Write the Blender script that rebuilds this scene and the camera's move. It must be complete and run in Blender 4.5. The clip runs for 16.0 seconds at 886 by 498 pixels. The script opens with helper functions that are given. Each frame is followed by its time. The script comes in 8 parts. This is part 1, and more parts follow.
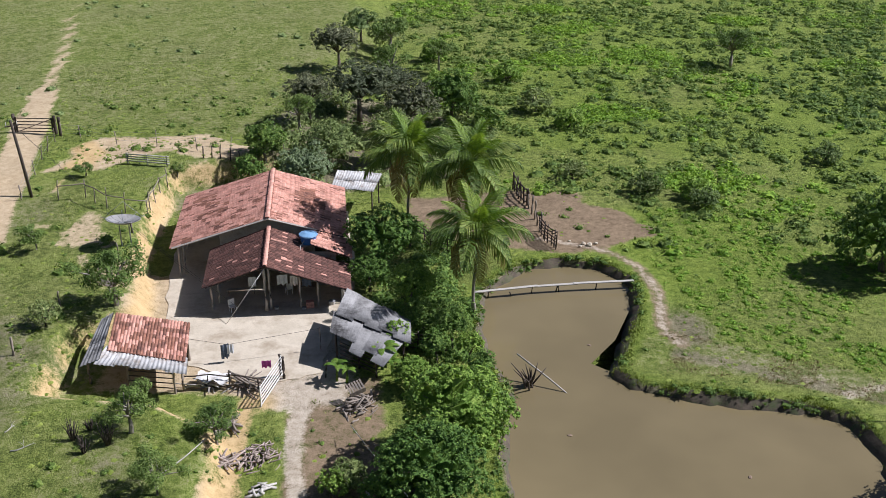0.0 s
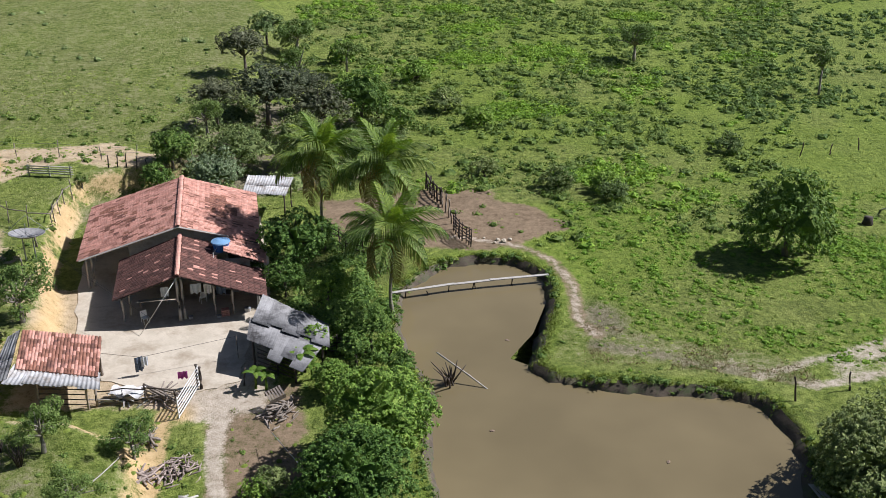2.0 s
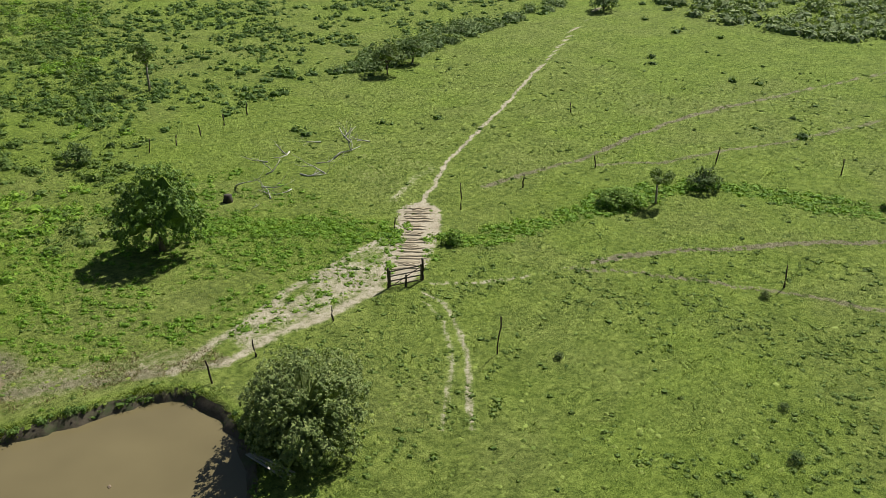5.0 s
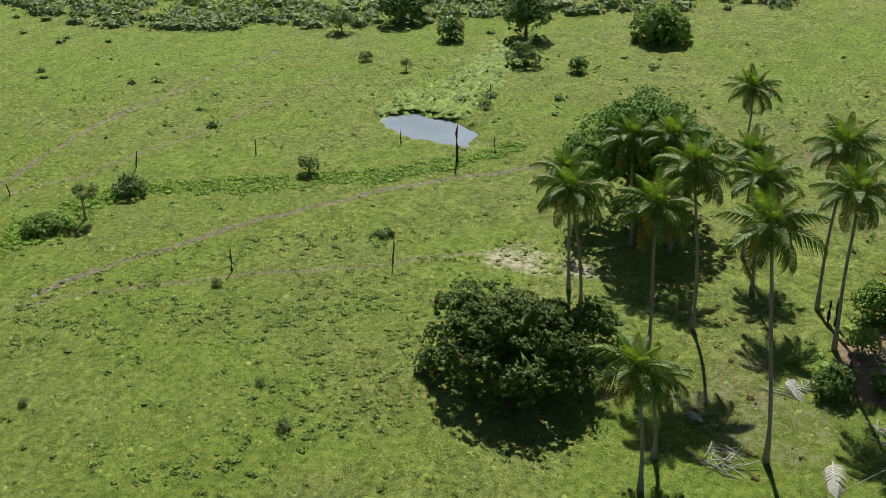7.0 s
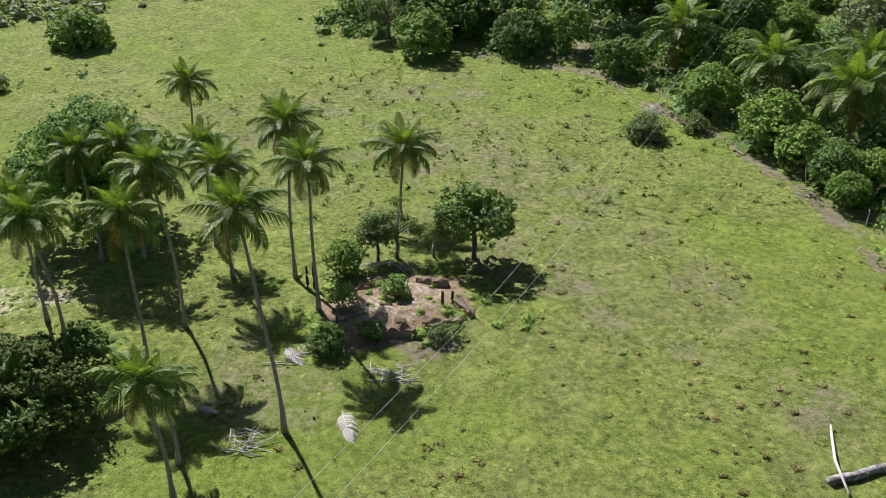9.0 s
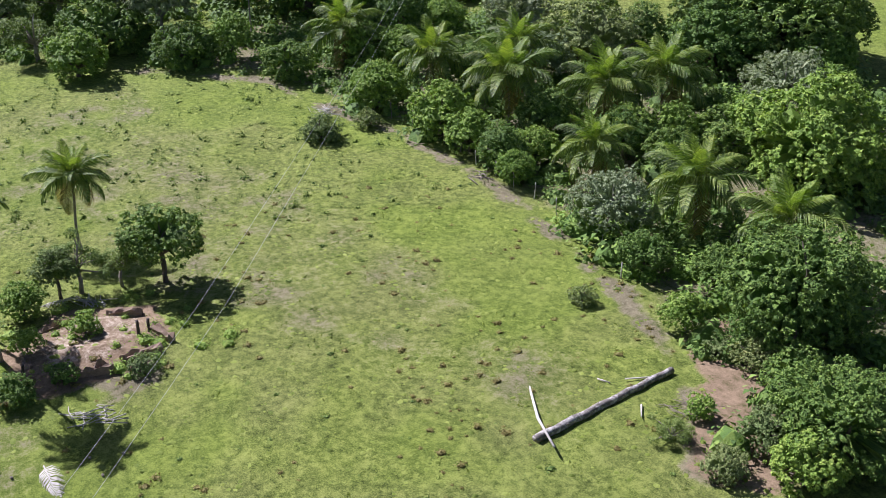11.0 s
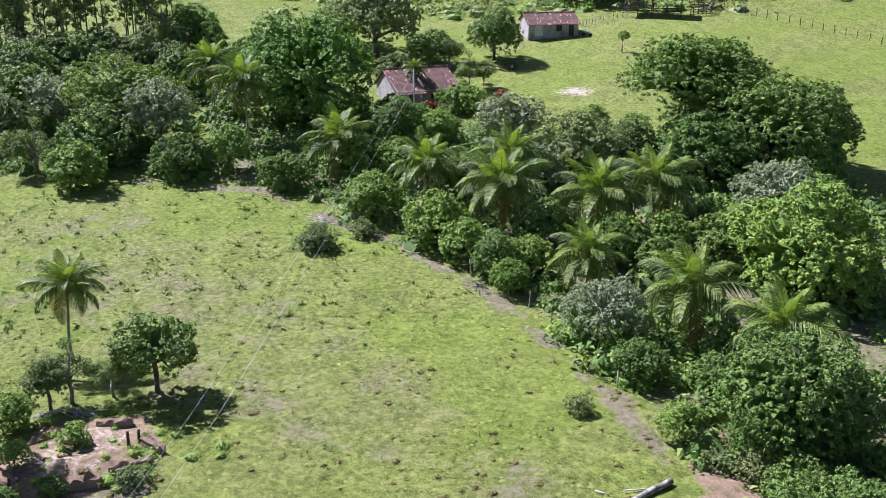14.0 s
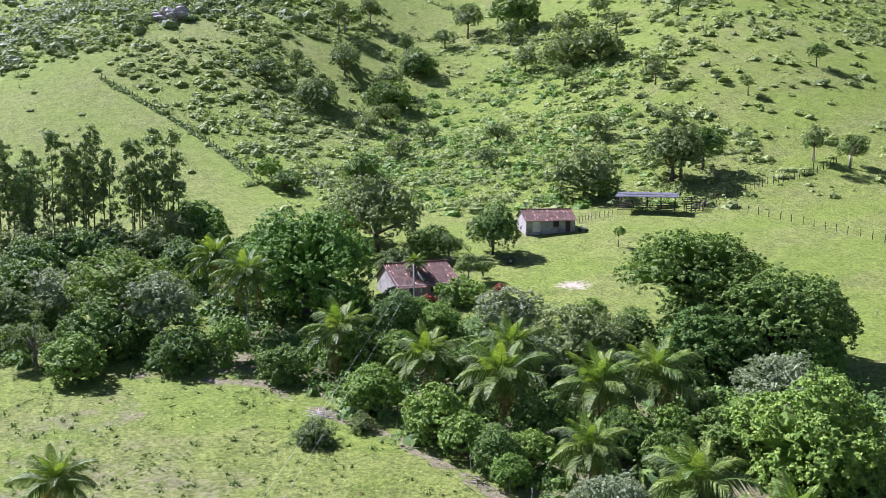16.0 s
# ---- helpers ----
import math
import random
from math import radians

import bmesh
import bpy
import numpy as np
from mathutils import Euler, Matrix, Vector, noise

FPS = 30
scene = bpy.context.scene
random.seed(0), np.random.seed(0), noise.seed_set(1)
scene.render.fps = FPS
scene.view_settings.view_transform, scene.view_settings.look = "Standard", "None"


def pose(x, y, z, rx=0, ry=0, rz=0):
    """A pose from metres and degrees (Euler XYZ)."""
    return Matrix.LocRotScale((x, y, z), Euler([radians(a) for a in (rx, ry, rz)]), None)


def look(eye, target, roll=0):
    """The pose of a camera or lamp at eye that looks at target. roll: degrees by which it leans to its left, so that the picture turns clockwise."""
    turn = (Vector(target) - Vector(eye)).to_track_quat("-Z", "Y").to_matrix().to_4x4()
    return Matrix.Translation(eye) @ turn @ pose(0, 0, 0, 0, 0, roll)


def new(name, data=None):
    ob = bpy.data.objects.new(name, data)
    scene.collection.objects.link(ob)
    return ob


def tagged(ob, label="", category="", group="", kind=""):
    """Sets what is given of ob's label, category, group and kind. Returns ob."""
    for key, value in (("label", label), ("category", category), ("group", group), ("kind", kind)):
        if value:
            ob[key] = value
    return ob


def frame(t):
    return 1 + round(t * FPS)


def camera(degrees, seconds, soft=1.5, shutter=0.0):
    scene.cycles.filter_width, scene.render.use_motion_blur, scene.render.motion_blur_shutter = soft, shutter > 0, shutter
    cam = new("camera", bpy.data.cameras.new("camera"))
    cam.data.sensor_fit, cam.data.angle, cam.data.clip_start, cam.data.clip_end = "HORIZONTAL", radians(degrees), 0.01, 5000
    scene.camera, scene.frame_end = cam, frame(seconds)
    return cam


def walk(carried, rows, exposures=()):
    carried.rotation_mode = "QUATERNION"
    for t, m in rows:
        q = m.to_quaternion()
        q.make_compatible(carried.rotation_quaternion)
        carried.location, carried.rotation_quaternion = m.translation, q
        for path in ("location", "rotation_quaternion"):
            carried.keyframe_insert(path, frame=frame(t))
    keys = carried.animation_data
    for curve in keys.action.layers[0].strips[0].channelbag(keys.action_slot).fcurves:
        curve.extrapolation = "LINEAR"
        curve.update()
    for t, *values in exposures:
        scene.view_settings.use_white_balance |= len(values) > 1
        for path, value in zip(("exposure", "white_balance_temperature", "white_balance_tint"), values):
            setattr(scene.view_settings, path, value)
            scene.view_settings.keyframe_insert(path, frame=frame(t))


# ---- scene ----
cam = camera(47.5, 16.0, soft=0.6)
# seconds, heading to the left of +y, pitch: the camera hovers and turns
TURN = [
    (0, -0.00, -25.15), (0.5, -1.17, -25.17), (1, -1.55, -25.17), (1.5, -3.14, -25.15),
    (2, -5.31, -25.14), (2.5, -8.68, -25.12), (3, -13.07, -25.11), (3.2, -15.03, -25.09),
    (5.3, -48.33, -24.97), (5.5, -51.81, -24.98), (6, -60.18, -24.95), (6.5, -68.60, -24.93),
    (7, -76.97, -24.95), (7.5, -84.49, -24.99), (8, -93.17, -25.04), (8.5, -100.48, -25.12),
    (9, -109.13, -25.15), (9.5, -116.46, -25.17), (10, -123.90, -25.16), (10.2, -125.69, -25.15),
    (10.6, -127.30, -25.10), (11.1, -128.35, -24.75), (11.7, -128.56, -24.00), (12.3, -128.58, -23.72),
    (12.5, -128.58, -23.72), (13, -128.56, -23.22), (13.5, -128.54, -21.70), (14, -128.53, -18.68),
    (14.5, -128.52, -16.07), (15, -128.53, -12.95), (15.5, -128.54, -10.32), (16, -128.55, -7.72),
]
EYE = 32.0
walk(cam, [(t, pose(0, 0, EYE, 90 + pitch, 0, heading)) for t, heading, pitch in TURN],
     exposures=[(0, 0.26, 5800, 18), (3, 0.26, 5950, 15), (5.3, 0.20, 6550, 3), (6.5, 0.24, 6500, 6), (8, 0.50, 6250, 14), (10, 0.74, 5850, 25), (12.5, 0.95, 5650, 30), (16, 1.18, 5450, 33)])

# ---- light ----
SUN_AZ, SUN_EL = 80.0, 45.0          # clockwise from +y, above the horizon
world = bpy.data.worlds.new("sky")
scene.world = world
world.use_nodes = True
wn = world.node_tree.nodes
sky = wn.new("ShaderNodeTexSky")
sky.sky_type, sky.sun_disc = "NISHITA", False
sky.sun_elevation, sky.sun_rotation = radians(SUN_EL), radians(SUN_AZ)
sky.altitude, sky.air_density, sky.dust_density = 200, 1.0, 1.0
world.node_tree.links.new(sky.outputs[0], wn["Background"].inputs[0])
wn["Background"].inputs[1].default_value = 0.038
sun_data = bpy.data.lights.new("sun", "SUN")
sun_data.energy, sun_data.angle, sun_data.color = 5.0, radians(0.53), (1.0, 0.97, 0.91)
sun = new("sun", sun_data)
sun.matrix_world = look((0, 0, 0), (-math.sin(radians(SUN_AZ)) * math.cos(radians(SUN_EL)),
                                    -math.cos(radians(SUN_AZ)) * math.cos(radians(SUN_EL)), -math.sin(radians(SUN_EL))))
sun.location = (60, 30, 90)

# ---- materials ----
def nodes_of(name):
    m = bpy.data.materials.new(name)
    m.use_nodes = True
    return m, m.node_tree.nodes, m.node_tree.links, m.node_tree.nodes["Principled BSDF"]


def noise_node(n, l, size, detail=4.0, rough=0.6, coords=None):
    t = n.new("ShaderNodeTexNoise")
    t.inputs["Scale"].default_value, t.inputs["Detail"].default_value, t.inputs["Roughness"].default_value = 1.0 / size, detail, rough
    if coords is not None:
        l.new(coords, t.inputs["Vector"])
    return t.outputs["Fac"]


def ramp_node(n, l, fac, stops):
    r = n.new("ShaderNodeValToRGB")
    while len(r.color_ramp.elements) < len(stops):
        r.color_ramp.elements.new(0.5)
    for e, (at, c) in zip(r.color_ramp.elements, stops):
        e.position, e.color = at, (*c, 1)
    l.new(fac, r.inputs[0])
    return r.outputs[0]


def mix_node(n, l, fac, a, b, blend="MIX"):
    m = n.new("ShaderNodeMix")
    m.data_type, m.blend_type = "RGBA", blend
    for value, socket in ((fac, m.inputs[0]), (a, m.inputs[6]), (b, m.inputs[7])):
        if isinstance(value, (int, float)):
            socket.default_value = value
        elif isinstance(value, tuple):
            socket.default_value = (*value, 1)
        else:
            l.new(value, socket)
    return m.outputs[2]


def math_node(n, l, op, a, b=0.0, clamp=False):
    m = n.new("ShaderNodeMath")
    m.operation, m.use_clamp = op, clamp
    for value, socket in ((a, m.inputs[0]), (b, m.inputs[1])):
        if isinstance(value, (int, float)):
            socket.default_value = value
        else:
            l.new(value, socket)
    return m.outputs[0]


def bump_node(n, l, bsdf, height, strength, distance):
    b = n.new("ShaderNodeBump")
    b.inputs["Strength"].default_value, b.inputs["Distance"].default_value = strength, distance
    l.new(height, b.inputs["Height"])
    l.new(b.outputs[0], bsdf.inputs["Normal"])


def surface(name, dark, light, size=0.5, rough=0.85, metal=0.0, fine=0.05, bump=0.3, stain=None, stain_size=2.0, vary=0.0, stretch=(1, 1, 1)):
    """A plain surface: colour that wanders at two scales, stains, fine relief."""
    m, n, l, b = nodes_of(name)
    geo = n.new("ShaderNodeTexCoord")
    mapping = n.new("ShaderNodeMapping")
    mapping.inputs["Scale"].default_value = stretch
    l.new(geo.outputs["Object"], mapping.inputs[0])
    at = mapping.outputs[0]
    big, small = noise_node(n, l, size, 5, 0.65, at), noise_node(n, l, fine, 3, 0.6, at)
    both = math_node(n, l, "ADD", math_node(n, l, "MULTIPLY", big, 0.65), math_node(n, l, "MULTIPLY", small, 0.35))
    colour = ramp_node(n, l, both, [(0.33, dark), (0.66, light)])
    if stain:
        spots = ramp_node(n, l, noise_node(n, l, stain_size, 6, 0.7, at), [(0.48, (0, 0, 0)), (0.66, (1, 1, 1))])
        colour = mix_node(n, l, spots, colour, stain)
    if vary:
        one = n.new("ShaderNodeObjectInfo").outputs["Random"]
        isle = n.new("ShaderNodeNewGeometry").outputs["Random Per Island"]
        pick = math_node(n, l, "FRACT", math_node(n, l, "ADD", one, isle))
        tint = ramp_node(n, l, pick, [(0, (1 - vary,) * 3), (1, (1 + vary * 0.6,) * 3)])
        colour = mix_node(n, l, 1.0, colour, tint, "MULTIPLY")
    l.new(colour, b.inputs["Base Color"])
    b.inputs["Roughness"].default_value, b.inputs["Metallic"].default_value = rough, metal
    if bump:
        bump_node(n, l, b, both, bump, fine)
    return m


def foliage(name, dark, mid, light, gloss=0.45, through_light=0.3, dry=None, shine=0.14):
    """Leaves: each leaf has its own tone, and some light comes through them."""
    m, n, l, b = nodes_of(name)
    isle = n.new("ShaderNodeNewGeometry").outputs["Random Per Island"]
    one = n.new("ShaderNodeObjectInfo").outputs["Random"]
    at = n.new("ShaderNodeNewGeometry").outputs["Position"]
    clump, fine = noise_node(n, l, 0.9, 3, 0.6, at), noise_node(n, l, 0.11, 3, 0.7, at)
    pick = math_node(n, l, "ADD", math_node(n, l, "MULTIPLY", isle, 0.40), math_node(n, l, "ADD", math_node(n, l, "MULTIPLY", clump, 0.28), math_node(n, l, "MULTIPLY", fine, 0.32)))
    bump_node(n, l, b, fine, 0.6, 0.15)
    stops = [(0.24, dark), (0.5, mid), (0.76, light)] + ([(0.90, dry)] if dry else [])
    colour = ramp_node(n, l, pick, stops)
    tint = ramp_node(n, l, one, [(0, (0.8, 0.86, 0.8)), (1, (1.2, 1.1, 1.05))])
    colour = mix_node(n, l, 1.0, colour, tint, "MULTIPLY")
    l.new(colour, b.inputs["Base Color"])
    b.inputs["Roughness"].default_value = gloss
    b.inputs["Specular IOR Level"].default_value = shine
    t = n.new("ShaderNodeBsdfTranslucent")
    l.new(mix_node(n, l, 1.0, colour, (1.25, 1.3, 0.55), "MULTIPLY"), t.inputs[0])
    s = n.new("ShaderNodeMixShader")
    s.inputs[0].default_value = through_light * 0.52
    l.new(b.outputs[0], s.inputs[1])
    l.new(t.outputs[0], s.inputs[2])
    l.new(s.outputs[0], n["Material Output"].inputs[0])
    return m


def ground_material():
    """Pasture over soil. The 'soil' attribute says how bare the ground is: red pale tan, green red-brown, blue dry
    litter and a shadow painted by the ruin, alpha lush.
    """
    m, n, l, b = nodes_of("pasture")
    at = n.new("ShaderNodeNewGeometry").outputs["Position"]
    att = n.new("ShaderNodeAttribute")
    att.attribute_name = "soil"
    parts = n.new("ShaderNodeSeparateColor")
    l.new(att.outputs["Color"], parts.inputs[0])
    fine, mid, big = noise_node(n, l, 0.08, 4, 0.75, at), noise_node(n, l, 0.50, 5, 0.70, at), noise_node(n, l, 9.0, 4, 0.6, at)
    patch = noise_node(n, l, 2.4, 5, 0.65, at)
    grain = math_node(n, l, "ADD", math_node(n, l, "MULTIPLY", fine, 0.40), math_node(n, l, "ADD", math_node(n, l, "MULTIPLY", mid, 0.42), math_node(n, l, "MULTIPLY", patch, 0.18)))
    # Grain also drives the bump, so shade in the hollows is put into the colour.
    grass = ramp_node(n, l, grain, [(0.40, (0.048, 0.076, 0.010)), (0.49, (0.150, 0.208, 0.030)), (0.58, (0.300, 0.360, 0.074))])
    grass = mix_node(n, l, ramp_node(n, l, big, [(0.35, (0.12,) * 3), (0.66, (0.66,) * 3)]), grass,
                     ramp_node(n, l, grain, [(0.40, (0.066, 0.080, 0.022)), (0.58, (0.300, 0.315, 0.105))]))
    lush = ramp_node(n, l, grain, [(0.36, (0.062, 0.112, 0.012)), (0.61, (0.245, 0.340, 0.040))])
    grass = mix_node(n, l, att.outputs["Alpha"], grass, lush)
    tan = ramp_node(n, l, grain, [(0.38, (0.310, 0.250, 0.175)), (0.60, (0.550, 0.475, 0.370))])
    red = ramp_node(n, l, grain, [(0.39, (0.115, 0.081, 0.047)), (0.59, (0.305, 0.225, 0.142))])
    dry = ramp_node(n, l, grain, [(0.38, (0.098, 0.086, 0.046)), (0.60, (0.310, 0.275, 0.170))])
    ochre = n.new("ShaderNodeAttribute")
    ochre.attribute_name = "ochre"
    tan = mix_node(n, l, ochre.outputs["Fac"], tan, ramp_node(n, l, grain, [(0.36, (0.400, 0.265, 0.110)), (0.62, (0.640, 0.475, 0.250))]))
    colour = grass
    for where, what in ((parts.outputs[2], dry), (parts.outputs[1], red), (parts.outputs[0], tan)):
        edge = math_node(n, l, "ADD", where, math_node(n, l, "MULTIPLY", math_node(n, l, "SUBTRACT", grain, 0.5), 1.6))
        mask = ramp_node(n, l, edge, [(0.34, (0, 0, 0)), (0.56, (1, 1, 1))])
        colour = mix_node(n, l, mask, colour, what)
    l.new(colour, b.inputs["Base Color"])
    b.inputs["Roughness"].default_value = 0.95
    b.inputs["Specular IOR Level"].default_value = 0.15
    worn = math_node(n, l, "MAXIMUM", parts.outputs[0], parts.outputs[1])
    bump_node(n, l, b, grain, 1.0, 0.34)
    l.new(math_node(n, l, "SUBTRACT", 1.0, math_node(n, l, "MULTIPLY", worn, 0.95), True), n["Bump"].inputs["Strength"])
    return m


PASTURE = ground_material()
BARK = surface("bark", (0.07, 0.055, 0.042), (0.20, 0.165, 0.125), 0.25, 0.9, fine=0.04, bump=0.6, stretch=(1, 1, 0.3))
PALE_BARK = surface("pale_bark", (0.17, 0.145, 0.12), (0.40, 0.36, 0.30), 0.3, 0.9, fine=0.05, bump=0.4, stretch=(1, 1, 0.4))
PALM_BARK = surface("palm_bark", (0.15, 0.13, 0.108), (0.40, 0.365, 0.31), 0.12, 0.9, fine=0.03, bump=0.6)
LEAF = {
    "mango": foliage("dark_leaves", (0.055, 0.108, 0.025), (0.130, 0.233, 0.050), (0.288, 0.407, 0.092), 0.52, 0.30),
    "grey": foliage("dull_grey_leaves", (0.062, 0.078, 0.044), (0.135, 0.160, 0.092), (0.260, 0.285, 0.180), 0.6, 0.25, (0.26, 0.23, 0.17)),
    "dome": foliage("mango_leaves", (0.068, 0.155, 0.022), (0.165, 0.315, 0.042), (0.300, 0.465, 0.082), 0.5, 0.30),
    "fruit": foliage("bright_leaves", (0.080, 0.162, 0.029), (0.197, 0.330, 0.057), (0.365, 0.499, 0.108), 0.52, 0.36),
    "scrub": foliage("scrub_leaves", (0.090, 0.145, 0.050), (0.195, 0.264, 0.092), (0.360, 0.426, 0.174), 0.6, 0.32),
    "airy": foliage("airy_leaves", (0.064, 0.114, 0.026), (0.144, 0.222, 0.053), (0.274, 0.365, 0.120), 0.55, 0.36, (0.319, 0.274, 0.148)),
    "silver": foliage("silver_leaves", (0.105, 0.152, 0.072), (0.245, 0.318, 0.168), (0.470, 0.535, 0.345), 0.55, 0.30),
    "spread": foliage("cashew_leaves", (0.040, 0.083, 0.018), (0.095, 0.161, 0.032), (0.215, 0.294, 0.072), 0.5, 0.28),
    "umbrella": foliage("feathery_leaves", (0.090, 0.160, 0.036), (0.200, 0.310, 0.062), (0.365, 0.465, 0.115), 0.55, 0.36),
    "euc": foliage("gum_leaves", (0.090, 0.148, 0.050), (0.205, 0.290, 0.100), (0.390, 0.470, 0.200), 0.5, 0.36),
    "weed": foliage("weed_leaves", (0.056, 0.107, 0.024), (0.133, 0.209, 0.043), (0.254, 0.342, 0.086), 0.6, 0.36, (0.30, 0.26, 0.13)),
    "grass": foliage("grass_blades", (0.090, 0.140, 0.022), (0.185, 0.255, 0.042), (0.310, 0.380, 0.090), 0.6, 0.40, (0.36, 0.32, 0.16)),
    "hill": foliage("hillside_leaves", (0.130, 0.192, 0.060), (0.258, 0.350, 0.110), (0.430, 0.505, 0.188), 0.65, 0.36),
    "lush": foliage("lush_leaves", (0.085, 0.183, 0.019), (0.183, 0.332, 0.035), (0.326, 0.483, 0.064), 0.55, 0.40),
}
FROND = foliage("palm_leaflets", (0.056, 0.105, 0.018), (0.145, 0.230, 0.040), (0.300, 0.375, 0.095), 0.36, 0.50, (0.300, 0.260, 0.090), 0.36)
SPEAR = foliage("young_palm_leaflets", (0.100, 0.180, 0.022), (0.195, 0.300, 0.038), (0.330, 0.425, 0.080), 0.40, 0.55, None, 0.35)
OLD_FROND = foliage("old_palm_leaflets", (0.110, 0.090, 0.028), (0.220, 0.190, 0.055), (0.360, 0.300, 0.115), 0.5, 0.34)
REED = foliage("reed_blades", (0.135, 0.205, 0.018), (0.240, 0.330, 0.028), (0.340, 0.425, 0.052), 0.6, 0.4)
STRAW = foliage("straw", (0.170, 0.125, 0.060), (0.330, 0.260, 0.145), (0.500, 0.420, 0.260), 0.7, 0.2)
LICHEN = surface("lichened_bark", (0.075, 0.066, 0.055), (0.240, 0.215, 0.185), 0.25, 0.9, fine=0.05, bump=0.6, stain=(0.58, 0.56, 0.51), stain_size=0.45)
CLAY = surface("clay_tile", (0.540, 0.235, 0.165), (0.790, 0.455, 0.350), 0.35, 0.85, fine=0.06, bump=0.3, stain=(0.400, 0.190, 0.135), stain_size=1.2, vary=0.20)
MID_CLAY = surface("faded_clay_tile", (0.215, 0.088, 0.056), (0.430, 0.205, 0.132), 0.35, 0.88, fine=0.06, bump=0.3, stain=(0.150, 0.070, 0.055), stain_size=0.8, vary=0.35)
BROWN_CLAY = surface("brown_clay_tile", (0.120, 0.058, 0.040), (0.290, 0.150, 0.100), 0.35, 0.9, fine=0.06, bump=0.3, stain=(0.110, 0.070, 0.050), stain_size=0.9, vary=0.45)
OLD_CLAY = surface("weathered_clay_tile", (0.078, 0.036, 0.029), (0.200, 0.094, 0.070), 0.4, 0.9, fine=0.06, bump=0.4, stain=(0.24, 0.11, 0.08), stain_size=0.6, vary=0.4)
PLASTER = surface("grey_plaster", (0.28, 0.26, 0.24), (0.46, 0.44, 0.41), 0.8, 0.9, fine=0.05, bump=0.2, stain=(0.20, 0.17, 0.14), stain_size=1.5)
WHITEWASH = surface("whitewash", (0.55, 0.53, 0.49), (0.76, 0.74, 0.70), 0.6, 0.9, fine=0.05, bump=0.2, stain=(0.34, 0.27, 0.20), stain_size=1.2)
CONCRETE = surface("worn_concrete", (0.47, 0.405, 0.300), (0.66, 0.580, 0.450), 1.6, 0.92, fine=0.09, bump=0.25, stain=(0.37, 0.30, 0.21), stain_size=2.6)
WOOD = surface("weathered_wood", (0.13, 0.105, 0.082), (0.36, 0.305, 0.25), 0.2, 0.9, fine=0.03, bump=0.4, vary=0.25, stretch=(3, 3, 0.4))
PALE_WOOD = surface("bleached_wood", (0.34, 0.31, 0.27), (0.60, 0.57, 0.51), 0.2, 0.85, fine=0.03, bump=0.3, vary=0.15, stretch=(3, 3, 0.4))
SPLIT_WOOD = surface("split_firewood", (0.20, 0.145, 0.115), (0.50, 0.41, 0.35), 0.2, 0.9, fine=0.03, bump=0.4, vary=0.45, stretch=(3, 3, 0.4))
DARK_WOOD = surface("dark_wood", (0.030, 0.023, 0.018), (0.105, 0.080, 0.062), 0.2, 0.9, fine=0.03, bump=0.4, vary=0.3, stretch=(3, 3, 0.4))
MUD = surface("dark_mud", (0.055, 0.042, 0.028), (0.150, 0.118, 0.078), 0.5, 0.9, fine=0.07, bump=0.6, stain=(0.07, 0.09, 0.03), stain_size=0.8)
WHITE_PAINT = surface("white_paint", (0.66, 0.65, 0.62), (0.82, 0.81, 0.79), 0.3, 0.6, fine=0.04, bump=0.15, stain=(0.50, 0.46, 0.40), stain_size=0.8)
DARK_SHEET = surface("dark_roof_sheet", (0.055, 0.060, 0.066), (0.125, 0.132, 0.140), 0.9, 0.7, fine=0.07, bump=0.2, vary=0.2)
SHEET = surface("old_roof_sheet", (0.180, 0.175, 0.168), (0.400, 0.390, 0.375), 0.9, 0.9, fine=0.07, bump=0.3, stain=(0.055, 0.051, 0.048), stain_size=1.5, vary=0.2)
ZINC = surface("zinc_sheet", (0.44, 0.43, 0.41), (0.70, 0.69, 0.66), 0.5, 0.7, 0.0, fine=0.06, bump=0.1, stain=(0.30, 0.25, 0.20), stain_size=0.7, vary=0.2)
BLUE_PLASTIC = surface("blue_plastic", (0.020, 0.130, 0.420), (0.045, 0.200, 0.540), 0.5, 0.4, fine=0.05, bump=0.05)
PALE_BLUE = surface("pale_blue_plastic", (0.16, 0.32, 0.52), (0.26, 0.45, 0.66), 0.4, 0.45, fine=0.05, bump=0.05)
BLACK_RUBBER = surface("black_plastic", (0.012, 0.012, 0.013), (0.035, 0.035, 0.036), 0.3, 0.6, bump=0.05)
STEEL = surface("grey_steel", (0.22, 0.23, 0.24), (0.42, 0.43, 0.44), 0.3, 0.5, 0.7, bump=0.05)
WIRE = surface("wire", (0.30, 0.30, 0.30), (0.55, 0.55, 0.55), 0.3, 0.5, 0.4, bump=0.0)
DRY_MUD = surface("dry_mud", (0.30, 0.235, 0.155), (0.52, 0.43, 0.31), 0.6, 0.95, fine=0.08, bump=0.6)
EARTH = surface("red_earth", (0.145, 0.102, 0.068), (0.310, 0.225, 0.158), 0.6, 0.95, fine=0.08, bump=0.6)


def water_material(name, body, rough=0.04):
    m, n, l, b = nodes_of(name)
    at = n.new("ShaderNodeNewGeometry").outputs["Position"]
    colour = ramp_node(n, l, noise_node(n, l, 7.0, 3, 0.5, at), [(0.35, body), (0.7, tuple(c * 1.25 for c in body))])
    l.new(colour, b.inputs["Base Color"])
    b.inputs["Roughness"].default_value, b.inputs["IOR"].default_value = rough, 1.33
    bump_node(n, l, b, noise_node(n, l, 0.5, 2, 0.5, at), 0.05, 0.05)
    return m


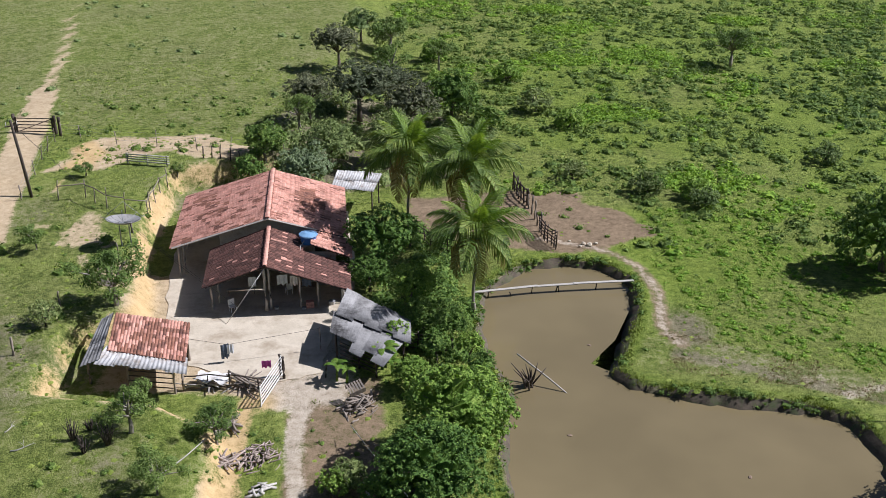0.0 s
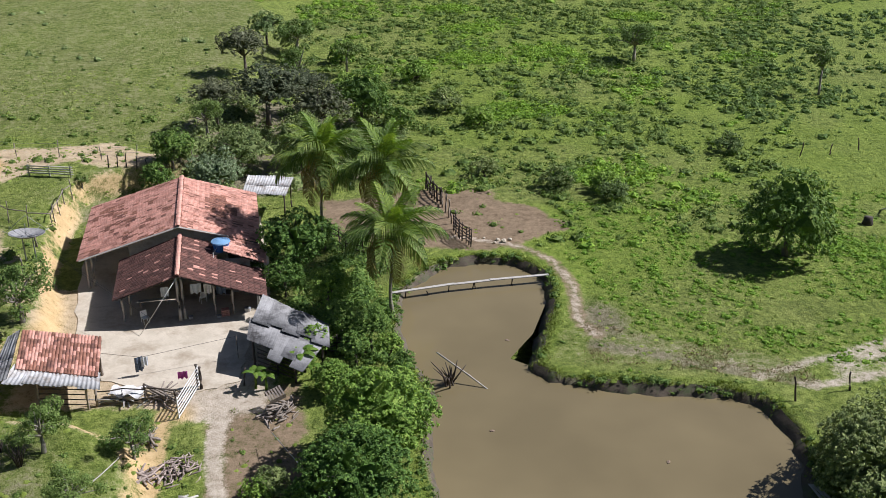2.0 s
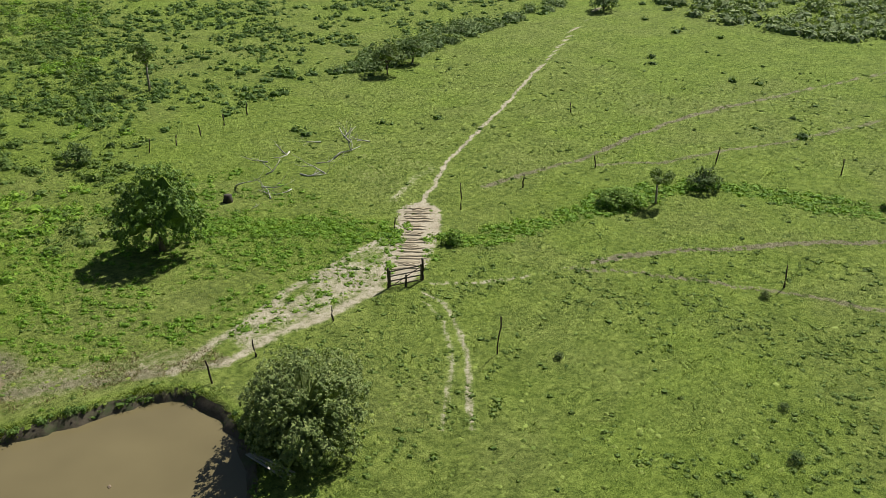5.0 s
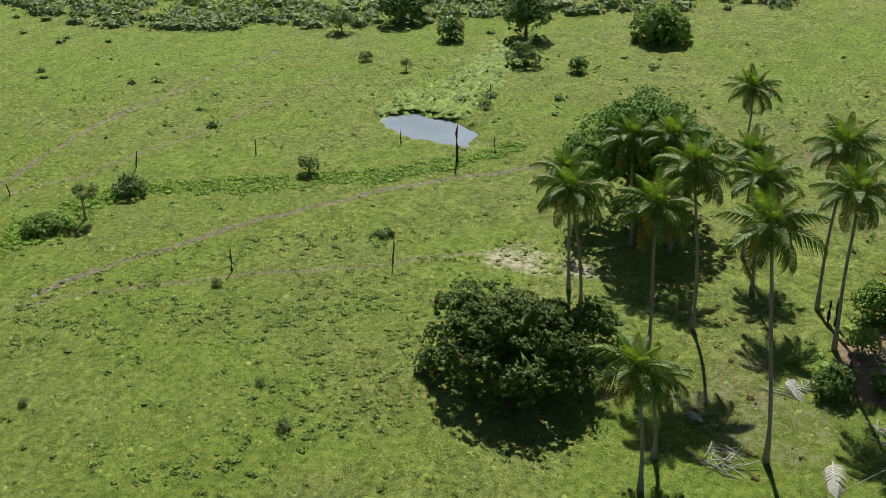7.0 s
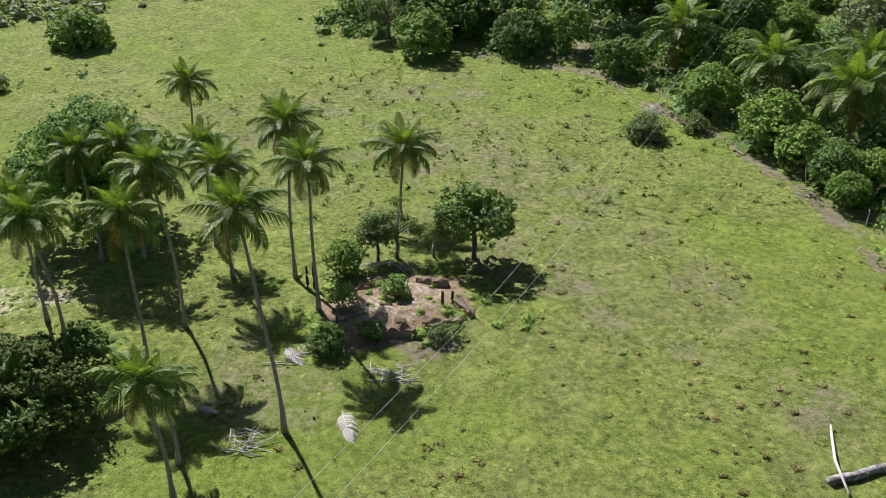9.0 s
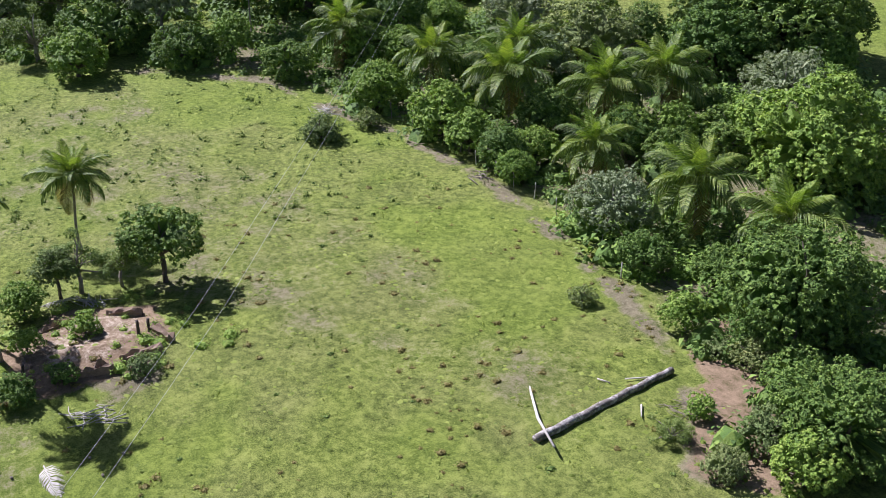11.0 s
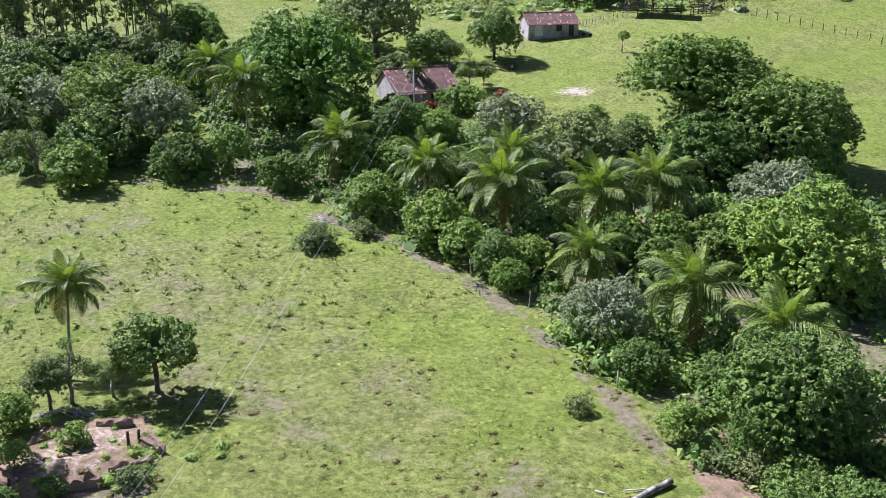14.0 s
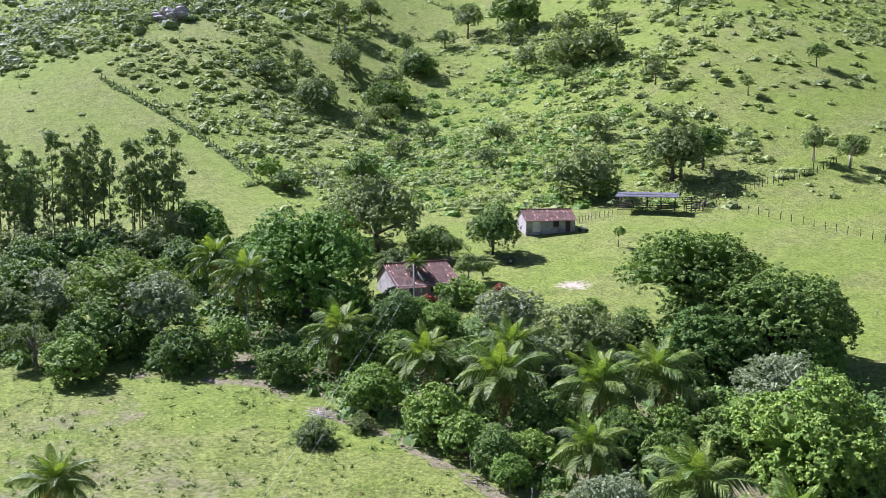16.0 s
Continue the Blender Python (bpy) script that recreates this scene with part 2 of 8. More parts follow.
MUDDY = water_material("muddy_water", (0.168, 0.134, 0.070))
# Pale blue body colour: part of the sky's reflection is painted into it.
POOL_WATER = water_material("sky_tinted_pool_water", (0.22, 0.26, 0.29))

# ---- the lie of the land ----
def value_noise(x, y, seed=0):
    """Smooth noise from 0 to 1 on a lattice one metre wide, for numbers or arrays."""
    x, y = np.asarray(x, float), np.asarray(y, float)
    xi, yi = np.floor(x), np.floor(y)
    fx, fy = x - xi, y - yi
    fx, fy = fx * fx * (3 - 2 * fx), fy * fy * (3 - 2 * fy)

    def corner(a, b):
        v = np.sin(a * 127.1 + b * 311.7 + seed * 74.7) * 43758.5453
        return v - np.floor(v)

    low = corner(xi, yi) * (1 - fx) + corner(xi + 1, yi) * fx
    high = corner(xi, yi + 1) * (1 - fx) + corner(xi + 1, yi + 1) * fx
    return low * (1 - fy) + high * fy


def rough_noise(x, y, size, seed=0):
    return (0.57 * value_noise(x / size, y / size, seed) + 0.29 * value_noise(x / size * 2.1, y / size * 2.1, seed + 3)
            + 0.14 * value_noise(x / size * 4.3, y / size * 4.3, seed + 5))


def smooth(v):
    v = np.clip(v, 0, 1)
    return v * v * (3 - 2 * v)


def bend(v, width):
    """A ramp that begins softly at nought."""
    return width * np.logaddexp(0, v / width)


def line_distance(x, y, points):
    x, y = np.asarray(x, float), np.asarray(y, float)
    best = np.full(np.broadcast(x, y).shape, 1e9)
    for (ax, ay), (bx, by) in zip(points, points[1:]):
        dx, dy = bx - ax, by - ay
        k = np.clip(((x - ax) * dx + (y - ay) * dy) / (dx * dx + dy * dy), 0, 1)
        best = np.minimum(best, np.hypot(x - ax - k * dx, y - ay - k * dy))
    return best


def within(x, y, points):
    """Signed distance to a closed outline: positive inside."""
    x, y = np.asarray(x, float), np.asarray(y, float)
    inside = np.zeros(np.broadcast(x, y).shape, bool)
    for (ax, ay), (bx, by) in zip(points, points[1:] + points[:1]):
        crosses = ((ay > y) != (by > y)) & (x < (bx - ax) * (y - ay) / ((by - ay) or 1e-9) + ax)
        inside ^= crosses
    return np.where(inside, 1, -1) * line_distance(x, y, points + points[:1])


POND = [(2.9, 61.5), (5.8, 65.2), (8.3, 66.0), (11.2, 65.5), (13.0, 63.1), (12.4, 58.1), (11.0, 53.9), (9.8, 51.2), (10.9, 49.7),
        (13.5, 48.6), (16.8, 47.8), (20.6, 47.2), (22.4, 45.9), (22.9, 43.2), (22.4, 40.3), (21.4, 37.5), (19, 34.5), (13, 32.6),
        (7, 33), (4.2, 36), (3.5, 40.4), (3.3, 43), (3.6, 46.3), (4.2, 49.4), (2.8, 52.8), (2.5, 56.2)]
POOL = [(97.9, 29.0), (99.6, 26.4), (98.2, 22.0), (95.0, 18.8), (91.0, 18.7), (92.0, 23.7), (94.9, 27.9)]
RUIN = [(51.5, -12), (51.8, -19.5), (58.5, -22), (61, -16), (57.5, -11.5)]
CORRAL = [(-3, 70), (3, 69.2), (8, 67.5), (12, 68), (16.5, 71), (15, 75), (11, 78.6), (5, 80), (-3, 78)]
REED_BED = [(100.6, 30.4), (108.5, 28.5), (114.0, 24.3), (130.8, 21.5), (119.9, 18.7), (109.2, 19.5), (98.7, 20.5), (98.1, 24.9), (97.8, 28.3)]
TERRACE = [(-9.6, 30), (-10.2, 38), (-11.2, 44), (-15.0, 46.4), (-21.6, 47.2), (-22.0, 53), (-18.4, 55.6), (-19.6, 61), (-21.2, 66),
           (-22.0, 73), (-21.6, 79), (-17.5, 81.2), (-11, 83), (-2, 88), (30, 120), (200, 200), (200, -200), (-9, -200)]
WATER = -0.42


def land(x, y):
    """Height of the ground in metres."""
    x, y = np.asarray(x, float), np.asarray(y, float)
    s = 0.743 * x - 0.669 * y
    side = 0.669 * x + 0.743 * y
    h = 0.06 * bend(s - 75, 16) + 0.16 * bend(s - 195, 22) + 0.13 * bend(s - 290, 40) - 0.30 * bend(s - 900, 60)
    up = smooth((s - 190) / 160)
    h = h + up * (16 * np.exp(-((side - 118) / 70) ** 2) - 9 * np.exp(-((side - 20) / 42) ** 2) + 14 * np.exp(-((side + 75) / 60) ** 2))
    h = h + up * 7 * (rough_noise(x, y, 60, 4) - 0.5)
    h = h + 3.0 * np.exp(-(((s - 176) / 34) ** 2 + ((side + 28) / 40) ** 2))
    bank = smooth(-within(x, y, TERRACE) / 1.5) * smooth((-6 - x) / 9) * smooth((y - 10) / 20)
    h = h + bank * (1.5 + 0.5 * smooth((y - 66) / 14)) + 0.35 * bank * rough_noise(x, y, 3.5, 2)
    h = h + 0.75 * np.exp(-(((x - 55.5) / 5.5) ** 2 + ((y + 16) / 5) ** 2)) * (0.6 + 0.8 * rough_noise(x, y, 2.0, 9))
    flat = smooth(np.maximum(within(x, y, [(-20.5, 49), (-5.6, 48.6), (-5.6, 76), (-20.8, 76)]) + 1.2, 0) / 1.2)
    calm = 1 - smooth(flat)
    h = h + calm * (0.30 * (rough_noise(x, y, 9.0, 1) - 0.5) + 0.16 * (rough_noise(x, y, 1.6, 6) - 0.5))
    h = h + 0.12 * np.exp(-(within(x, y, POND) + 1.3) ** 2 / 0.9)
    h = h - 2.0 * smooth((within(x, y, POND) + 0.35 + 0.5 * (rough_noise(x, y, 1.3, 8) - 0.5)) / 0.6)
    h = h - 1.5 * smooth((within(x, y, POOL) + 1.2 + 1.2 * (rough_noise(x, y, 1.8, 8) - 0.5)) / 2.2)
    return h


# ---- builders ----
def mesh_of(name, verts, faces, material, smoothed=False):
    me = bpy.data.meshes.new(name)
    me.from_pydata([tuple(v) for v in verts] if not isinstance(verts, np.ndarray) else verts.tolist(), [],
                   faces if not isinstance(faces, np.ndarray) else faces.tolist())
    if material:
        me.materials.append(material)
    if smoothed:
        me.shade_smooth()
    return me


def mesh_from_bm(name, bm, material, smoothed=False):
    me = bpy.data.meshes.new(name)
    bm.normal_update()
    bm.to_mesh(me)
    bm.free()
    me.materials.append(material)
    if smoothed:
        me.shade_smooth()
    return me


def part(name, bm, material, parent, label="", m=None, smoothed=False):
    """Links a bmesh, or a mesh that is there already, as one mesh object under a thing or a part."""
    me = bm if isinstance(bm, bpy.types.Mesh) else mesh_from_bm(name, bm, material, smoothed)
    ob = new(name, me)
    ob.parent = parent
    if m is not None:
        ob.matrix_basis = m
    return tagged(ob, label)


def thing(name, label, category, m=None, group="", kind=""):
    ob = new(name)
    ob.empty_display_size = 0.3
    if m is not None:
        ob.matrix_basis = m
    return tagged(ob, label, category, group, kind)


def at_ground(x, y, turn=0.0, lift=0.0):
    return pose(x, y, float(land(x, y)) + lift, 0, 0, turn)


def box(bm, size, m=None, bevel=0.0):
    made = bmesh.ops.create_cube(bm, size=1.0, matrix=(m or Matrix()) @ Matrix.Diagonal((*size, 1)))
    if bevel:
        edges = list({e for v in made["verts"] for e in v.link_edges})
        bmesh.ops.bevel(bm, geom=edges, offset=bevel, segments=1, affect="EDGES")
    return bm


def slab(size, bevel=0.01, lift=None):
    """A bevelled board that stands on its base, or at a given lift."""
    bm = bmesh.new()
    return box(bm, size, Matrix.Translation((0, 0, size[2] / 2 if lift is None else lift)), bevel)


def tube(points, radii, sides=6, capped=True):
    """Vertices and faces of a bent, tapered tube."""
    verts, faces = [], []
    pts = [Vector(p) for p in points]
    for i, p in enumerate(pts):
        along = (pts[min(i + 1, len(pts) - 1)] - pts[max(i - 1, 0)]).normalized()
        q = along.to_track_quat("Z", "Y")
        for k in range(sides):
            a = 2 * math.pi * k / sides
            verts.append(p + q @ Vector((math.cos(a) * radii[i], math.sin(a) * radii[i], 0)))
    for i in range(len(pts) - 1):
        for k in range(sides):
            a, b = i * sides + k, i * sides + (k + 1) % sides
            faces.append((a, b, b + sides, a + sides))
    if capped:
        faces.append(tuple(range(sides))[::-1])
        faces.append(tuple(range((len(pts) - 1) * sides, len(pts) * sides)))
    return verts, faces


def tubes(name, runs, material, sides=6, smoothed=True):
    verts, faces = [], []
    for points, radii in runs:
        v, f = tube(points, radii, sides)
        faces += [tuple(i + len(verts) for i in one) for one in f]
        verts += v
    return mesh_of(name, verts, faces, material, smoothed)


def pole(length, radius, top=None, bent=0.0, material=None, seed=0, sides=6, name="pole"):
    """A rough round post from the ground up."""
    rng = random.Random(seed)
    top = radius * 0.85 if top is None else top
    count = 5
    pts = [(bent * rng.uniform(-1, 1) * (i > 0), bent * rng.uniform(-1, 1) * (i > 0), -0.15 + (length + 0.15) * i / (count - 1)) for i in range(count)]
    return tubes(name, [(pts, [radius + (top - radius) * i / (count - 1) for i in range(count)])], material or WOOD, sides)


# Leaves in bulk: one tilted blade each.
def leaves_at(rng, places, normals, size, slim=0.46, spread=0.46):
    count = len(places)
    normals = normals + rng.normal(0, spread, (count, 3))
    normals /= np.linalg.norm(normals, axis=1)[:, None] + 1e-9
    along = np.cross(normals, rng.normal(0, 1, (count, 3)))
    along /= np.linalg.norm(along, axis=1)[:, None] + 1e-9
    across = np.cross(normals, along)
    big = (size * rng.uniform(0.6, 1.35, count))[:, None]
    verts = np.empty((count, 3, 3))
    verts[:, 0] = places - along * big * 0.55
    verts[:, 1] = places + across * big * slim + along * big * 0.40
    verts[:, 2] = places - across * big * slim + along * big * 0.45
    return verts.reshape(-1, 3), np.arange(count * 3).reshape(-1, 3)


CROWN = {  # tallness, clumps, clump radius, how many leaves, leaf length for a crown one metre in radius, unevenness, lowest leaves
    "mango": (0.84, 44, 0.30, 1.0, 1.0, 0.30, -0.50),
    "fruit": (0.86, 34, 0.33, 0.9, 1.15, 0.34, -0.50),
    "scrub": (0.78, 52, 0.25, 1.0, 0.85, 0.42, -0.42),
    "airy": (0.75, 18, 0.27, 0.55, 0.9, 0.0, 0.0),
    "silver": (0.86, 48, 0.26, 1.25, 0.78, 0.34, -0.45),
    "umbrella": (0.60, 60, 0.25, 1.2, 0.74, 0.36, -0.12),
    "grey": (0.70, 44, 0.24, 0.85, 0.80, 0.46, -0.25),
    "dome": (0.86, 40, 0.27, 1.5, 0.80, 0.20, -0.55),
    "spread": (0.66, 80, 0.20, 1.5, 0.80, 0.20, -0.45),
}
CROWN_STORE = {}


def open_crown(kind, sort, seed):
    """Loose separate clumps with light between them: leaf places, directions and clump centres."""
    tall, clumps, clump, dense, leaf, uneven, low = CROWN[kind]
    amount = int((3400, 9000, 16000, 22000)[sort] * dense)
    clumps = int(clumps * (0.6, 1.0, 1.7, 2.2)[sort])
    clump = clump * (1.1, 0.95, 0.80, 0.72)[sort]
    rng = np.random.default_rng(seed * 31 + sort * 7 + len(kind) * 101 + ord(kind[0]))
    way = rng.normal(0, 1, (clumps, 3))
    way[:, 2] = np.abs(way[:, 2]) * 1.1 - (0.35 if kind == "airy" else 0.62)
    way /= np.linalg.norm(way, axis=1)[:, None]
    reach = (1 - clump * 0.8) * rng.uniform(0.40, 1.18, clumps) ** 0.6
    lump = 0.62 + 0.62 * value_noise(np.arctan2(way[:, 1], way[:, 0]) * 1.3 + 9, way[:, 2] * 2 + 9, seed)
    mid = way * (reach * lump)[:, None]
    rad = clump * rng.uniform(0.5, 1.2, clumps)
    pick = rng.choice(clumps, amount, p=rad ** 2 / (rad ** 2).sum())
    out = rng.normal(0, 1, (amount, 3))
    out[:, 2] += 0.35
    out /= np.linalg.norm(out, axis=1)[:, None]
    places = mid[pick] + out * (rad[pick] * (0.45 + 0.65 * rng.random(amount) ** 0.7))[:, None]
    keep = rng.random(amount) > 0.12
    return rng, places[keep], out[keep], mid


def ball(level):
    bm = bmesh.new()
    bmesh.ops.create_icosphere(bm, subdivisions=level, radius=1.0)
    verts, faces = np.array([v.co for v in bm.verts]), np.array([[v.index for v in f.verts] for f in bm.faces])
    bm.free()
    return verts, faces


BALLS = {level: ball(level) for level in (2, 3, 4)}


def crown_mesh(kind, sort, seed):
    """A crown of leaf clumps, one metre in radius, over the close inner growth: (leaf mesh, clump centres)."""
    key = (kind, sort, seed)
    if key in CROWN_STORE:
        return CROWN_STORE[key]
    tall, clumps, clump, dense, leaf, uneven, low = CROWN[kind]
    size = (0.105, 0.064, 0.045, 0.036)[sort] * leaf
    if kind == "airy":
        rng, places, out, mid = open_crown(kind, sort, seed)
        inner, skin = np.zeros((0, 3)), np.zeros((0, 3), int)
    else:
        rng = np.random.default_rng(seed * 31 + sort * 7 + len(kind) * 101 + ord(kind[0]))
        clumps, clump = int(clumps * (0.7, 1.0, 1.6, 2.3)[sort]), clump * (1.12, 1.0, 0.82, 0.70)[sort]
        k = np.arange(clumps) + 0.5
        way = np.empty((clumps, 3))
        way[:, 2] = 1 - (1 - low) * k / clumps
        flat = np.sqrt(1 - way[:, 2] ** 2)
        way[:, 0], way[:, 1] = flat * np.cos(k * 2.39996 + seed), flat * np.sin(k * 2.39996 + seed)
        way += rng.normal(0, 0.13, (clumps, 3))
        way /= np.linalg.norm(way, axis=1)[:, None]
        lump = rough_noise(way[:, 0] * 1.5 + 9 + 5 * seed, way[:, 1] * 1.5 + 1.1 * way[:, 2] + 9, 1.0, seed + len(kind))
        reach = (1.0 - clump * 0.9) * (1 - uneven * 0.75 + 1.5 * uneven * lump) * rng.uniform(0.80, 1.12, clumps)
        mid = way * reach[:, None]
        rad = clump * rng.uniform(0.55, 1.45, clumps)
        sprays, each = int((320, 800, 1500, 2300)[sort] * dense), (8, 10, 11, 12)[sort]
        spray = (0.115, 0.075, 0.056, 0.045)[sort] * leaf
        pick = rng.choice(clumps, sprays, p=rad ** 2 / (rad ** 2).sum())
        out = rng.normal(0, 1, (sprays, 3)) + 0.8 * way[pick] + (0, 0, 0.25)
        out /= np.linalg.norm(out, axis=1)[:, None]
        heart = mid[pick] + out * (rad[pick] * rng.uniform(0.86 if kind in ("dome", "fruit", "spread") else 0.72, 1.10, sprays) + 0.10 * (rng.random(sprays) > 0.90))[:, None]
        depth = np.full(sprays, 9.0)
        for c, r in zip(mid, rad):
            depth = np.minimum(depth, np.linalg.norm(heart - c, axis=1) / r)
        keep = (depth > 0.66) & (heart[:, 2] > low - 0.25) & (np.einsum("ij,ij->i", out, way[pick]) > -0.35)
        heart, out = np.repeat(heart[keep], each, 0), np.repeat(out[keep], each, 0)
        turn = rng.normal(0, 1, heart.shape) + 0.7 * out + (0, 0, 0.2)
        turn /= np.linalg.norm(turn, axis=1)[:, None]
        places = heart + turn * (spray * rng.uniform(0.35, 1.1, len(heart)))[:, None]
        out = 0.55 * out + 0.55 * turn
        ways, skin = BALLS[(2, 3, 3, 4)[sort]]
        far = np.full(len(ways), 0.30)
        for c, r in zip(mid, rad * 0.46):
            along = ways @ c
            over = r * r - (c @ c - along ** 2)
            far = np.maximum(far, np.where(over > 0, along + np.sqrt(np.maximum(over, 0)), 0))
        far = np.where(ways[:, 2] < low, far * np.clip(1 - (low - ways[:, 2]) * 1.2, 0.35, 1), far)
        inner = ways * (far * rng.uniform(0.90, 1.02, len(ways)))[:, None]
        fit = 0.90 / np.quantile(np.hypot(places[:, 0], places[:, 1]), 0.97)
        places, inner, mid = places * fit, inner * fit * (1, 1, tall), mid * fit
    places[:, 2] *= tall
    verts, faces = leaves_at(rng, places, out * 0.75 + (0, 0, 0.5), size, 0.38, 0.42)
    inner = inner[skin].reshape(-1, 3)
    verts = np.concatenate([inner, verts])
    me = mesh_of("crown", verts, np.arange(len(verts)).reshape(-1, 3), LEAF[kind])
    mid = mid * (1, 1, tall)
    CROWN_STORE[key] = (me, mid)
    return CROWN_STORE[key]


TREE_WORDS = {
    "mango": ("broadleaf_tree", "dense dark green broadleaf tree in grass", "tree"),
    "fruit": ("fruit_tree", "bright green leafy fruit tree with clumped foliage", "tree"),
    "scrub": ("scrub_tree", "dull olive scrub tree with a ragged crown", "tree"),
    "airy": ("young_tree", "thin open tree with sparse leaves and bare branches", "tree"),
    "silver": ("silver_leaf_tree", "silvery grey-green tree with small pale leaves", "tree"),
    "umbrella": ("umbrella_tree", "wide flat-topped umbrella tree with several limbs", "tree"),
    "grey": ("thorn_tree", "dull grey-green thorn tree with a wide thin crown", "tree"),
    "dome": ("mango_tree", "large domed mango tree with dense green foliage", "tree"),
    "spread": ("cashew_tree", "wide low cashew tree with one dense dark crown", "tree"),
}


def plant_tree(kind, x, y, radius, mid, seed, trunk_radius=None, label="", group="", stretch=1.0):
    """A tree at its place: crown radius and the height of the crown's middle, in metres."""
    rng = random.Random(seed * 13 + 5)
    name, words, category = TREE_WORDS[kind]
    small = mid < 1.7 and radius < 2.4
    if small:
        name, category = "bush", "bush"
        words = {"mango": "low dark green leafy bush", "fruit": "low bright green leafy bush", "silver": "low grey-green bush with small leaves",
                 "scrub": "low dull olive scrubby bush", "airy": "low sparse leafy bush"}.get(kind, words)
    tree = thing(name, label or words, category, at_ground(x, y, rng.uniform(0, 360), -0.03), group)
    look_size = radius / math.sqrt(x * x + y * y + 900)
    sort = 0 if look_size < 0.022 else 1 if look_size < 0.048 else 2 if look_size < 0.068 else 3
    me, middles = crown_mesh(kind, sort, rng.randrange(2))
    squash = rng.uniform(0.92, 1.08)
    part("crown", me, None, tree, m=Matrix.Translation((0, 0, mid)) @ Matrix.Diagonal((radius * squash, radius / squash, radius * stretch, 1)))
    tall = CROWN[kind][0]
    thick = trunk_radius or max(0.05, 0.055 * radius + 0.02)
    fork = max(0.25, min(mid - 0.35 * radius * tall, mid * 0.75)) if mid > 0.6 else 0.2
    runs = [([(0, 0, -0.2), (rng.uniform(-0.1, 0.1), rng.uniform(-0.1, 0.1), fork * 0.5), (0.05, 0, fork)], [thick * 1.35, thick, thick * 0.85])]
    for c in middles[:: max(1, len(middles) // (9 if kind != "airy" else 13))]:
        end = Vector((c[0] * radius, c[1] * radius, mid + c[2] * radius * stretch))
        bow = Vector((end.x * 0.45 + rng.uniform(-0.1, 0.1) * radius, end.y * 0.45 + rng.uniform(-0.1, 0.1) * radius, fork + (end.z - fork) * 0.62))
        runs.append(([(0.05, 0, fork * 0.92), bow, end], [thick * 0.6, thick * 0.36, thick * 0.10]))
    part("trunk", tubes("trunk", runs, PALE_BARK if kind in ("airy", "silver") else BARK, 5), None, tree)
    return tree


# Palms
def frond_mesh(name, material, droop, pairs, seed):
    """A feather leaf one metre long that starts along +x and bends down."""
    rng = np.random.default_rng(seed)
    steps = 9
    pts, angle = [np.zeros(3)], 0.0
    for i in range(steps):
        angle -= droop / steps * (0.25 + 1.5 * i / steps)
        pts.append(pts[-1] + np.array([math.cos(angle), 0, math.sin(angle)]) / steps)
    pts = np.array(pts)
    verts, faces = tube([tuple(p) for p in pts], [0.016 * (1 - 0.85 * i / steps) for i in range(steps + 1)], 3, False)
    verts = [tuple(v) for v in verts]
    faces = [tuple(f) for f in faces]
    for i in range(pairs):
        k = 0.10 + 0.90 * i / (pairs - 1)
        f = min(k * steps, steps - 0.001)
        a = int(f)
        p = pts[a] + (pts[a + 1] - pts[a]) * (f - a)
        along = (pts[a + 1] - pts[a]) * steps
        length = 0.250 * math.sin(math.pi * min(1, 0.16 + 0.84 * k) ** 0.75) ** 0.7 + 0.05
        for side in (-1, 1):
            lean = 0.55 + 0.5 * k + rng.normal(0, 0.10)
            way = along * lean + np.array([0, side * 1.0, 0]) + np.array([0, 0, -0.10 + rng.normal(0, 0.10)])
            way /= np.linalg.norm(way)
            tip = p + way * length * rng.uniform(0.85, 1.1) + np.array([0, 0, -0.62 * length * (0.4 + droop * 0.6)])
            bow = p + way * length * 0.55 + np.array([0, 0, 0.02])
            wide = along / np.linalg.norm(along) * 0.0170
            n = len(verts)
            verts += [tuple(p - wide * 0.7), tuple(p + wide * 0.7), tuple(bow + wide), tuple(bow - wide), tuple(tip)]
            faces += [(n, n + 1, n + 2, n + 3), (n + 3, n + 2, n + 4)]
    return mesh_of(name, verts, faces, material)


FRONDS = {"spear": [frond_mesh("frond", SPEAR, 0.75, 28, s) for s in (1, 2)],
          "green": [frond_mesh("frond", FROND, 1.15, 30, s) for s in (3, 4, 5)],
          "low": [frond_mesh("frond", FROND, 1.30, 30, s) for s in (6, 7)],
          "old": [frond_mesh("frond", OLD_FROND, 1.6, 24, s) for s in (8, 9)]}


def nut_mesh():
    bm = bmesh.new()
    for i in range(7):
        a = i * 0.9
        bmesh.ops.create_icosphere(bm, subdivisions=1, radius=0.12, matrix=Matrix.Translation((0.17 * math.cos(a), 0.17 * math.sin(a), -0.09 * (i % 3))))
    return mesh_from_bm("coconut_bunch", bm, OLD_FROND, True)


NUTS = nut_mesh()


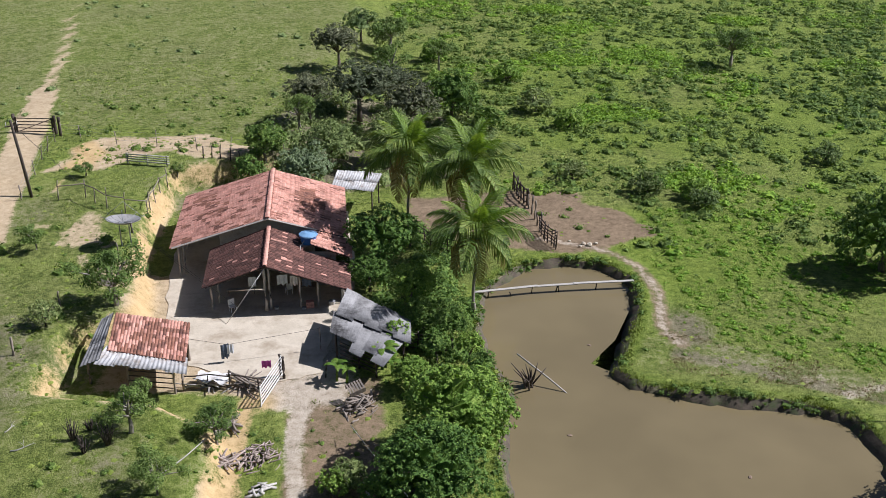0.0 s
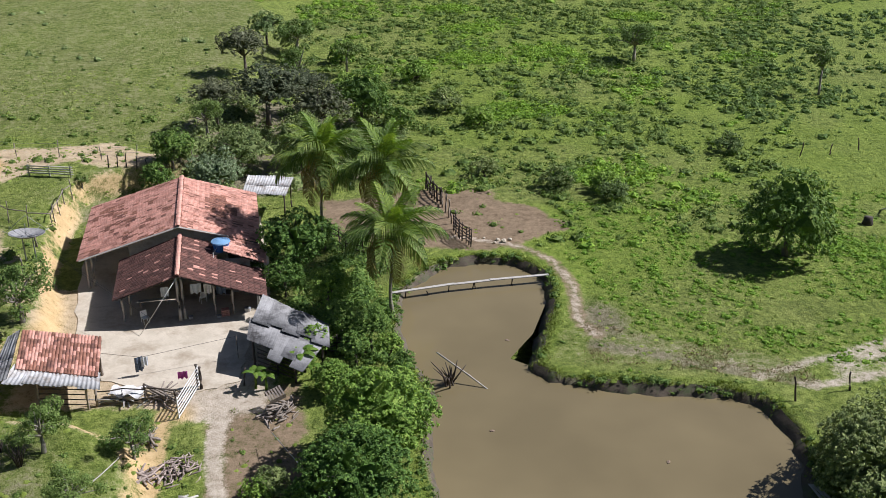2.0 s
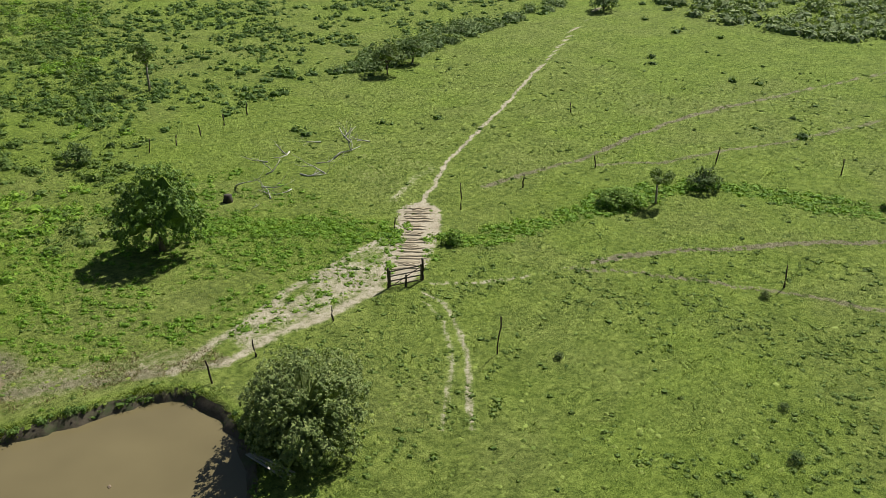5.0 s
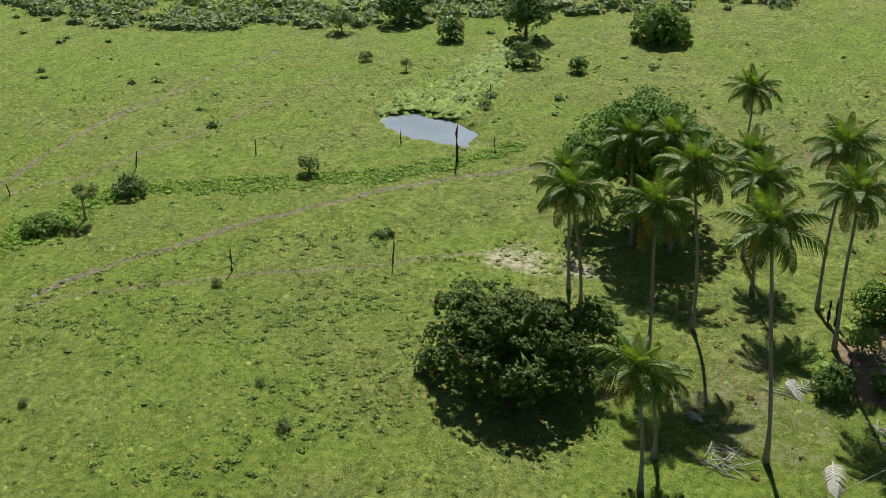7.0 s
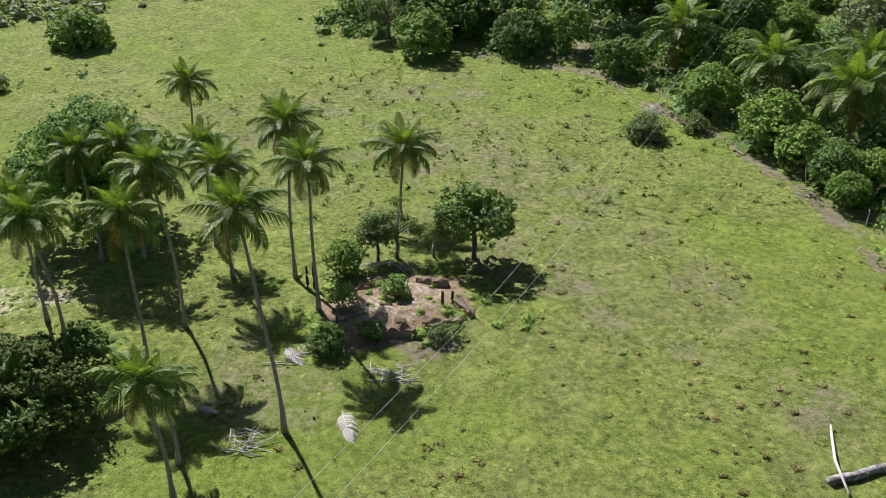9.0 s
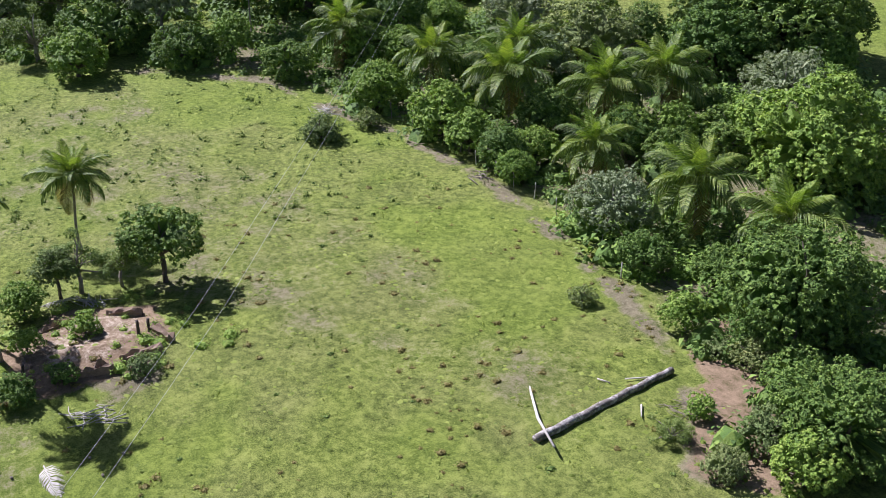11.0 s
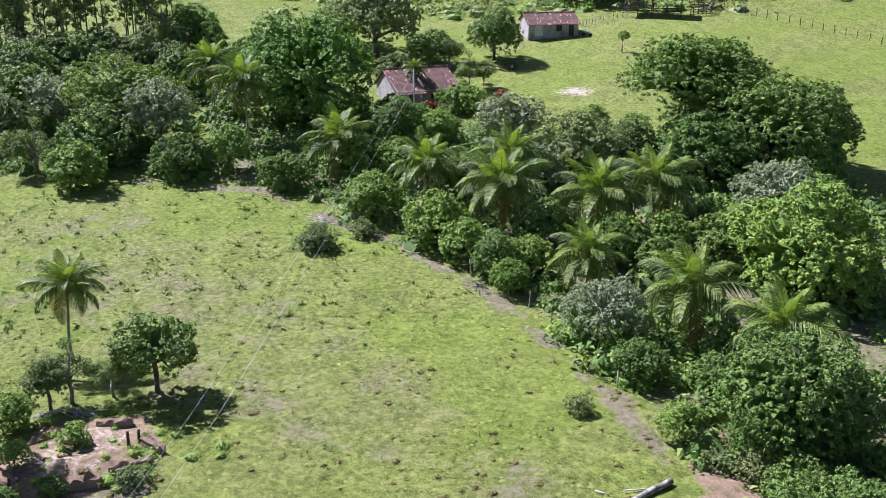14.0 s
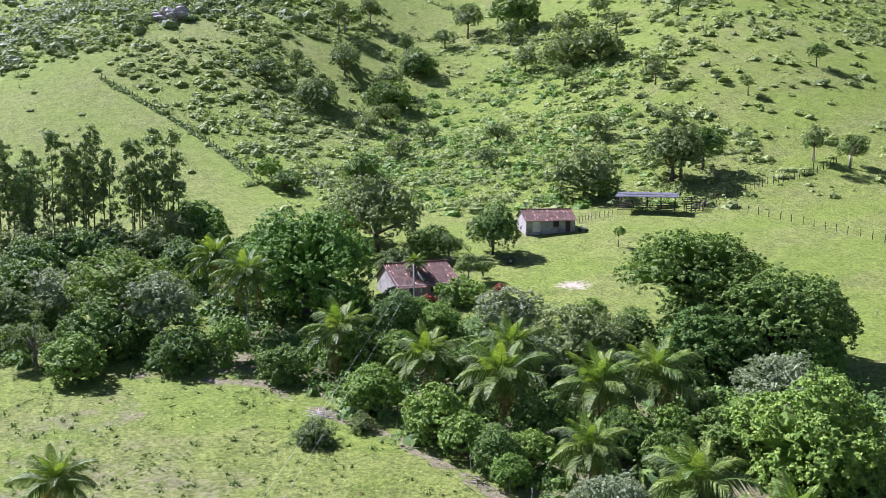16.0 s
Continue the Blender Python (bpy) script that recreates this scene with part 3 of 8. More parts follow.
def plant_palm(x, y, height, seed, length=3.1, lean=(0.0, 0.0), fronds=24, old=3, group="coconut palms", label="", trunk=0.13):
    """A coconut palm: foot at x, y; the crown's heart height metres up and shifted by lean."""
    rng = random.Random(seed)
    palm = thing("coconut_palm", label or "coconut palm with a slim grey trunk and arching green fronds", "palm", at_ground(x, y, 0, -0.05), group)
    pts, radii = [], []
    for i in range(13):
        k = i / 12
        pts.append((lean[0] * k ** 1.6 + 0.05 * math.sin(k * 9 + seed), lean[1] * k ** 1.6 + 0.05 * math.cos(k * 7 + seed), height * k))
        radii.append(trunk * (1.55 - 0.7 * min(1, k * 6)) * (1 - 0.25 * k) + 0.012 * (i % 2))
    part("trunk", tubes("trunk", [(pts, radii)], PALM_BARK, 7), None, palm)
    heart = Vector((lean[0], lean[1], height))
    for i in range(fronds):
        k = (i + rng.uniform(-0.4, 0.4)) / fronds
        turn = i * 137.5 + rng.uniform(-14, 14)
        rise = 84 - 108 * max(0, k) ** 0.80
        sort = "spear" if k < 0.25 else "green" if k < 0.62 else "low"
        if i >= fronds - old:
            sort, rise = "old", rise - 12
        size = length * (0.80 if sort == "spear" else 1.04) * rng.uniform(0.88, 1.1)
        m = Matrix.Translation(heart) @ pose(0, 0, 0.1 - 0.3 * k, rng.uniform(-14, 14), -rise, turn) @ Matrix.Diagonal((size, size, size, 1))
        part("frond", rng.choice(FRONDS[sort]), None, palm, m=m)
    if height > 4:
        part("coconut_bunch", NUTS, None, palm, m=Matrix.Translation(heart + Vector((0.1, 0, -0.25))))
    return palm


# Small growth that nobody could count
def scatter(name, label, category, rng, spots, material, blades, height, spread, wide=0.10, upright=0.5):
    """Tufts of blades on the ground at many spots (x, y, size); one object."""
    x, y, size = spots.T
    z = land(x, y)
    count = len(x)
    foot = np.stack([x, y, z - 0.02], 1)
    foot = np.repeat(foot, blades, 0)
    size = np.repeat(size, blades)
    total = len(foot)
    a = rng.uniform(0, 2 * np.pi, total)
    out = np.stack([np.cos(a), np.sin(a), np.zeros(total)], 1)
    base = foot + out * (rng.random(total) ** 0.7 * spread * size)[:, None]
    tip = base + out * (rng.uniform(0.1, 1.0, total) * (1 - upright) * height * size)[:, None]
    tip[:, 2] += height * size * rng.uniform(0.5, 1.1, total)
    side = np.stack([-np.sin(a + 0.6), np.cos(a + 0.6), np.zeros(total)], 1) * (wide * size * rng.uniform(0.6, 1.3, total))[:, None]
    verts = np.stack([base - side, base + side, tip], 1).reshape(-1, 3)
    faces = np.arange(total * 3).reshape(-1, 3)
    return tagged(new(name, mesh_of(name, verts, faces, material)), label, category, kind="stuff")


def scatter_leafy(name, label, category, rng, spots, material, leaves, leaf, tall=0.8, close=(0.45, 0.85)):
    """Low rounded clumps at many spots (x, y, radius): close growth inside, loose leaves over it; one object."""
    leaf, leaves = leaf * 0.72, int(leaves * 1.25)
    x, y, size = spots.T
    foot = np.stack([x, y, land(x, y)], 1)
    count = len(x)
    a = np.arange(6) * np.pi / 3
    ring = lambda r, h, turn: np.stack([np.cos(a + turn) * r, np.sin(a + turn) * r, np.full(6, h)], 1)
    shape = np.concatenate([ring(0.94, -0.12, 0), ring(0.74, 0.50, 0.5), [(0.0, 0.0, 0.80)]])
    i = np.arange(6)
    j = (i + 1) % 6
    skin = np.concatenate([np.stack([i, j, i + 6], 1), np.stack([j, j + 6, i + 6], 1), np.stack([i + 6, j + 6, np.full(6, 12)], 1)])
    inner = foot[:, None, :] + shape[None] * rng.uniform(*close, (count, 13, 1)) * size[:, None, None] * (1, 1, tall)
    skin = (skin[None] + 13 * np.arange(count)[:, None, None]).reshape(-1, 3)
    mid, size = np.repeat(foot, leaves, 0), np.repeat(size, leaves)
    total = len(mid)
    out = rng.normal(0, 1, (total, 3))
    out[:, 2] = np.abs(out[:, 2])
    out /= np.linalg.norm(out, axis=1)[:, None]
    lump = 0.85 + 0.35 * value_noise(out[:, 0] * 2.2 + mid[:, 0], out[:, 1] * 2.2 + mid[:, 1] + out[:, 2], 3)
    places = mid + out * (size * lump * rng.uniform(0.58, 1.12, total))[:, None] * (1, 1, tall)
    verts, faces = leaves_at(rng, places, out * 0.8 + (0, 0, 0.5), leaf * size, 0.38)
    verts = np.concatenate([inner.reshape(-1, 3)[skin].reshape(-1, 3), verts])
    me = mesh_of(name, verts, np.arange(len(verts)).reshape(-1, 3), material)
    return tagged(new(name, me), label, category, kind="stuff")


# ---- ground ----
def spread_lines(low, high, step, far):
    inner = list(np.arange(low, high + step / 2, step))
    out, gap = [], step
    v = high
    while v < far:
        gap *= 1.095
        v += gap
        out.append(v)
    back, gap, v = [], step, low
    while v > -far:
        gap *= 1.095
        v -= gap
        back.append(v)
    return np.array(back[::-1] + inner + out)


ROAD = [(-33, 66), (-35.5, 76), (-38, 88), (-42, 102.6), (-43.5, 111), (-49, 133), (-57, 158), (-70, 200)]
TRACK = [(-8.4, 50), (-7.8, 44.2), (-7.0, 39), (-6.0, 30)]
DAM_PATH = [(7, 70), (11.0, 68.6), (13.9, 65.4), (14.6, 61.0), (14.0, 56.3), (14.8, 54.2)]
DAM = [(14.6, 53.0), (19.1, 50.6), (23.3, 48.6), (26.0, 47.2)]
CATTLE_PATH = [(25.5, 47.2), (30.1, 48.0), (35.2, 48.0), (39.1, 48.5), (42, 49), (48.0, 54.2), (51.0, 57.2)]
FOOTPATH = [(51, 57.4), (58.5, 63.3), (70.8, 69.5), (91.0, 80.4), (107.3, 89.6), (129.2, 100.8), (180, 130)]
TRAIL = [(42.6, 46.4), (44.9, 44.4), (48.9, 42.7), (53.4, 41.1), (57.8, 39.1), (65.4, 33.8), (72.5, 27.8), (77.9, 22.4), (82.6, 15.6), (85.8, 11.2), (92, 3)]
TRAIL_B = [(51.5, 41.7), (56.3, 34.5), (59.8, 27.1), (63, 19.6), (67, 12.2), (70.6, 8.6)]
RUT_OUTER = [(41.1, 46.1), (41, 43.8), (39.6, 40.8), (37.6, 38), (34.4, 34.7), (32.2, 32.1)]
RUT_INNER = [(40.2, 44.8), (39.3, 42.1), (37.3, 39.2), (34.6, 36.3), (31, 33.2)]
SIDE_LANE = [(50.3, 60.2), (53.6, 62), (58, 64.2)]
FAR_TRAIL = [(58.3, 57.4), (69.8, 56.0), (79.9, 56.6), (88.7, 56.7), (98.6, 55.0), (113.9, 51.5), (123.1, 49.4)]
FAR_TRAIL_B = [(69.7, 54.0), (74.7, 50.3), (87.8, 45.8), (102.0, 42.0), (111.6, 38.6)]
RUT_LEFT = [(23, 48.2), (26.8, 49.7), (31.2, 51.5), (36, 53.0), (40.2, 54.0), (45.5, 55.2)]
DITCH = [(36, 66.1), (41.6, 60.7), (45.9, 55.1)]
DITCH_B = [(47.9, 52.2), (50.2, 49.6), (55.4, 48.4), (59, 47.8), (64.3, 47.2), (72.7, 44.5), (74.5, 39), (76.7, 32.2), (78.6, 28.1), (80.6, 23.7), (90, 14)]
DAM_TOP = [(11.2, 51.6), (12.6, 54.6), (14.6, 55.6), (17.2, 54.0), (20.2, 52.6), (23.6, 51.4), (26.6, 49.6), (26.0, 47.4), (21.3, 48.9), (15.4, 50.3)]
WOOD_EDGE = [(111, -41), (98, -51.7), (85, -52.6), (75, -54.2), (64.4, -53.4), (56, -52.0), (48.0, -50.2), (41.0, -47.4), (33.5, -43.9), (28, -40), (24, -36)]
gx, gy = spread_lines(-36, 88, 0.44, 3600), spread_lines(-54, 88, 0.44, 3600)
xx, yy = np.meshgrid(gx, gy)
px, py = xx.ravel(), yy.ravel()
pz = land(px, py)
wob = rough_noise(px, py, 2.4, 12) - 0.5
wobble = rough_noise(px, py, 7.0, 13) - 0.5


def trail(points, half, soft=0.5, depth=1.0):
    return depth * smooth((half + soft - line_distance(px + 1.0 * wobble, py + 1.0 * wob, points)) / soft)


bank_edge = np.exp(-((within(px, py, TERRACE) + 0.7) / 0.95) ** 2) * smooth((-6 - px) / 6) * smooth((py - 25) / 15)
braid = 0.44 * smooth((within(px, py, [(26.8, 49.7), (31.2, 51.5), (40.2, 54), (46, 55.4), (51, 58), (52, 56), (44.6, 49.9), (39.2, 48.1), (27.5, 46)]) + 0.2 + 1.5 * wob) / 1.4) * (0.9 + 1.1 * wob)
tan = np.maximum.reduce([
    trail(ROAD[:4], 0.9, 1.2, 0.8), trail(ROAD[3:], 0.1, 1.7, 0.62), trail(TRACK, 0.15, 0.9, 0.66), trail([(-11.2, 47.8), (-10.6, 41), (-10.2, 37)], 0.2, 0.8, 0.6), 0.50 * smooth((1.6 + 4 * wob - line_distance(px, py, [(-27, 70.3), (-26.7, 65.4), (-24.5, 62)])) / 1.2), 0.7 * smooth((0.9 + 1.5 * wob - line_distance(px, py, [(-31.2, 75), (-30.9, 79), (-30.8, 83.3)])) / 0.8), trail(DAM_PATH, 0.05, 0.8, 0.52), trail(CATTLE_PATH[:4], 0.05, 1.1, 0.58), trail(RUT_LEFT, 0.05, 1.0, 0.54), braid,
    trail([(42, 49.4), (46, 52.3), (50.5, 57)], 1.2, 1.3, 0.72) * (1 + 0.20 * np.sin((0.62 * px + 0.78 * py) * 4.4 + 6 * wob)), trail(FOOTPATH, 0.05, 0.40, 0.66), trail(TRAIL[:3], 0.05, 0.45, 0.56), trail(TRAIL[2:5], 0.0, 0.45, 0.40), trail([(78.6, -125.4), (71.6, -126.6), (60, -134)], 0.4, 0.8, 0.7),
    trail(RUT_OUTER, 0.06, 0.45, 0.52), trail(RUT_INNER, 0.05, 0.45, 0.46), trail(SIDE_LANE, 0.1, 0.9, 0.38), bank_edge * (0.62 + 1.0 * wob),
    0.75 * smooth((within(px, py, [(-33, 79), (-31, 87), (-22, 87.5), (-17, 84.5), (-18.5, 81.8), (-24, 84), (-29, 80)]) + 1.5 + 2 * wob) / 2.0),
    0.60 * smooth((within(px, py, [(-20.8, 48.2), (-12, 48.2), (-10, 46.6), (-5.0, 46.6), (-4.8, 51), (-6, 64), (-21, 64)]) + 0.5 + 1.5 * wob) / 1.5),
    0.66 * np.exp(-(((px - 104) / 3.2) ** 2 + ((py + 108) / 2.2) ** 2)), 0.42 * smooth((within(px, py, DAM_TOP) + 0.5 + 2.4 * wob) / 1.6) * (0.65 + 1.2 * wobble),
    0.40 * smooth((within(px, py, RUIN) - 0.6 + 3.0 * wob) / 1.6), 0.52 * smooth((2.0 + 3 * wob - np.hypot(px - 53.2, py + 9.6)) / 1.5),
    0.50 * np.exp(-(((px - 66) / 4) ** 2 + ((py - 8) / 6) ** 2)) + 0.5 * wob * np.exp(-(((px - 66) / 5) ** 2 + ((py - 8) / 8) ** 2)),
    0.55 * smooth((2.2 + 2 * wob - line_distance(px, py, [(-30, 70), (-25, 66), (-22, 60)])) / 1.5) * (wob > -0.05),
])
red = np.maximum.reduce([
    trail(DAM_PATH, 0.25, 0.9, 0.58),
    0.80 * smooth((within(px, py, CORRAL) + 1.0 + 2.5 * wob) / 2.2),
    0.80 * smooth((within(px, py, RUIN) + 0.8 + 2.0 * wob) / 1.4),
    0.60 * smooth((within(px, py, [(34.5, -46), (24, -35), (20, -37), (22, -46), (30, -52), (36, -51)]) + 0.5 + 3 * wob) / 1.8),
    0.58 * smooth((within(px, py, [(-8.8, 49.6), (-3.6, 50.5), (-2.8, 38), (-4.5, 34), (-7.6, 38)]) + 0.6 + 1.8 * wob) / 1.2),
])
dry = np.maximum.reduce([
    0.9 * np.exp(-((within(px, py, POND) + 0.05) / 0.36) ** 2),
    0.20 * smooth((0.743 * px - 0.669 * py - 150) / 50),     0.36 * smooth((-6 - px + 16 * wobble) / 6) * smooth((py - 84 + 14 * wobble) / 6), 0.42 * smooth((-8 - px) / 3) * smooth((86 - py) / 6) * (0.80 + 1.3 * wobble),     0.56 * smooth((within(px, py, DAM_TOP) + 1.0 + 1.8 * wob) / 1.2) * (0.72 + 1.2 * wobble), trail(TRAIL[3:], 0.14, 0.5, 0.80), trail(TRAIL_B, 0.06, 0.5, 0.66), trail(FAR_TRAIL, 0.12, 0.7, 0.62), trail(FAR_TRAIL_B, 0.1, 0.7, 0.55),
    0.62 * smooth((1.7 + 3.4 * wob - line_distance(px, py, WOOD_EDGE)) / 2.0), 0.6 * smooth((1.2 + 1.5 * wob - line_distance(px, py, DAM)) / 1.0),
    # The circle at (52, -17) paints in the palms' and ruin's shadow as dark soil.
    0.40 * smooth((7 + 9 * wob - np.hypot(px - 50, py + 6)) / 5), 0.62 * smooth((4.5 + 5 * wob - np.hypot(px - 52, py + 17)) / 3), 0.60 * np.exp(-(((px - 15.5) / 2.6) ** 2 + ((py - 56) / 4.5) ** 2)),
    0.30 * smooth((8 + 9 * wob - np.hypot(px - 54, py - 66)) / 5), 0.42 * smooth((-within(px, py, [(20, -30), (34, -46), (110, -46), (110, 10), (50, -20)]) * -1 - 1) / 8) * (0.8 + wob),
    0.34 * smooth((rough_noise(px, py, 46, 33) - 0.56) / 0.1) * smooth((0.743 * px - 0.669 * py - 215) / 30),
])
under_trees = smooth((within(px, py, WOOD_EDGE + [(20, -60), (40, -100), (90, -100), (125, -60)]) + 1) / 5)
dry = np.maximum(dry, 0.50 * under_trees)
dry = np.maximum(dry, 0.75 * smooth((within(px, py, [(-16, 80), (-9, 79), (-2, 82), (3, 84), (2, 100), (-4, 108), (-14, 104), (-17, 90)]) + 1 + 3 * wob) / 3))
lush = np.clip(np.maximum.reduce([
    0.34 * smooth((px - 22) / 16) * smooth((py - 2 + 12 * wobble) / 16) * (0.7 + 0.9 * wobble),
    0.55 * smooth((rough_noise(px, py, 14, 21) - 0.46) / 0.14) * smooth((px - 4 + 14 * wobble) / 10) * smooth((py - 52) / 10) * smooth((60 - px) / 20),
    0.95 * smooth((1.8 + 3 * wob - np.minimum(line_distance(px, py, DITCH), line_distance(px, py, DITCH_B))) / 1.8),
    0.95 * np.exp(-(((px - 107) / 10) ** 2 + ((py - 24) / 6) ** 2)), 0.5 * smooth((rough_noise(px, py, 11, 41) - 0.5) / 0.12) * smooth((px - 20) / 20),
    0.6 * np.exp(-((within(px, py, POND) + 0.95) / 0.30) ** 2), 0.62 * smooth((rough_noise(px, py, 40, 45) - 0.42) / 0.14) * smooth((0.743 * px - 0.669 * py - 190) / 30),
]), 0, 1)
rows, cols = len(gy), len(gx)
first = (np.arange(rows - 1)[:, None] * cols + np.arange(cols - 1)[None, :]).ravel()
ground_faces = np.stack([first, first + 1, first + cols + 1, first + cols], 1)
ground_mesh = mesh_of("ground", np.stack([px, py, pz], 1), ground_faces, PASTURE, True)
ochre = np.clip(np.maximum.reduce([1.2 * bank_edge, trail([(-30.9, 76.4), (-30.8, 83.3), (-35, 89)], 0.8, 1.5), trail([(-13.4, 46.6), (-11, 47.6), (-10.4, 40.6), (-10, 36)], 0.6, 1.4), 0.5 * smooth((-9 - px) / 4) * smooth((py - 40) / 10)]), 0, 1)
ground_mesh.attributes.new("ochre", "FLOAT", "POINT").data.foreach_set("value", ochre.astype(np.float32))
soil = ground_mesh.attributes.new("soil", "FLOAT_COLOR", "POINT")
soil.data.foreach_set("color", np.stack([np.clip(tan, 0, 1), np.clip(red, 0, 1), np.clip(dry, 0, 1), lush], 1).astype(np.float32).ravel())
tagged(new("ground", ground_mesh), "green pasture with bare earth paths rising to a hillside", "ground", kind="structure")


def water_sheet(name, outline, level, material, label):
    bm = bmesh.new()
    mid = Vector((sum(p[0] for p in outline) / len(outline), sum(p[1] for p in outline) / len(outline)))
    face = bm.faces.new([bm.verts.new((*(Vector(p) + (Vector(p) - mid).normalized() * 1.6), level)) for p in outline])
    bmesh.ops.triangulate(bm, faces=[face])
    bmesh.ops.recalc_face_normals(bm, faces=bm.faces)
    if bm.faces[:][0].normal.z < 0:
        bmesh.ops.reverse_faces(bm, faces=bm.faces)
    tagged(new(name, mesh_from_bm(name, bm, material)), label, "water", kind="structure")


water_sheet("water", POND, WATER, MUDDY, "still muddy brown pond water")
water_sheet("water", POOL, -0.16, POOL_WATER, "small pool with sky reflection put into its pale blue colour")



def pond_bank():
    """The steep cut face of earth round the pond."""
    pts = []
    for (ax, ay), (bx, by) in zip(POND, POND[1:] + POND[:1]):
        n = max(2, int(math.hypot(bx - ax, by - ay) / 0.3))
        pts += [(ax + (bx - ax) * i / n, ay + (by - ay) * i / n) for i in range(n)]
    pts = np.array(pts)
    for _ in range(3):
        pts = (np.roll(pts, 1, 0) + 2 * pts + np.roll(pts, -1, 0)) / 4
    run = np.roll(pts, -1, 0) - np.roll(pts, 1, 0)
    out = np.stack([run[:, 1], -run[:, 0]], 1) / np.linalg.norm(run, axis=1)[:, None]
    if within(*(pts[5] + out[5] * 0.5), POND) > 0:
        out = -out
    rows_ = []
    for offset, z in ((-0.30, WATER - 0.35), (0.02, WATER + 0.06), (0.22, None), (0.55, None)):
        p = pts + out * (offset + 0.75 * (rough_noise(pts[:, 0], pts[:, 1], 1.1, 15) - 0.5))[:, None]
        h = np.full(len(p), z) if z is not None else np.full(len(p), -0.14) + 0.12 * (rough_noise(p[:, 0], p[:, 1], 0.7, 16) - 0.5) if offset < 0.5 else land(*(pts + out * 0.7).T) - 0.02
        rows_.append(np.column_stack([p, h]))
    n = len(pts)
    a = np.arange(n)
    b = (a + 1) % n
    faces = np.concatenate([np.stack([k * n + a, k * n + b, (k + 1) * n + b, (k + 1) * n + a], 1) for k in range(3)])
    me = mesh_of("pond_bank", np.concatenate(rows_), faces, MUD, True)
    tagged(new("pond_bank", me), "steep dark earth bank round the muddy pond", "bank", kind="structure")


pond_bank()
# ---- the farmhouse ----
def tile_mesh(material, wide=0.21, long=0.46, name="roof_tile"):
    """A barrel tile: lies along +y downhill, humped in x."""
    verts, faces = [], []
    for j, (y, k) in enumerate(((0, 0.86), (long, 1.0))):
        for i in range(5):
            a = math.pi * i / 4
            verts.append((-math.cos(a) * wide / 2 * k, y, math.sin(a) * wide * 0.30))
    for i in range(4):
        faces.append((i, i + 5, i + 6, i + 1))
    faces.append((5, 9, 8, 7, 6))
    return mesh_of(name, verts, faces, material)


TILE_NEW, TILE_OLD, TILE_MID, TILE_BROWN = tile_mesh(CLAY), tile_mesh(OLD_CLAY), tile_mesh(MID_CLAY), tile_mesh(BROWN_CLAY)


def tiled_slope(name, parent, ridge_a, ridge_b, eave_a, eave_b, worn, seed, singles=0, label="", step=(0.205, 0.38), aged=None):
    """A roof slope: a thin deck, and rows of barrel tiles from the ridge to the eaves. worn(k, j) tells how weathered a tile is."""
    aged = aged or TILE_OLD
    rng = random.Random(seed)
    ra, rb, ea, eb = (Vector(p) for p in (ridge_a, ridge_b, eave_a, eave_b))
    bm = bmesh.new()
    normal = (rb - ra).cross(ea - ra).normalized()
    if normal.z < 0:
        normal = -normal
    low = [bm.verts.new(p - normal * 0.10) for p in (ra, rb, eb, ea)]
    high = [bm.verts.new(p - normal * 0.05) for p in (ra, rb, eb, ea)]
    bm.faces.new(high)
    bm.faces.new(low[::-1])
    for i in range(4):
        bm.faces.new((low[i], low[(i + 1) % 4], high[(i + 1) % 4], high[i]))
    bmesh.ops.recalc_face_normals(bm, faces=bm.faces)
    slope = part(name, bm, DARK_WOOD, parent, label)
    across = int(((rb - ra).length + (eb - ea).length) / 2 / step[0])
    down = int((((ea - ra).length + (eb - rb).length) / 2) / step[1])
    lots = {0: ([], []), 1: ([], [])}
    made = 0
    for j in range(down, -1, -1):
        for i in range(across):
            k, s = (i + 0.5) / across, min(1.0, j / down)
            at = ra.lerp(rb, k).lerp(ea.lerp(eb, k), s * 0.985)
            way = (ea.lerp(eb, k) - ra.lerp(rb, k)).normalized()
            side = normal.cross(way).normalized() * -1
            up = side.cross(way).normalized()
            if up.z < 0:
                side, up = -side, -up
            turn = Matrix((side, way, up)).transposed().to_4x4()
            m = Matrix.Translation(at + normal * (0.0 + rng.uniform(-0.008, 0.012)) - way * 0.2) @ turn @ pose(0, 0, 0, -3.0 + rng.uniform(-1, 1), 0, rng.uniform(-2.5, 2.5))
            sort = 1 if rng.random() < worn(k, s) else 0
            source = aged if sort else TILE_NEW
            if made < singles:
                part("roof_tile", source, None, slope, m=m)
                made += 1
            else:
                verts, faces = lots[sort]
                faces += [tuple(v + len(verts) for v in p.vertices) for p in source.polygons]
                verts += [m @ v.co for v in source.vertices]
    for sort, (verts, faces) in lots.items():
        if verts:
            rest = part("roof_tiles", mesh_of("roof_tiles", verts, faces, aged.materials[0] if sort else CLAY), None, slope)
            tagged(rest, kind="stuff")
    return slope


def ridge_caps(parent, a, b, material, seed):
    rng = random.Random(seed)
    a, b = Vector(a), Vector(b)
    way = (b - a).normalized()
    count = int((b - a).length / 0.42)
    verts, faces = [], []
    cap = tile_mesh(material, 0.30, 0.48, "ridge_tile")
    for i in range(count):
        side = way.cross(Vector((0, 0, 1))).normalized()
        m = Matrix.Translation(a.lerp(b, i / count) + Vector((0, 0, 0.03 + rng.uniform(0, 0.015)))) @ Matrix((side, way, side.cross(way))).transposed().to_4x4() @ pose(0, 0, 0, 2, 0, rng.uniform(-2, 2))
        part("ridge_tile", cap, None, parent, m=m)


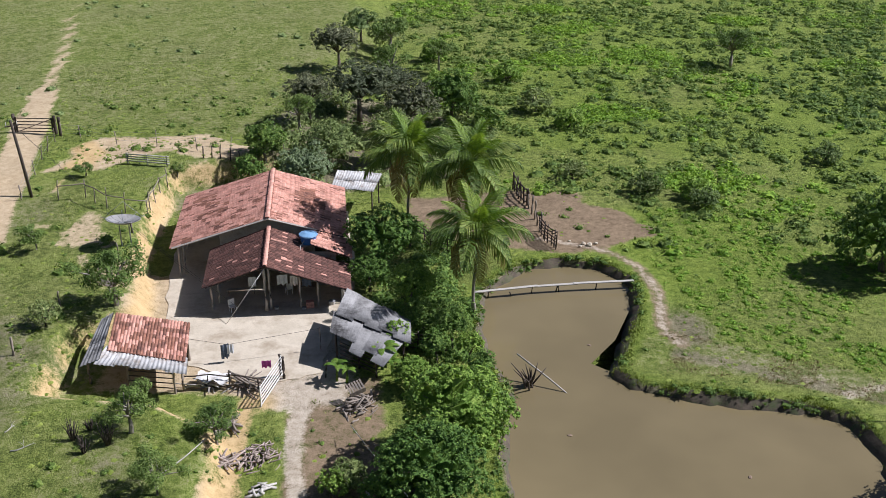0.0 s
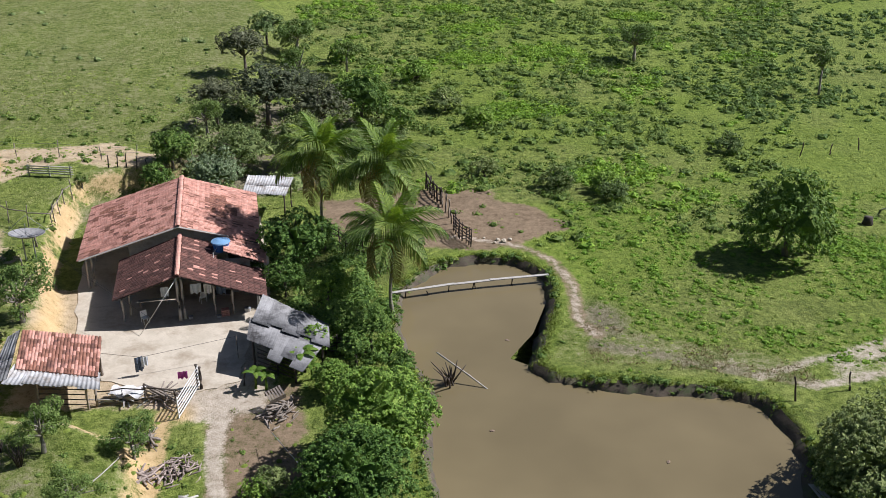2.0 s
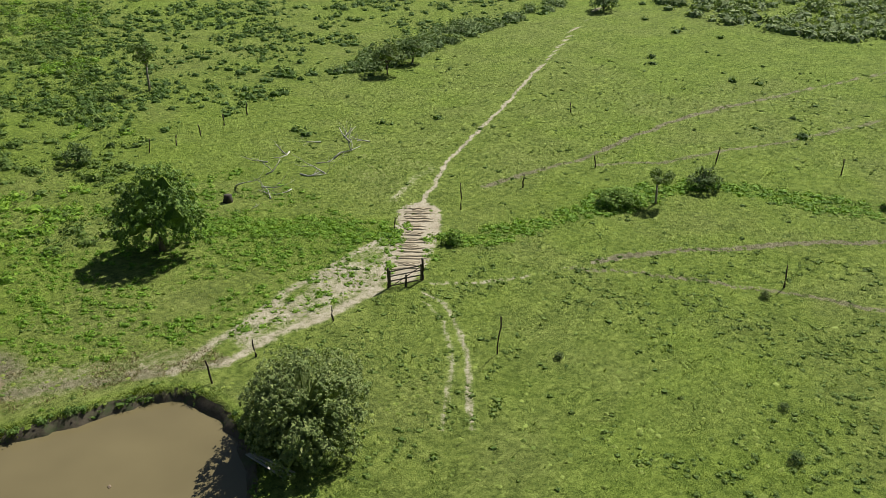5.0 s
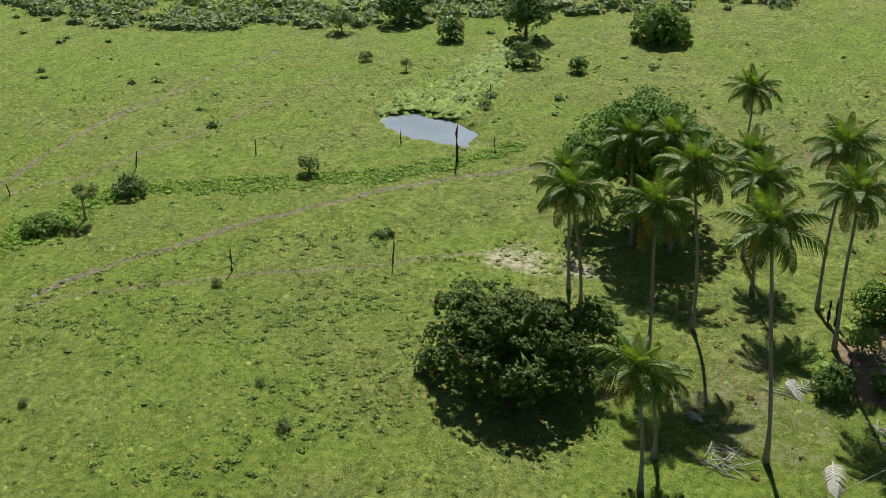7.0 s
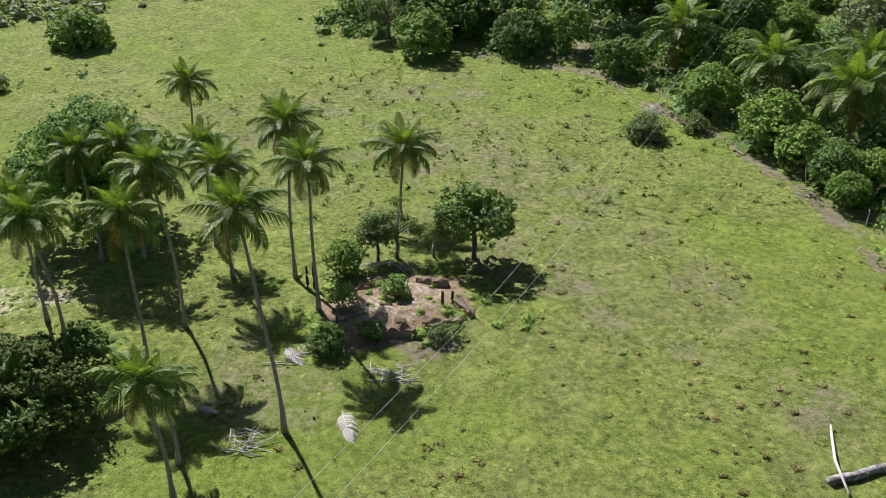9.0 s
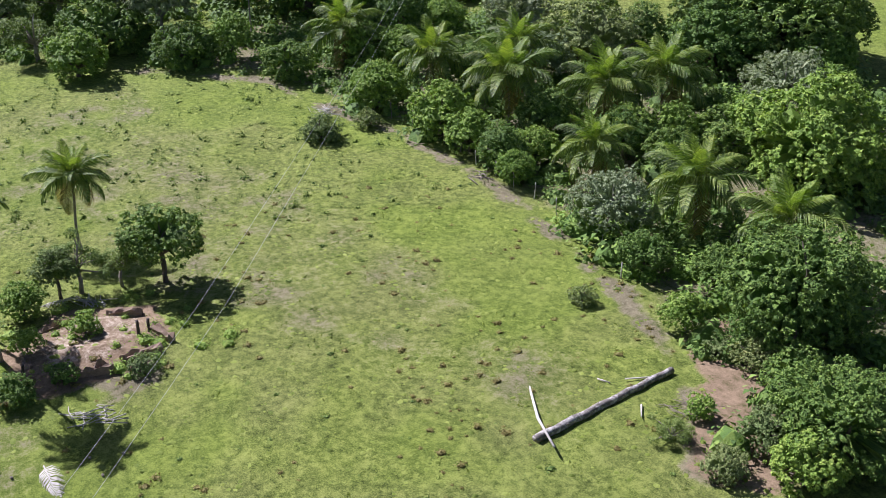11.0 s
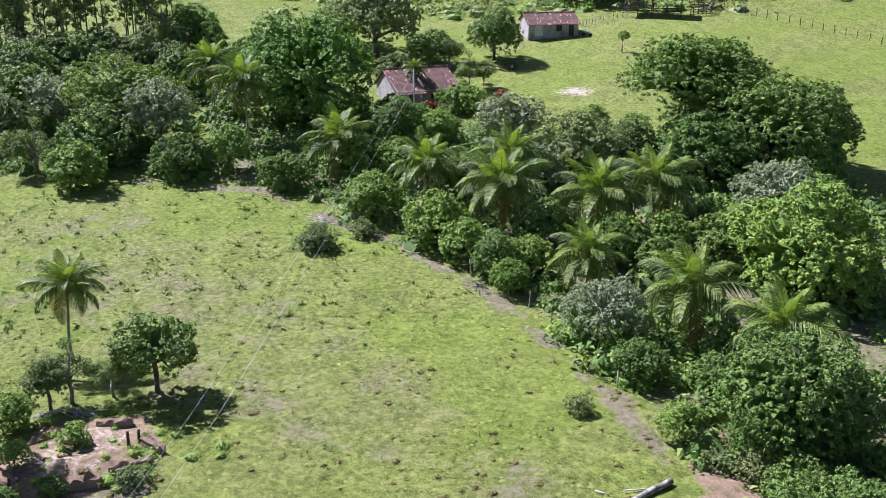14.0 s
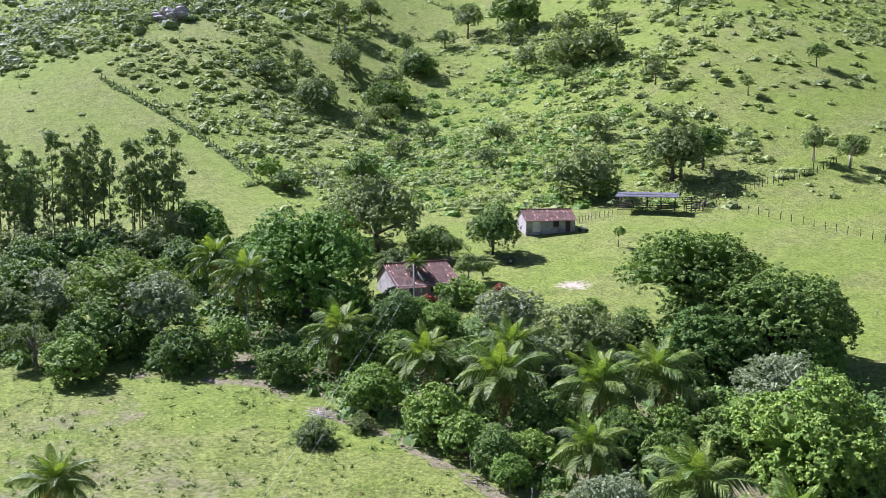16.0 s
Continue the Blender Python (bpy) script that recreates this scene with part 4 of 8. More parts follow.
def post(parent, x, y, z0, z1, radius, material, name="post", seed=0, label=""):
    me = pole(z1 - z0, radius, radius * 0.9, 0.025, material, seed, 7, name)
    return part(name, me, None, parent, label, m=Matrix.Translation((x, y, z0)))


def wall_box(parent, u0, u1, v0, v1, z0, z1, material, name="wall", label=""):
    bm = bmesh.new()
    box(bm, (u1 - u0, v1 - v0, z1 - z0), Matrix.Translation(((u0 + u1) / 2, (v0 + v1) / 2, (z0 + z1) / 2)), 0.012)
    return part(name, bm, material, parent, label)


HOUSE = pose(-12.17, 64.2, 0, 0, 0, 6.3)
house = thing("farmhouse", "low farmhouse with a red clay tile roof and open veranda", "house", HOUSE)
RIDGE, EAVE = 4.25, 2.35
# walls of the main room block, with door and window openings to the veranda
for u0, u1, z0, z1 in ((-3.5, -2.2, 0, 2.6), (-2.2, -1.2, 2.1, 2.6), (-1.2, 0.6, 0, 2.6), (0.6, 1.8, 0, 1.0), (0.6, 1.8, 2.0, 2.6), (1.8, 3.0, 0, 2.6),
                       (3.0, 3.9, 2.1, 2.6), (3.9, 4.7, 0, 2.6)):
    wall_box(house, u0, u1, 0.55, 0.72, z0, z1, PLASTER)
bm = bmesh.new()
for y in (0.55, 0.72):
    for x, z in ((-3.5, 2.603), (4.7, 2.603), (4.7, 2.75), (0.0, 4.02), (-3.5, 3.12)):
        bm.verts.new((x, y, z))
bm.verts.ensure_lookup_table()
bm.faces.new(bm.verts[0:5][::-1])
bm.faces.new(bm.verts[5:10])
for i in range(5):
    bm.faces.new((bm.verts[i], bm.verts[(i + 1) % 5], bm.verts[5 + (i + 1) % 5], bm.verts[5 + i]))
bmesh.ops.recalc_face_normals(bm, faces=bm.faces)
part("gable", bm, PLASTER, house, "bare grey cement gable")
wall_box(house, -3.5, -3.33, 0.723, 9.1, 0, 2.95, PLASTER)
wall_box(house, 4.53, 4.70, 0.723, 9.1, 0, 2.55, WHITEWASH)
wall_box(house, -3.5, 4.70, 9.103, 9.27, 0, 2.6, PLASTER)
for u, z0, tall, wide in ((-1.7, 0.0, 2.1, 0.94), (3.45, 0.0, 2.1, 0.84)):
    leaf = part("door", slab((wide, 0.05, tall - 0.02), 0.006), DARK_WOOD, house, "dark plank door", m=Matrix.Translation((u, 0.66, 0)))
    part("handle", slab((0.03, 0.05, 0.12), 0.004), STEEL, leaf, m=Matrix.Translation((wide * 0.38, -0.05, 1.0)))
part("window_shutter", slab((1.16, 0.05, 0.98), 0.006), DARK_WOOD, house, m=Matrix.Translation((1.2, 0.66, 1.01)))


def main_patch(k, s):
    # mostly darker tiles inside a ragged ellipse, few outside it
    return 0.80 if (k - 0.55) ** 2 / 0.10 + (s - 0.52) ** 2 / 0.07 + 1.3 * (rough_noise(k * 8, s * 6, 1.3, 7) - 0.5) < 0.62 else 0.12


def left_wear(k, s):
    return 0.70 if 0.10 < s < 0.95 and rough_noise(k * 9, s * 7, 1.2, 17) > 0.60 else 0.07


BACK = 9.5
tiled_slope("roof_slope", house, (0, 0, RIDGE), (0, BACK, RIDGE), (-6.75, -0.1, EAVE), (-6.75, BACK, EAVE), left_wear, 1, 0, "red clay tile roof slope, faded in patches", aged=TILE_MID)
tiled_slope("roof_slope", house, (0, 0, RIDGE), (0, BACK, RIDGE), (5.3, 0.0, EAVE + 0.2), (5.3, BACK, EAVE + 0.2), main_patch, 2, 0, "red clay tile roof slope with a dark patch", aged=TILE_MID)
tiled_slope("roof_slope", house, (3.1, -2.5, 3.18), (3.1, -0.02, 3.18), (5.5, -2.9, 2.36), (5.5, -0.02, 2.36), lambda k, s: 0.10, 3, 0, "short red clay tile roof slope by the water tank", aged=TILE_MID)
ridge_caps(house, (0, -0.1, RIDGE + 0.02), (0, BACK, RIDGE + 0.02), CLAY, 4)
# bargeboards along the front edge
for a, b in (((-6.75, -0.12, EAVE - 0.05), (0, -0.06, RIDGE - 0.05)), ((0, -0.06, RIDGE - 0.05), (3.3, -0.06, 3.2))):
    part("bargeboard", tubes("bargeboard", [([a, b], [0.07, 0.07])], PALE_WOOD, 4, False), None, house)
# the porch on the bank side
for i, (u, v) in enumerate(((-6.35, 0.15), (-6.05, 0.5), (-6.4, 4.6), (-6.4, 9.0))):
    post(house, u, v, 0, EAVE + 0.02, 0.09, PALE_WOOD, seed=i)
part("beam", tubes("beam", [([(-6.4, 0.05, EAVE - 0.02), (-6.4, 9.3, EAVE - 0.02)], [0.07, 0.07])], WOOD, 5), None, house)
wall_box(house, -3.9, -3.52, 0.4, 0.9, 0, 1.0, PLASTER, "plinth")

# veranda roof
V_RIDGE, V_FRONT, V_BACK = 3.55, -6.2, -0.02
old_wear = lambda k, s: 0.97 if rough_noise(k * 7, s * 5, 1.0, 27) > 0.34 else 0.90
tiled_slope("veranda_roof_slope", house, (0.05, V_FRONT, V_RIDGE - 0.06), (0.05, V_BACK, V_RIDGE), (-3.95, V_FRONT + 0.35, 2.02), (-3.95, V_BACK, 2.1), old_wear, 5, 150, "dark weathered clay tile veranda roof")
tiled_slope("veranda_roof_slope", house, (0.05, V_FRONT, V_RIDGE - 0.06), (0.05, V_BACK - 2.4, V_RIDGE - 0.02), (5.35, V_FRONT - 0.25, 1.66), (5.35, V_BACK - 2.6, 1.72), old_wear, 6, 150, "dark weathered clay tile veranda roof")
tiled_slope("veranda_roof_slope", house, (0.05, V_BACK - 2.38, V_RIDGE - 0.02), (0.05, V_BACK, V_RIDGE), (2.25, V_BACK - 2.38, 2.76), (2.25, V_BACK, 2.78), old_wear, 7, 0)
ridge_caps(house, (0.05, V_FRONT - 0.05, V_RIDGE - 0.02), (0.05, V_BACK, V_RIDGE + 0.03), CLAY, 8)
for u, v, top, r in ((-3.65, -5.2, 2.05, 0.075), (-3.3, -4.3, 2.2, 0.06), (-0.1, -5.75, 3.35, 0.11), (0.18, -5.55, 3.3, 0.09), (2.15, -5.5, 2.65, 0.08), (3.3, -5.5, 2.3, 0.08), (5.0, -5.2, 1.75, 0.07), (-3.7, -1.0, 2.1, 0.07), (5.0, -2.7, 1.8, 0.07)):
    post(house, u, v, 0, top, r, PALE_WOOD, seed=int(u * 10))
for a, b in (((-3.8, -5.5, 2.0), (0.05, -5.8, 3.38)), ((0.05, -5.8, 3.38), (5.2, -5.6, 1.7)), ((0.05, -5.9, 3.36), (0.05, 0.4, 3.42)), ((-3.7, -5.6, 1.98), (-3.7, 0.3, 2.04)), ((5.0, -6.0, 1.68), (5.0, -2.6, 1.72))):
    part("beam", tubes("beam", [([a, b], [0.06, 0.055])], WOOD, 5), None, house)
wall_box(house, 4.85, 5.02, -5.0, -2.7, 0, 1.62, WHITEWASH, "half_wall")
wall_box(house, 2.32, 4.6, -2.36, -2.2, 0, 2.55, PLASTER, "wall")
# lamp wire fixings are left bare; the stay that runs down from the ridge
part("stay_rope", tubes("stay_rope", [([(0.0, -6.1, 3.35), (-1.3, -6.7, 1.7), (-2.6, -7.3, 0.05)], [0.022, 0.02, 0.02])], WHITE_PAINT, 4), None, house, "pale rope stay")

# water tank on a short stand
tank = thing("water_tank", "round blue plastic water tank with a lid", "tank", HOUSE @ pose(2.75, -1.3, 0))
bm = bmesh.new()
bmesh.ops.create_cone(bm, segments=24, radius1=0.47, radius2=0.60, depth=0.62, cap_ends=True, matrix=Matrix.Translation((0, 0, 3.12)))
part("tank_body", bm, BLUE_PLASTIC, tank, smoothed=False)
bm = bmesh.new()
bmesh.ops.create_cone(bm, segments=24, radius1=0.66, radius2=0.62, depth=0.07, cap_ends=True, matrix=Matrix.Translation((0, 0, 3.465)))
bmesh.ops.create_cone(bm, segments=24, radius1=0.60, radius2=0.25, depth=0.12, cap_ends=True, matrix=Matrix.Translation((0, 0, 3.56)))
part("lid", bm, PALE_BLUE, tank, "pale blue domed lid")
for dx, dy in ((-0.35, -0.35), (0.35, -0.35), (-0.35, 0.35), (0.35, 0.35)):
    part("leg", slab((0.12, 0.12, 2.75), 0.01), PLASTER, tank, m=Matrix.Translation((dx, dy, 0)))
part("stand", slab((1.15, 1.15, 0.07), 0.01), PLASTER, tank, m=Matrix.Translation((0, 0, 2.743)))
part("hose", tubes("hose", [([(-0.25, -0.45, 3.2), (-0.55, -0.7, 2.9), (-0.5, -1.8, 2.55), (-0.25, -3.0, 2.50), (-0.42, -3.9, 2.62)], [0.03] * 5)], PALE_WOOD, 5), None, tank, "pale hose lying over the roof")

# things kept under the veranda
def simple_chair(x, y, turn, material, label):
    chair = thing("chair", label, "chair", HOUSE @ pose(x, y, 0, 0, 0, turn), "veranda chairs")
    part("seat", slab((0.44, 0.42, 0.035), 0.01), material, chair, m=Matrix.Translation((0, 0, 0.42)))
    part("backrest", slab((0.44, 0.035, 0.42), 0.01), material, chair, m=Matrix.Translation((0, 0.2, 0.47)))
    for dx in (-0.19, 0.19):
        for dy in (-0.17, 0.17):
            part("leg", slab((0.035, 0.035, 0.415), 0.004), material, chair, m=Matrix.Translation((dx, dy, 0)))


simple_chair(-2.3, -5.6, 30, WHITE_PAINT, "white plastic chair on the veranda floor")
simple_chair(1.3, -3.4, 200, WHITE_PAINT, "white plastic chair in the veranda shade")
bench = thing("wooden_bench", "long pale wooden bench on the veranda", "bench", HOUSE @ pose(-1.9, -3.2, 0, 0, 0, 4))
part("seat", slab((2.0, 0.32, 0.05), 0.01), PALE_WOOD, bench, m=Matrix.Translation((0, 0, 0.42)))
for dx in (-0.85, 0.85):
    part("leg", slab((0.06, 0.28, 0.42), 0.005), WOOD, bench, m=Matrix.Translation((dx, 0, 0)))
table = thing("kitchen_table", "worn wooden table under the veranda roof", "table", HOUSE @ pose(2.6, -3.6, 0, 0, 0, -5))
part("tabletop", slab((1.3, 0.7, 0.04), 0.008), WOOD, table, m=Matrix.Translation((0, 0, 0.71)))
for dx in (-0.58, 0.58):
    for dy in (-0.29, 0.29):
        part("leg", slab((0.06, 0.06, 0.71), 0.005), WOOD, table, m=Matrix.Translation((dx, dy, 0)))
crate = thing("wooden_crate", "small orange-brown wooden crate by a post", "crate", HOUSE @ pose(2.75, -5.55, 0, 0, 0, 8))
for i in range(4):
    part("slat", slab((0.5, 0.4, 0.11), 0.006), CLAY, crate, m=Matrix.Translation((0, 0, i * 0.125)))
for x, y, s in ((4.2, -5.3, 0.22), (0.55, -5.6, 0.16), (2.35, -5.8, 0.15)):
    pot = thing("cooking_pot", "round aluminium pot on the veranda floor", "pot", HOUSE @ pose(x, y, 0), "pots on the veranda")
    bm = bmesh.new()
    bmesh.ops.create_cone(bm, segments=14, radius1=s * 0.8, radius2=s, depth=s * 1.4, cap_ends=True, matrix=Matrix.Translation((0, 0, s * 0.7)))
    part("body", bm, ZINC, pot)
    bm = bmesh.new()
    bmesh.ops.create_cone(bm, segments=14, radius1=s * 1.08, radius2=s * 0.2, depth=s * 0.3, cap_ends=True, matrix=Matrix.Translation((0, 0, s * 1.56)))
    part("lid", bm, STEEL, pot)


def cloth_mesh(name, wide, tall, material, seed):
    """A hanging cloth with folds, gathered at the line."""
    rng = random.Random(seed)
    verts, faces = [], []
    cols, rws = 9, 6
    for j in range(rws):
        for i in range(cols):
            k, s = i / (cols - 1), j / (rws - 1)
            fold = 0.06 * math.sin(k * 14 + seed) * (0.4 + s) + rng.uniform(-0.01, 0.01)
            verts.append(((k - 0.5) * wide * (1 - 0.15 * s * math.sin(k * 3)), fold, -s * tall * (1 + 0.06 * math.sin(k * 9 + seed))))
    for j in range(rws - 1):
        for i in range(cols - 1):
            a = j * cols + i
            faces.append((a, a + 1, a + cols + 1, a + cols))
    return mesh_of(name, verts, faces, material, True)


DENIM = surface("washed_denim", (0.045, 0.065, 0.10), (0.15, 0.19, 0.25), 0.1, 0.9, fine=0.02)
PALE_CLOTH = surface("pale_cloth", (0.42, 0.46, 0.48), (0.66, 0.68, 0.68), 0.15, 0.9, fine=0.02)
PINK = surface("pink_cloth", (0.42, 0.06, 0.30), (0.62, 0.13, 0.45), 0.15, 0.9, fine=0.02)
for u, v, z, wide, mat_, words in ((1.0, -4.9, 2.2, 0.7, PALE_CLOTH, "pale shirt hung under the veranda roof"), (1.75, -4.9, 2.1, 0.5, WHITE_PAINT, "white towel hung under the veranda roof"),
                                   (2.6, -5.0, 2.05, 0.6, DENIM, "dark trousers hung under the veranda roof"), (-1.0, -4.6, 2.0, 0.5, PALE_CLOTH, "pale cloth over the bench rail")):
    tagged(new("hung_cloth", cloth_mesh("hung_cloth", wide, 0.7, mat_, int(u * 9))), words, "cloth", "washing under the veranda").matrix_basis = HOUSE @ pose(u, v, z, 0, 0, 3)

# the yard
bm = bmesh.new()
outline = [(-19.4, 63.6), (-18.0, 57.2), (-16.6, 54.9), (-15.2, 51.5), (-12.1, 50.5), (-9.3, 49.9), (-7.3, 50.7), (-7.0, 54), (-6.9, 58.2), (-6.0, 62), (-7.6, 75.2), (-20.4, 74.2)]
rng = random.Random(5)
ring = []
for (ax, ay), (bx, by) in zip(outline, outline[1:] + outline[:1]):
    for k in range(6):
        s = k / 6
        ring.append((ax + (bx - ax) * s + rng.uniform(-0.14, 0.14), ay + (by - ay) * s + rng.uniform(-0.14, 0.14)))
top = [bm.verts.new((x, y, 0.05)) for x, y in ring]
low = [bm.verts.new((x, y, -0.25)) for x, y in ring]
bm.faces.new(top)
for i in range(len(ring)):
    k = (i + 1) % len(ring)
    bm.faces.new((low[i], low[k], top[k], top[i]))
bmesh.ops.recalc_face_normals(bm, faces=bm.faces)
tagged(new("pavement", mesh_from_bm("pavement", bm, CONCRETE)), "pale worn concrete yard in front of the house", "pavement", kind="structure")

# ---- sheds, fences and clutter round the yard ----
def sheet_roof(parent, corners, across, rows, material, seed, ripple=0.025, waves=5, jitter=0.10, name="roof_sheet"):
    """Old corrugated sheets over a four-cornered roof (back left, back right, front right, front left), each its own piece."""
    rng = random.Random(seed)
    a, b, c, d = (Vector(p) for p in corners)
    normal = (b - a).cross(d - a).normalized()
    if normal.z < 0:
        normal = -normal
    for j in range(rows):
        for i in range(across):
            k0, k1 = i / across - 0.012, (i + 1) / across + 0.03
            s0, s1 = j / rows - 0.03 + rng.uniform(-jitter, jitter) / rows, (j + 1) / rows + 0.06 + rng.uniform(-jitter, jitter) / rows
            n = waves * 4 + 1
            verts = []
            lift = 0.02 * ((i + j) % 2) + 0.035 * (rows - j) + rng.uniform(0, 0.02)
            skew = rng.uniform(-0.01, 0.01)
            for under in (0, 1):
                for s in (s0, (s0 + s1) / 2, s1):
                    for q in range(n):
                        k = k0 + (k1 - k0) * q / (n - 1) + skew * (s - s0)
                        p = a.lerp(b, k).lerp(d.lerp(c, k), s)
                        verts.append(p + normal * (lift + ripple * math.sin(2 * math.pi * waves * q / (n - 1)) - 0.012 * under + 0.015 * math.sin(q + i + s * 5)))
            faces = []
            for r in range(2):
                for q in range(n - 1):
                    v = r * n + q
                    faces.append((v, v + 1, v + n + 1, v + n))
                    faces.append((v + 3 * n, v + 4 * n, v + 4 * n + 1, v + 3 * n + 1))
            for q in range(n - 1):
                faces.append((2 * n + q, 2 * n + q + 1, 5 * n + q + 1, 5 * n + q))
                faces.append((q, q + 3 * n, q + 3 * n + 1, q + 1))
            part(name, mesh_of(name, verts, faces, material, True), None, parent)


def fence(points, spacing, height, material, label, seed, rails=0, radius=0.055, group="", wires=0, name="fence"):
    """Rough posts along a line, with rails or wires."""
    rng = random.Random(seed)
    f = thing(name, label, "fence", group=group)
    stands = []
    for (ax, ay), (bx, by) in zip(points, points[1:]):
        count = max(1, round(math.hypot(bx - ax, by - ay) / spacing))
        for i in range(count):
            k = i / count
            stands.append((ax + (bx - ax) * k + rng.uniform(-0.1, 0.1), ay + (by - ay) * k + rng.uniform(-0.1, 0.1)))
    stands.append(points[-1])
    shapes = [pole(height * rng.uniform(0.85, 1.15), radius * rng.uniform(0.8, 1.2), None, 0.03, material, seed + i, 6, "post") for i in range(3)]
    tops = []
    for x, y in stands:
        z = float(land(x, y))
        part("post", rng.choice(shapes), None, f, m=Matrix.Translation((x, y, z)) @ pose(0, 0, 0, rng.uniform(-5, 5), rng.uniform(-5, 5), rng.uniform(0, 360)))
        tops.append(Vector((x, y, z)))
    for r in range(rails):
        z = height * (0.92 - 0.72 * r / max(1, rails - 1)) if rails > 1 else height * 0.8
        for a, b in zip(tops, tops[1:]):
            w = rng.uniform(-0.08, 0.08)
            part("rail", tubes("rail", [([a + Vector((0, 0, z + w)), (a + b) / 2 + Vector((0, 0, z + rng.uniform(-0.06, 0.04))), b + Vector((0, 0, z - w))], [radius * 0.75] * 3)], material, 5), None, f)
    for r in range(wires):
        z = height * (0.88 - 0.28 * r)
        run = [t + Vector((0, 0, z)) for t in tops]
        part("wire", tubes("wire", [(run, [0.007] * len(run))], WIRE, 3), None, f)
    return f


def rail_gate(m, wide, tall, bars, material, label, thick=0.05, brace=True):
    g = thing("gate", label, "gate", m)
    for x in (0.0, wide):
        part("stile", slab((thick * 1.6, thick, tall), 0.006), material, g, m=Matrix.Translation((x, 0, 0.06)))
    for i in range(bars):
        part("bar", slab((wide, thick * 0.7, 0.075), 0.006), material, g, m=Matrix.Translation((wide / 2, 0.0, 0.12 + (tall - 0.2) * i / (bars - 1))))
    if brace:
        part("brace", tubes("brace", [([(0.05, -thick * 0.8, 0.12), (wide - 0.05, -thick * 0.8, tall - 0.08)], [0.035, 0.035])], material, 4, False), None, g)
    return g


def heap(name, label, category, m, count, length, radius, area, material, seed, lie=12, name_part="stick", tall=0.35):
    """A loose heap of sticks or logs, each a piece."""
    rng = random.Random(seed)
    h = thing(name, label, category, m)
    shapes = []
    for i in range(5):
        L, r = length * rng.uniform(0.6, 1.25), radius * rng.uniform(0.6, 1.4)
        pts = [(-L / 2, 0, 0), (-L / 6, rng.uniform(-0.06, 0.06) * L, rng.uniform(-0.02, 0.03) * L), (L / 6, rng.uniform(-0.06, 0.06) * L, 0), (L / 2, 0, rng.uniform(0, 0.04) * L)]
        shapes.append(tubes(name_part, [(pts, [r, r * 0.95, r * 0.85, r * 0.7])], material, 6))
    for i in range(count):
        x, y = rng.gauss(0, area[0] / 2.6), rng.gauss(0, area[1] / 2.6)
        z = radius + tall * rng.random() * max(0.0, 1 - math.hypot(x / area[0], y / area[1]))
        part(name_part, rng.choice(shapes), None, h, m=pose(x, y, z, rng.uniform(-8, 8), rng.uniform(-lie, lie), rng.gauss(0, 42)))
    return h


def dead_branch(m, size, seed, material=None, label="bleached fallen branch lying in the grass"):
    rng = random.Random(seed)
    b = thing("fallen_branch", label, "branch", m, "fallen branches")
    runs = []

    def grow(p, way, length, r, depth):
        pts, radii = [p], [r]
        for i in range(3):
            way = (way + Vector((rng.uniform(-0.5, 0.5), rng.uniform(-0.5, 0.5), rng.uniform(-0.22, 0.25)))).normalized()
            q = pts[-1] + way * length / 3
            q.z = max(0.03, q.z)
            pts.append(q)
            radii.append(r * (1 - 0.25 * (i + 1)))
        runs.append((pts, radii))
        if depth:
            for _ in range(2):
                i = rng.randrange(1, 4)
                grow(pts[i].copy(), (way + Vector((rng.uniform(-1, 1), rng.uniform(-1, 1), rng.uniform(0, 0.5)))).normalized(), length * 0.6, radii[i] * 0.8, depth - 1)

    grow(Vector((0, 0, 0.05)), Vector((1, 0, 0.05)), size, size * 0.028 + 0.015, 2)
    for run in runs:
        part("limb", tubes("limb", [run], material or PALE_WOOD, 5), None, b)
    return b


LEAF_BLADE = foliage("banana_leaf", (0.060, 0.135, 0.020), (0.120, 0.215, 0.032), (0.210, 0.300, 0.060), 0.4, 0.4)


def banana_plant(x, y, size, seed):
    rng = random.Random(seed)
    plant = thing("banana_plant", "young banana plant with broad bright leaves", "plant", at_ground(x, y), "banana plants")
    part("stem", tubes("stem", [([(0, 0, -0.1), (0.03, 0.02, size * 0.5), (0.0, 0.05, size)], [0.10, 0.08, 0.05])], LEAF_BLADE, 7), None, plant)
    for i in range(7):
        L, w = size * rng.uniform(0.6, 0.85), size * 0.15
        verts, faces = [], []
        for j in range(7):
            s = j / 6
            a = 1.1 - 1.9 * s
            p = Vector((L * (math.sin(1.1) - math.sin(a)) * 0.62, 0, L * (math.cos(a) - math.cos(1.1)) * 0.75))
            wide = w * math.sin(math.pi * min(1, 0.1 + s * 0.9)) ** 0.6
            verts += [p + Vector((0, -wide, -wide * 0.25)), p, p + Vector((0, wide, -wide * 0.25))]
        for j in range(6):
            for q in range(2):
                v = j * 3 + q
                faces.append((v, v + 1, v + 4, v + 3))
        part("leaf", mesh_of("leaf", verts, faces, LEAF_BLADE, True), None, plant, m=Matrix.Translation((0, 0.03, size * 0.92)) @ pose(0, 0, 0, 0, 0, i * 137 + rng.uniform(-20, 20)))


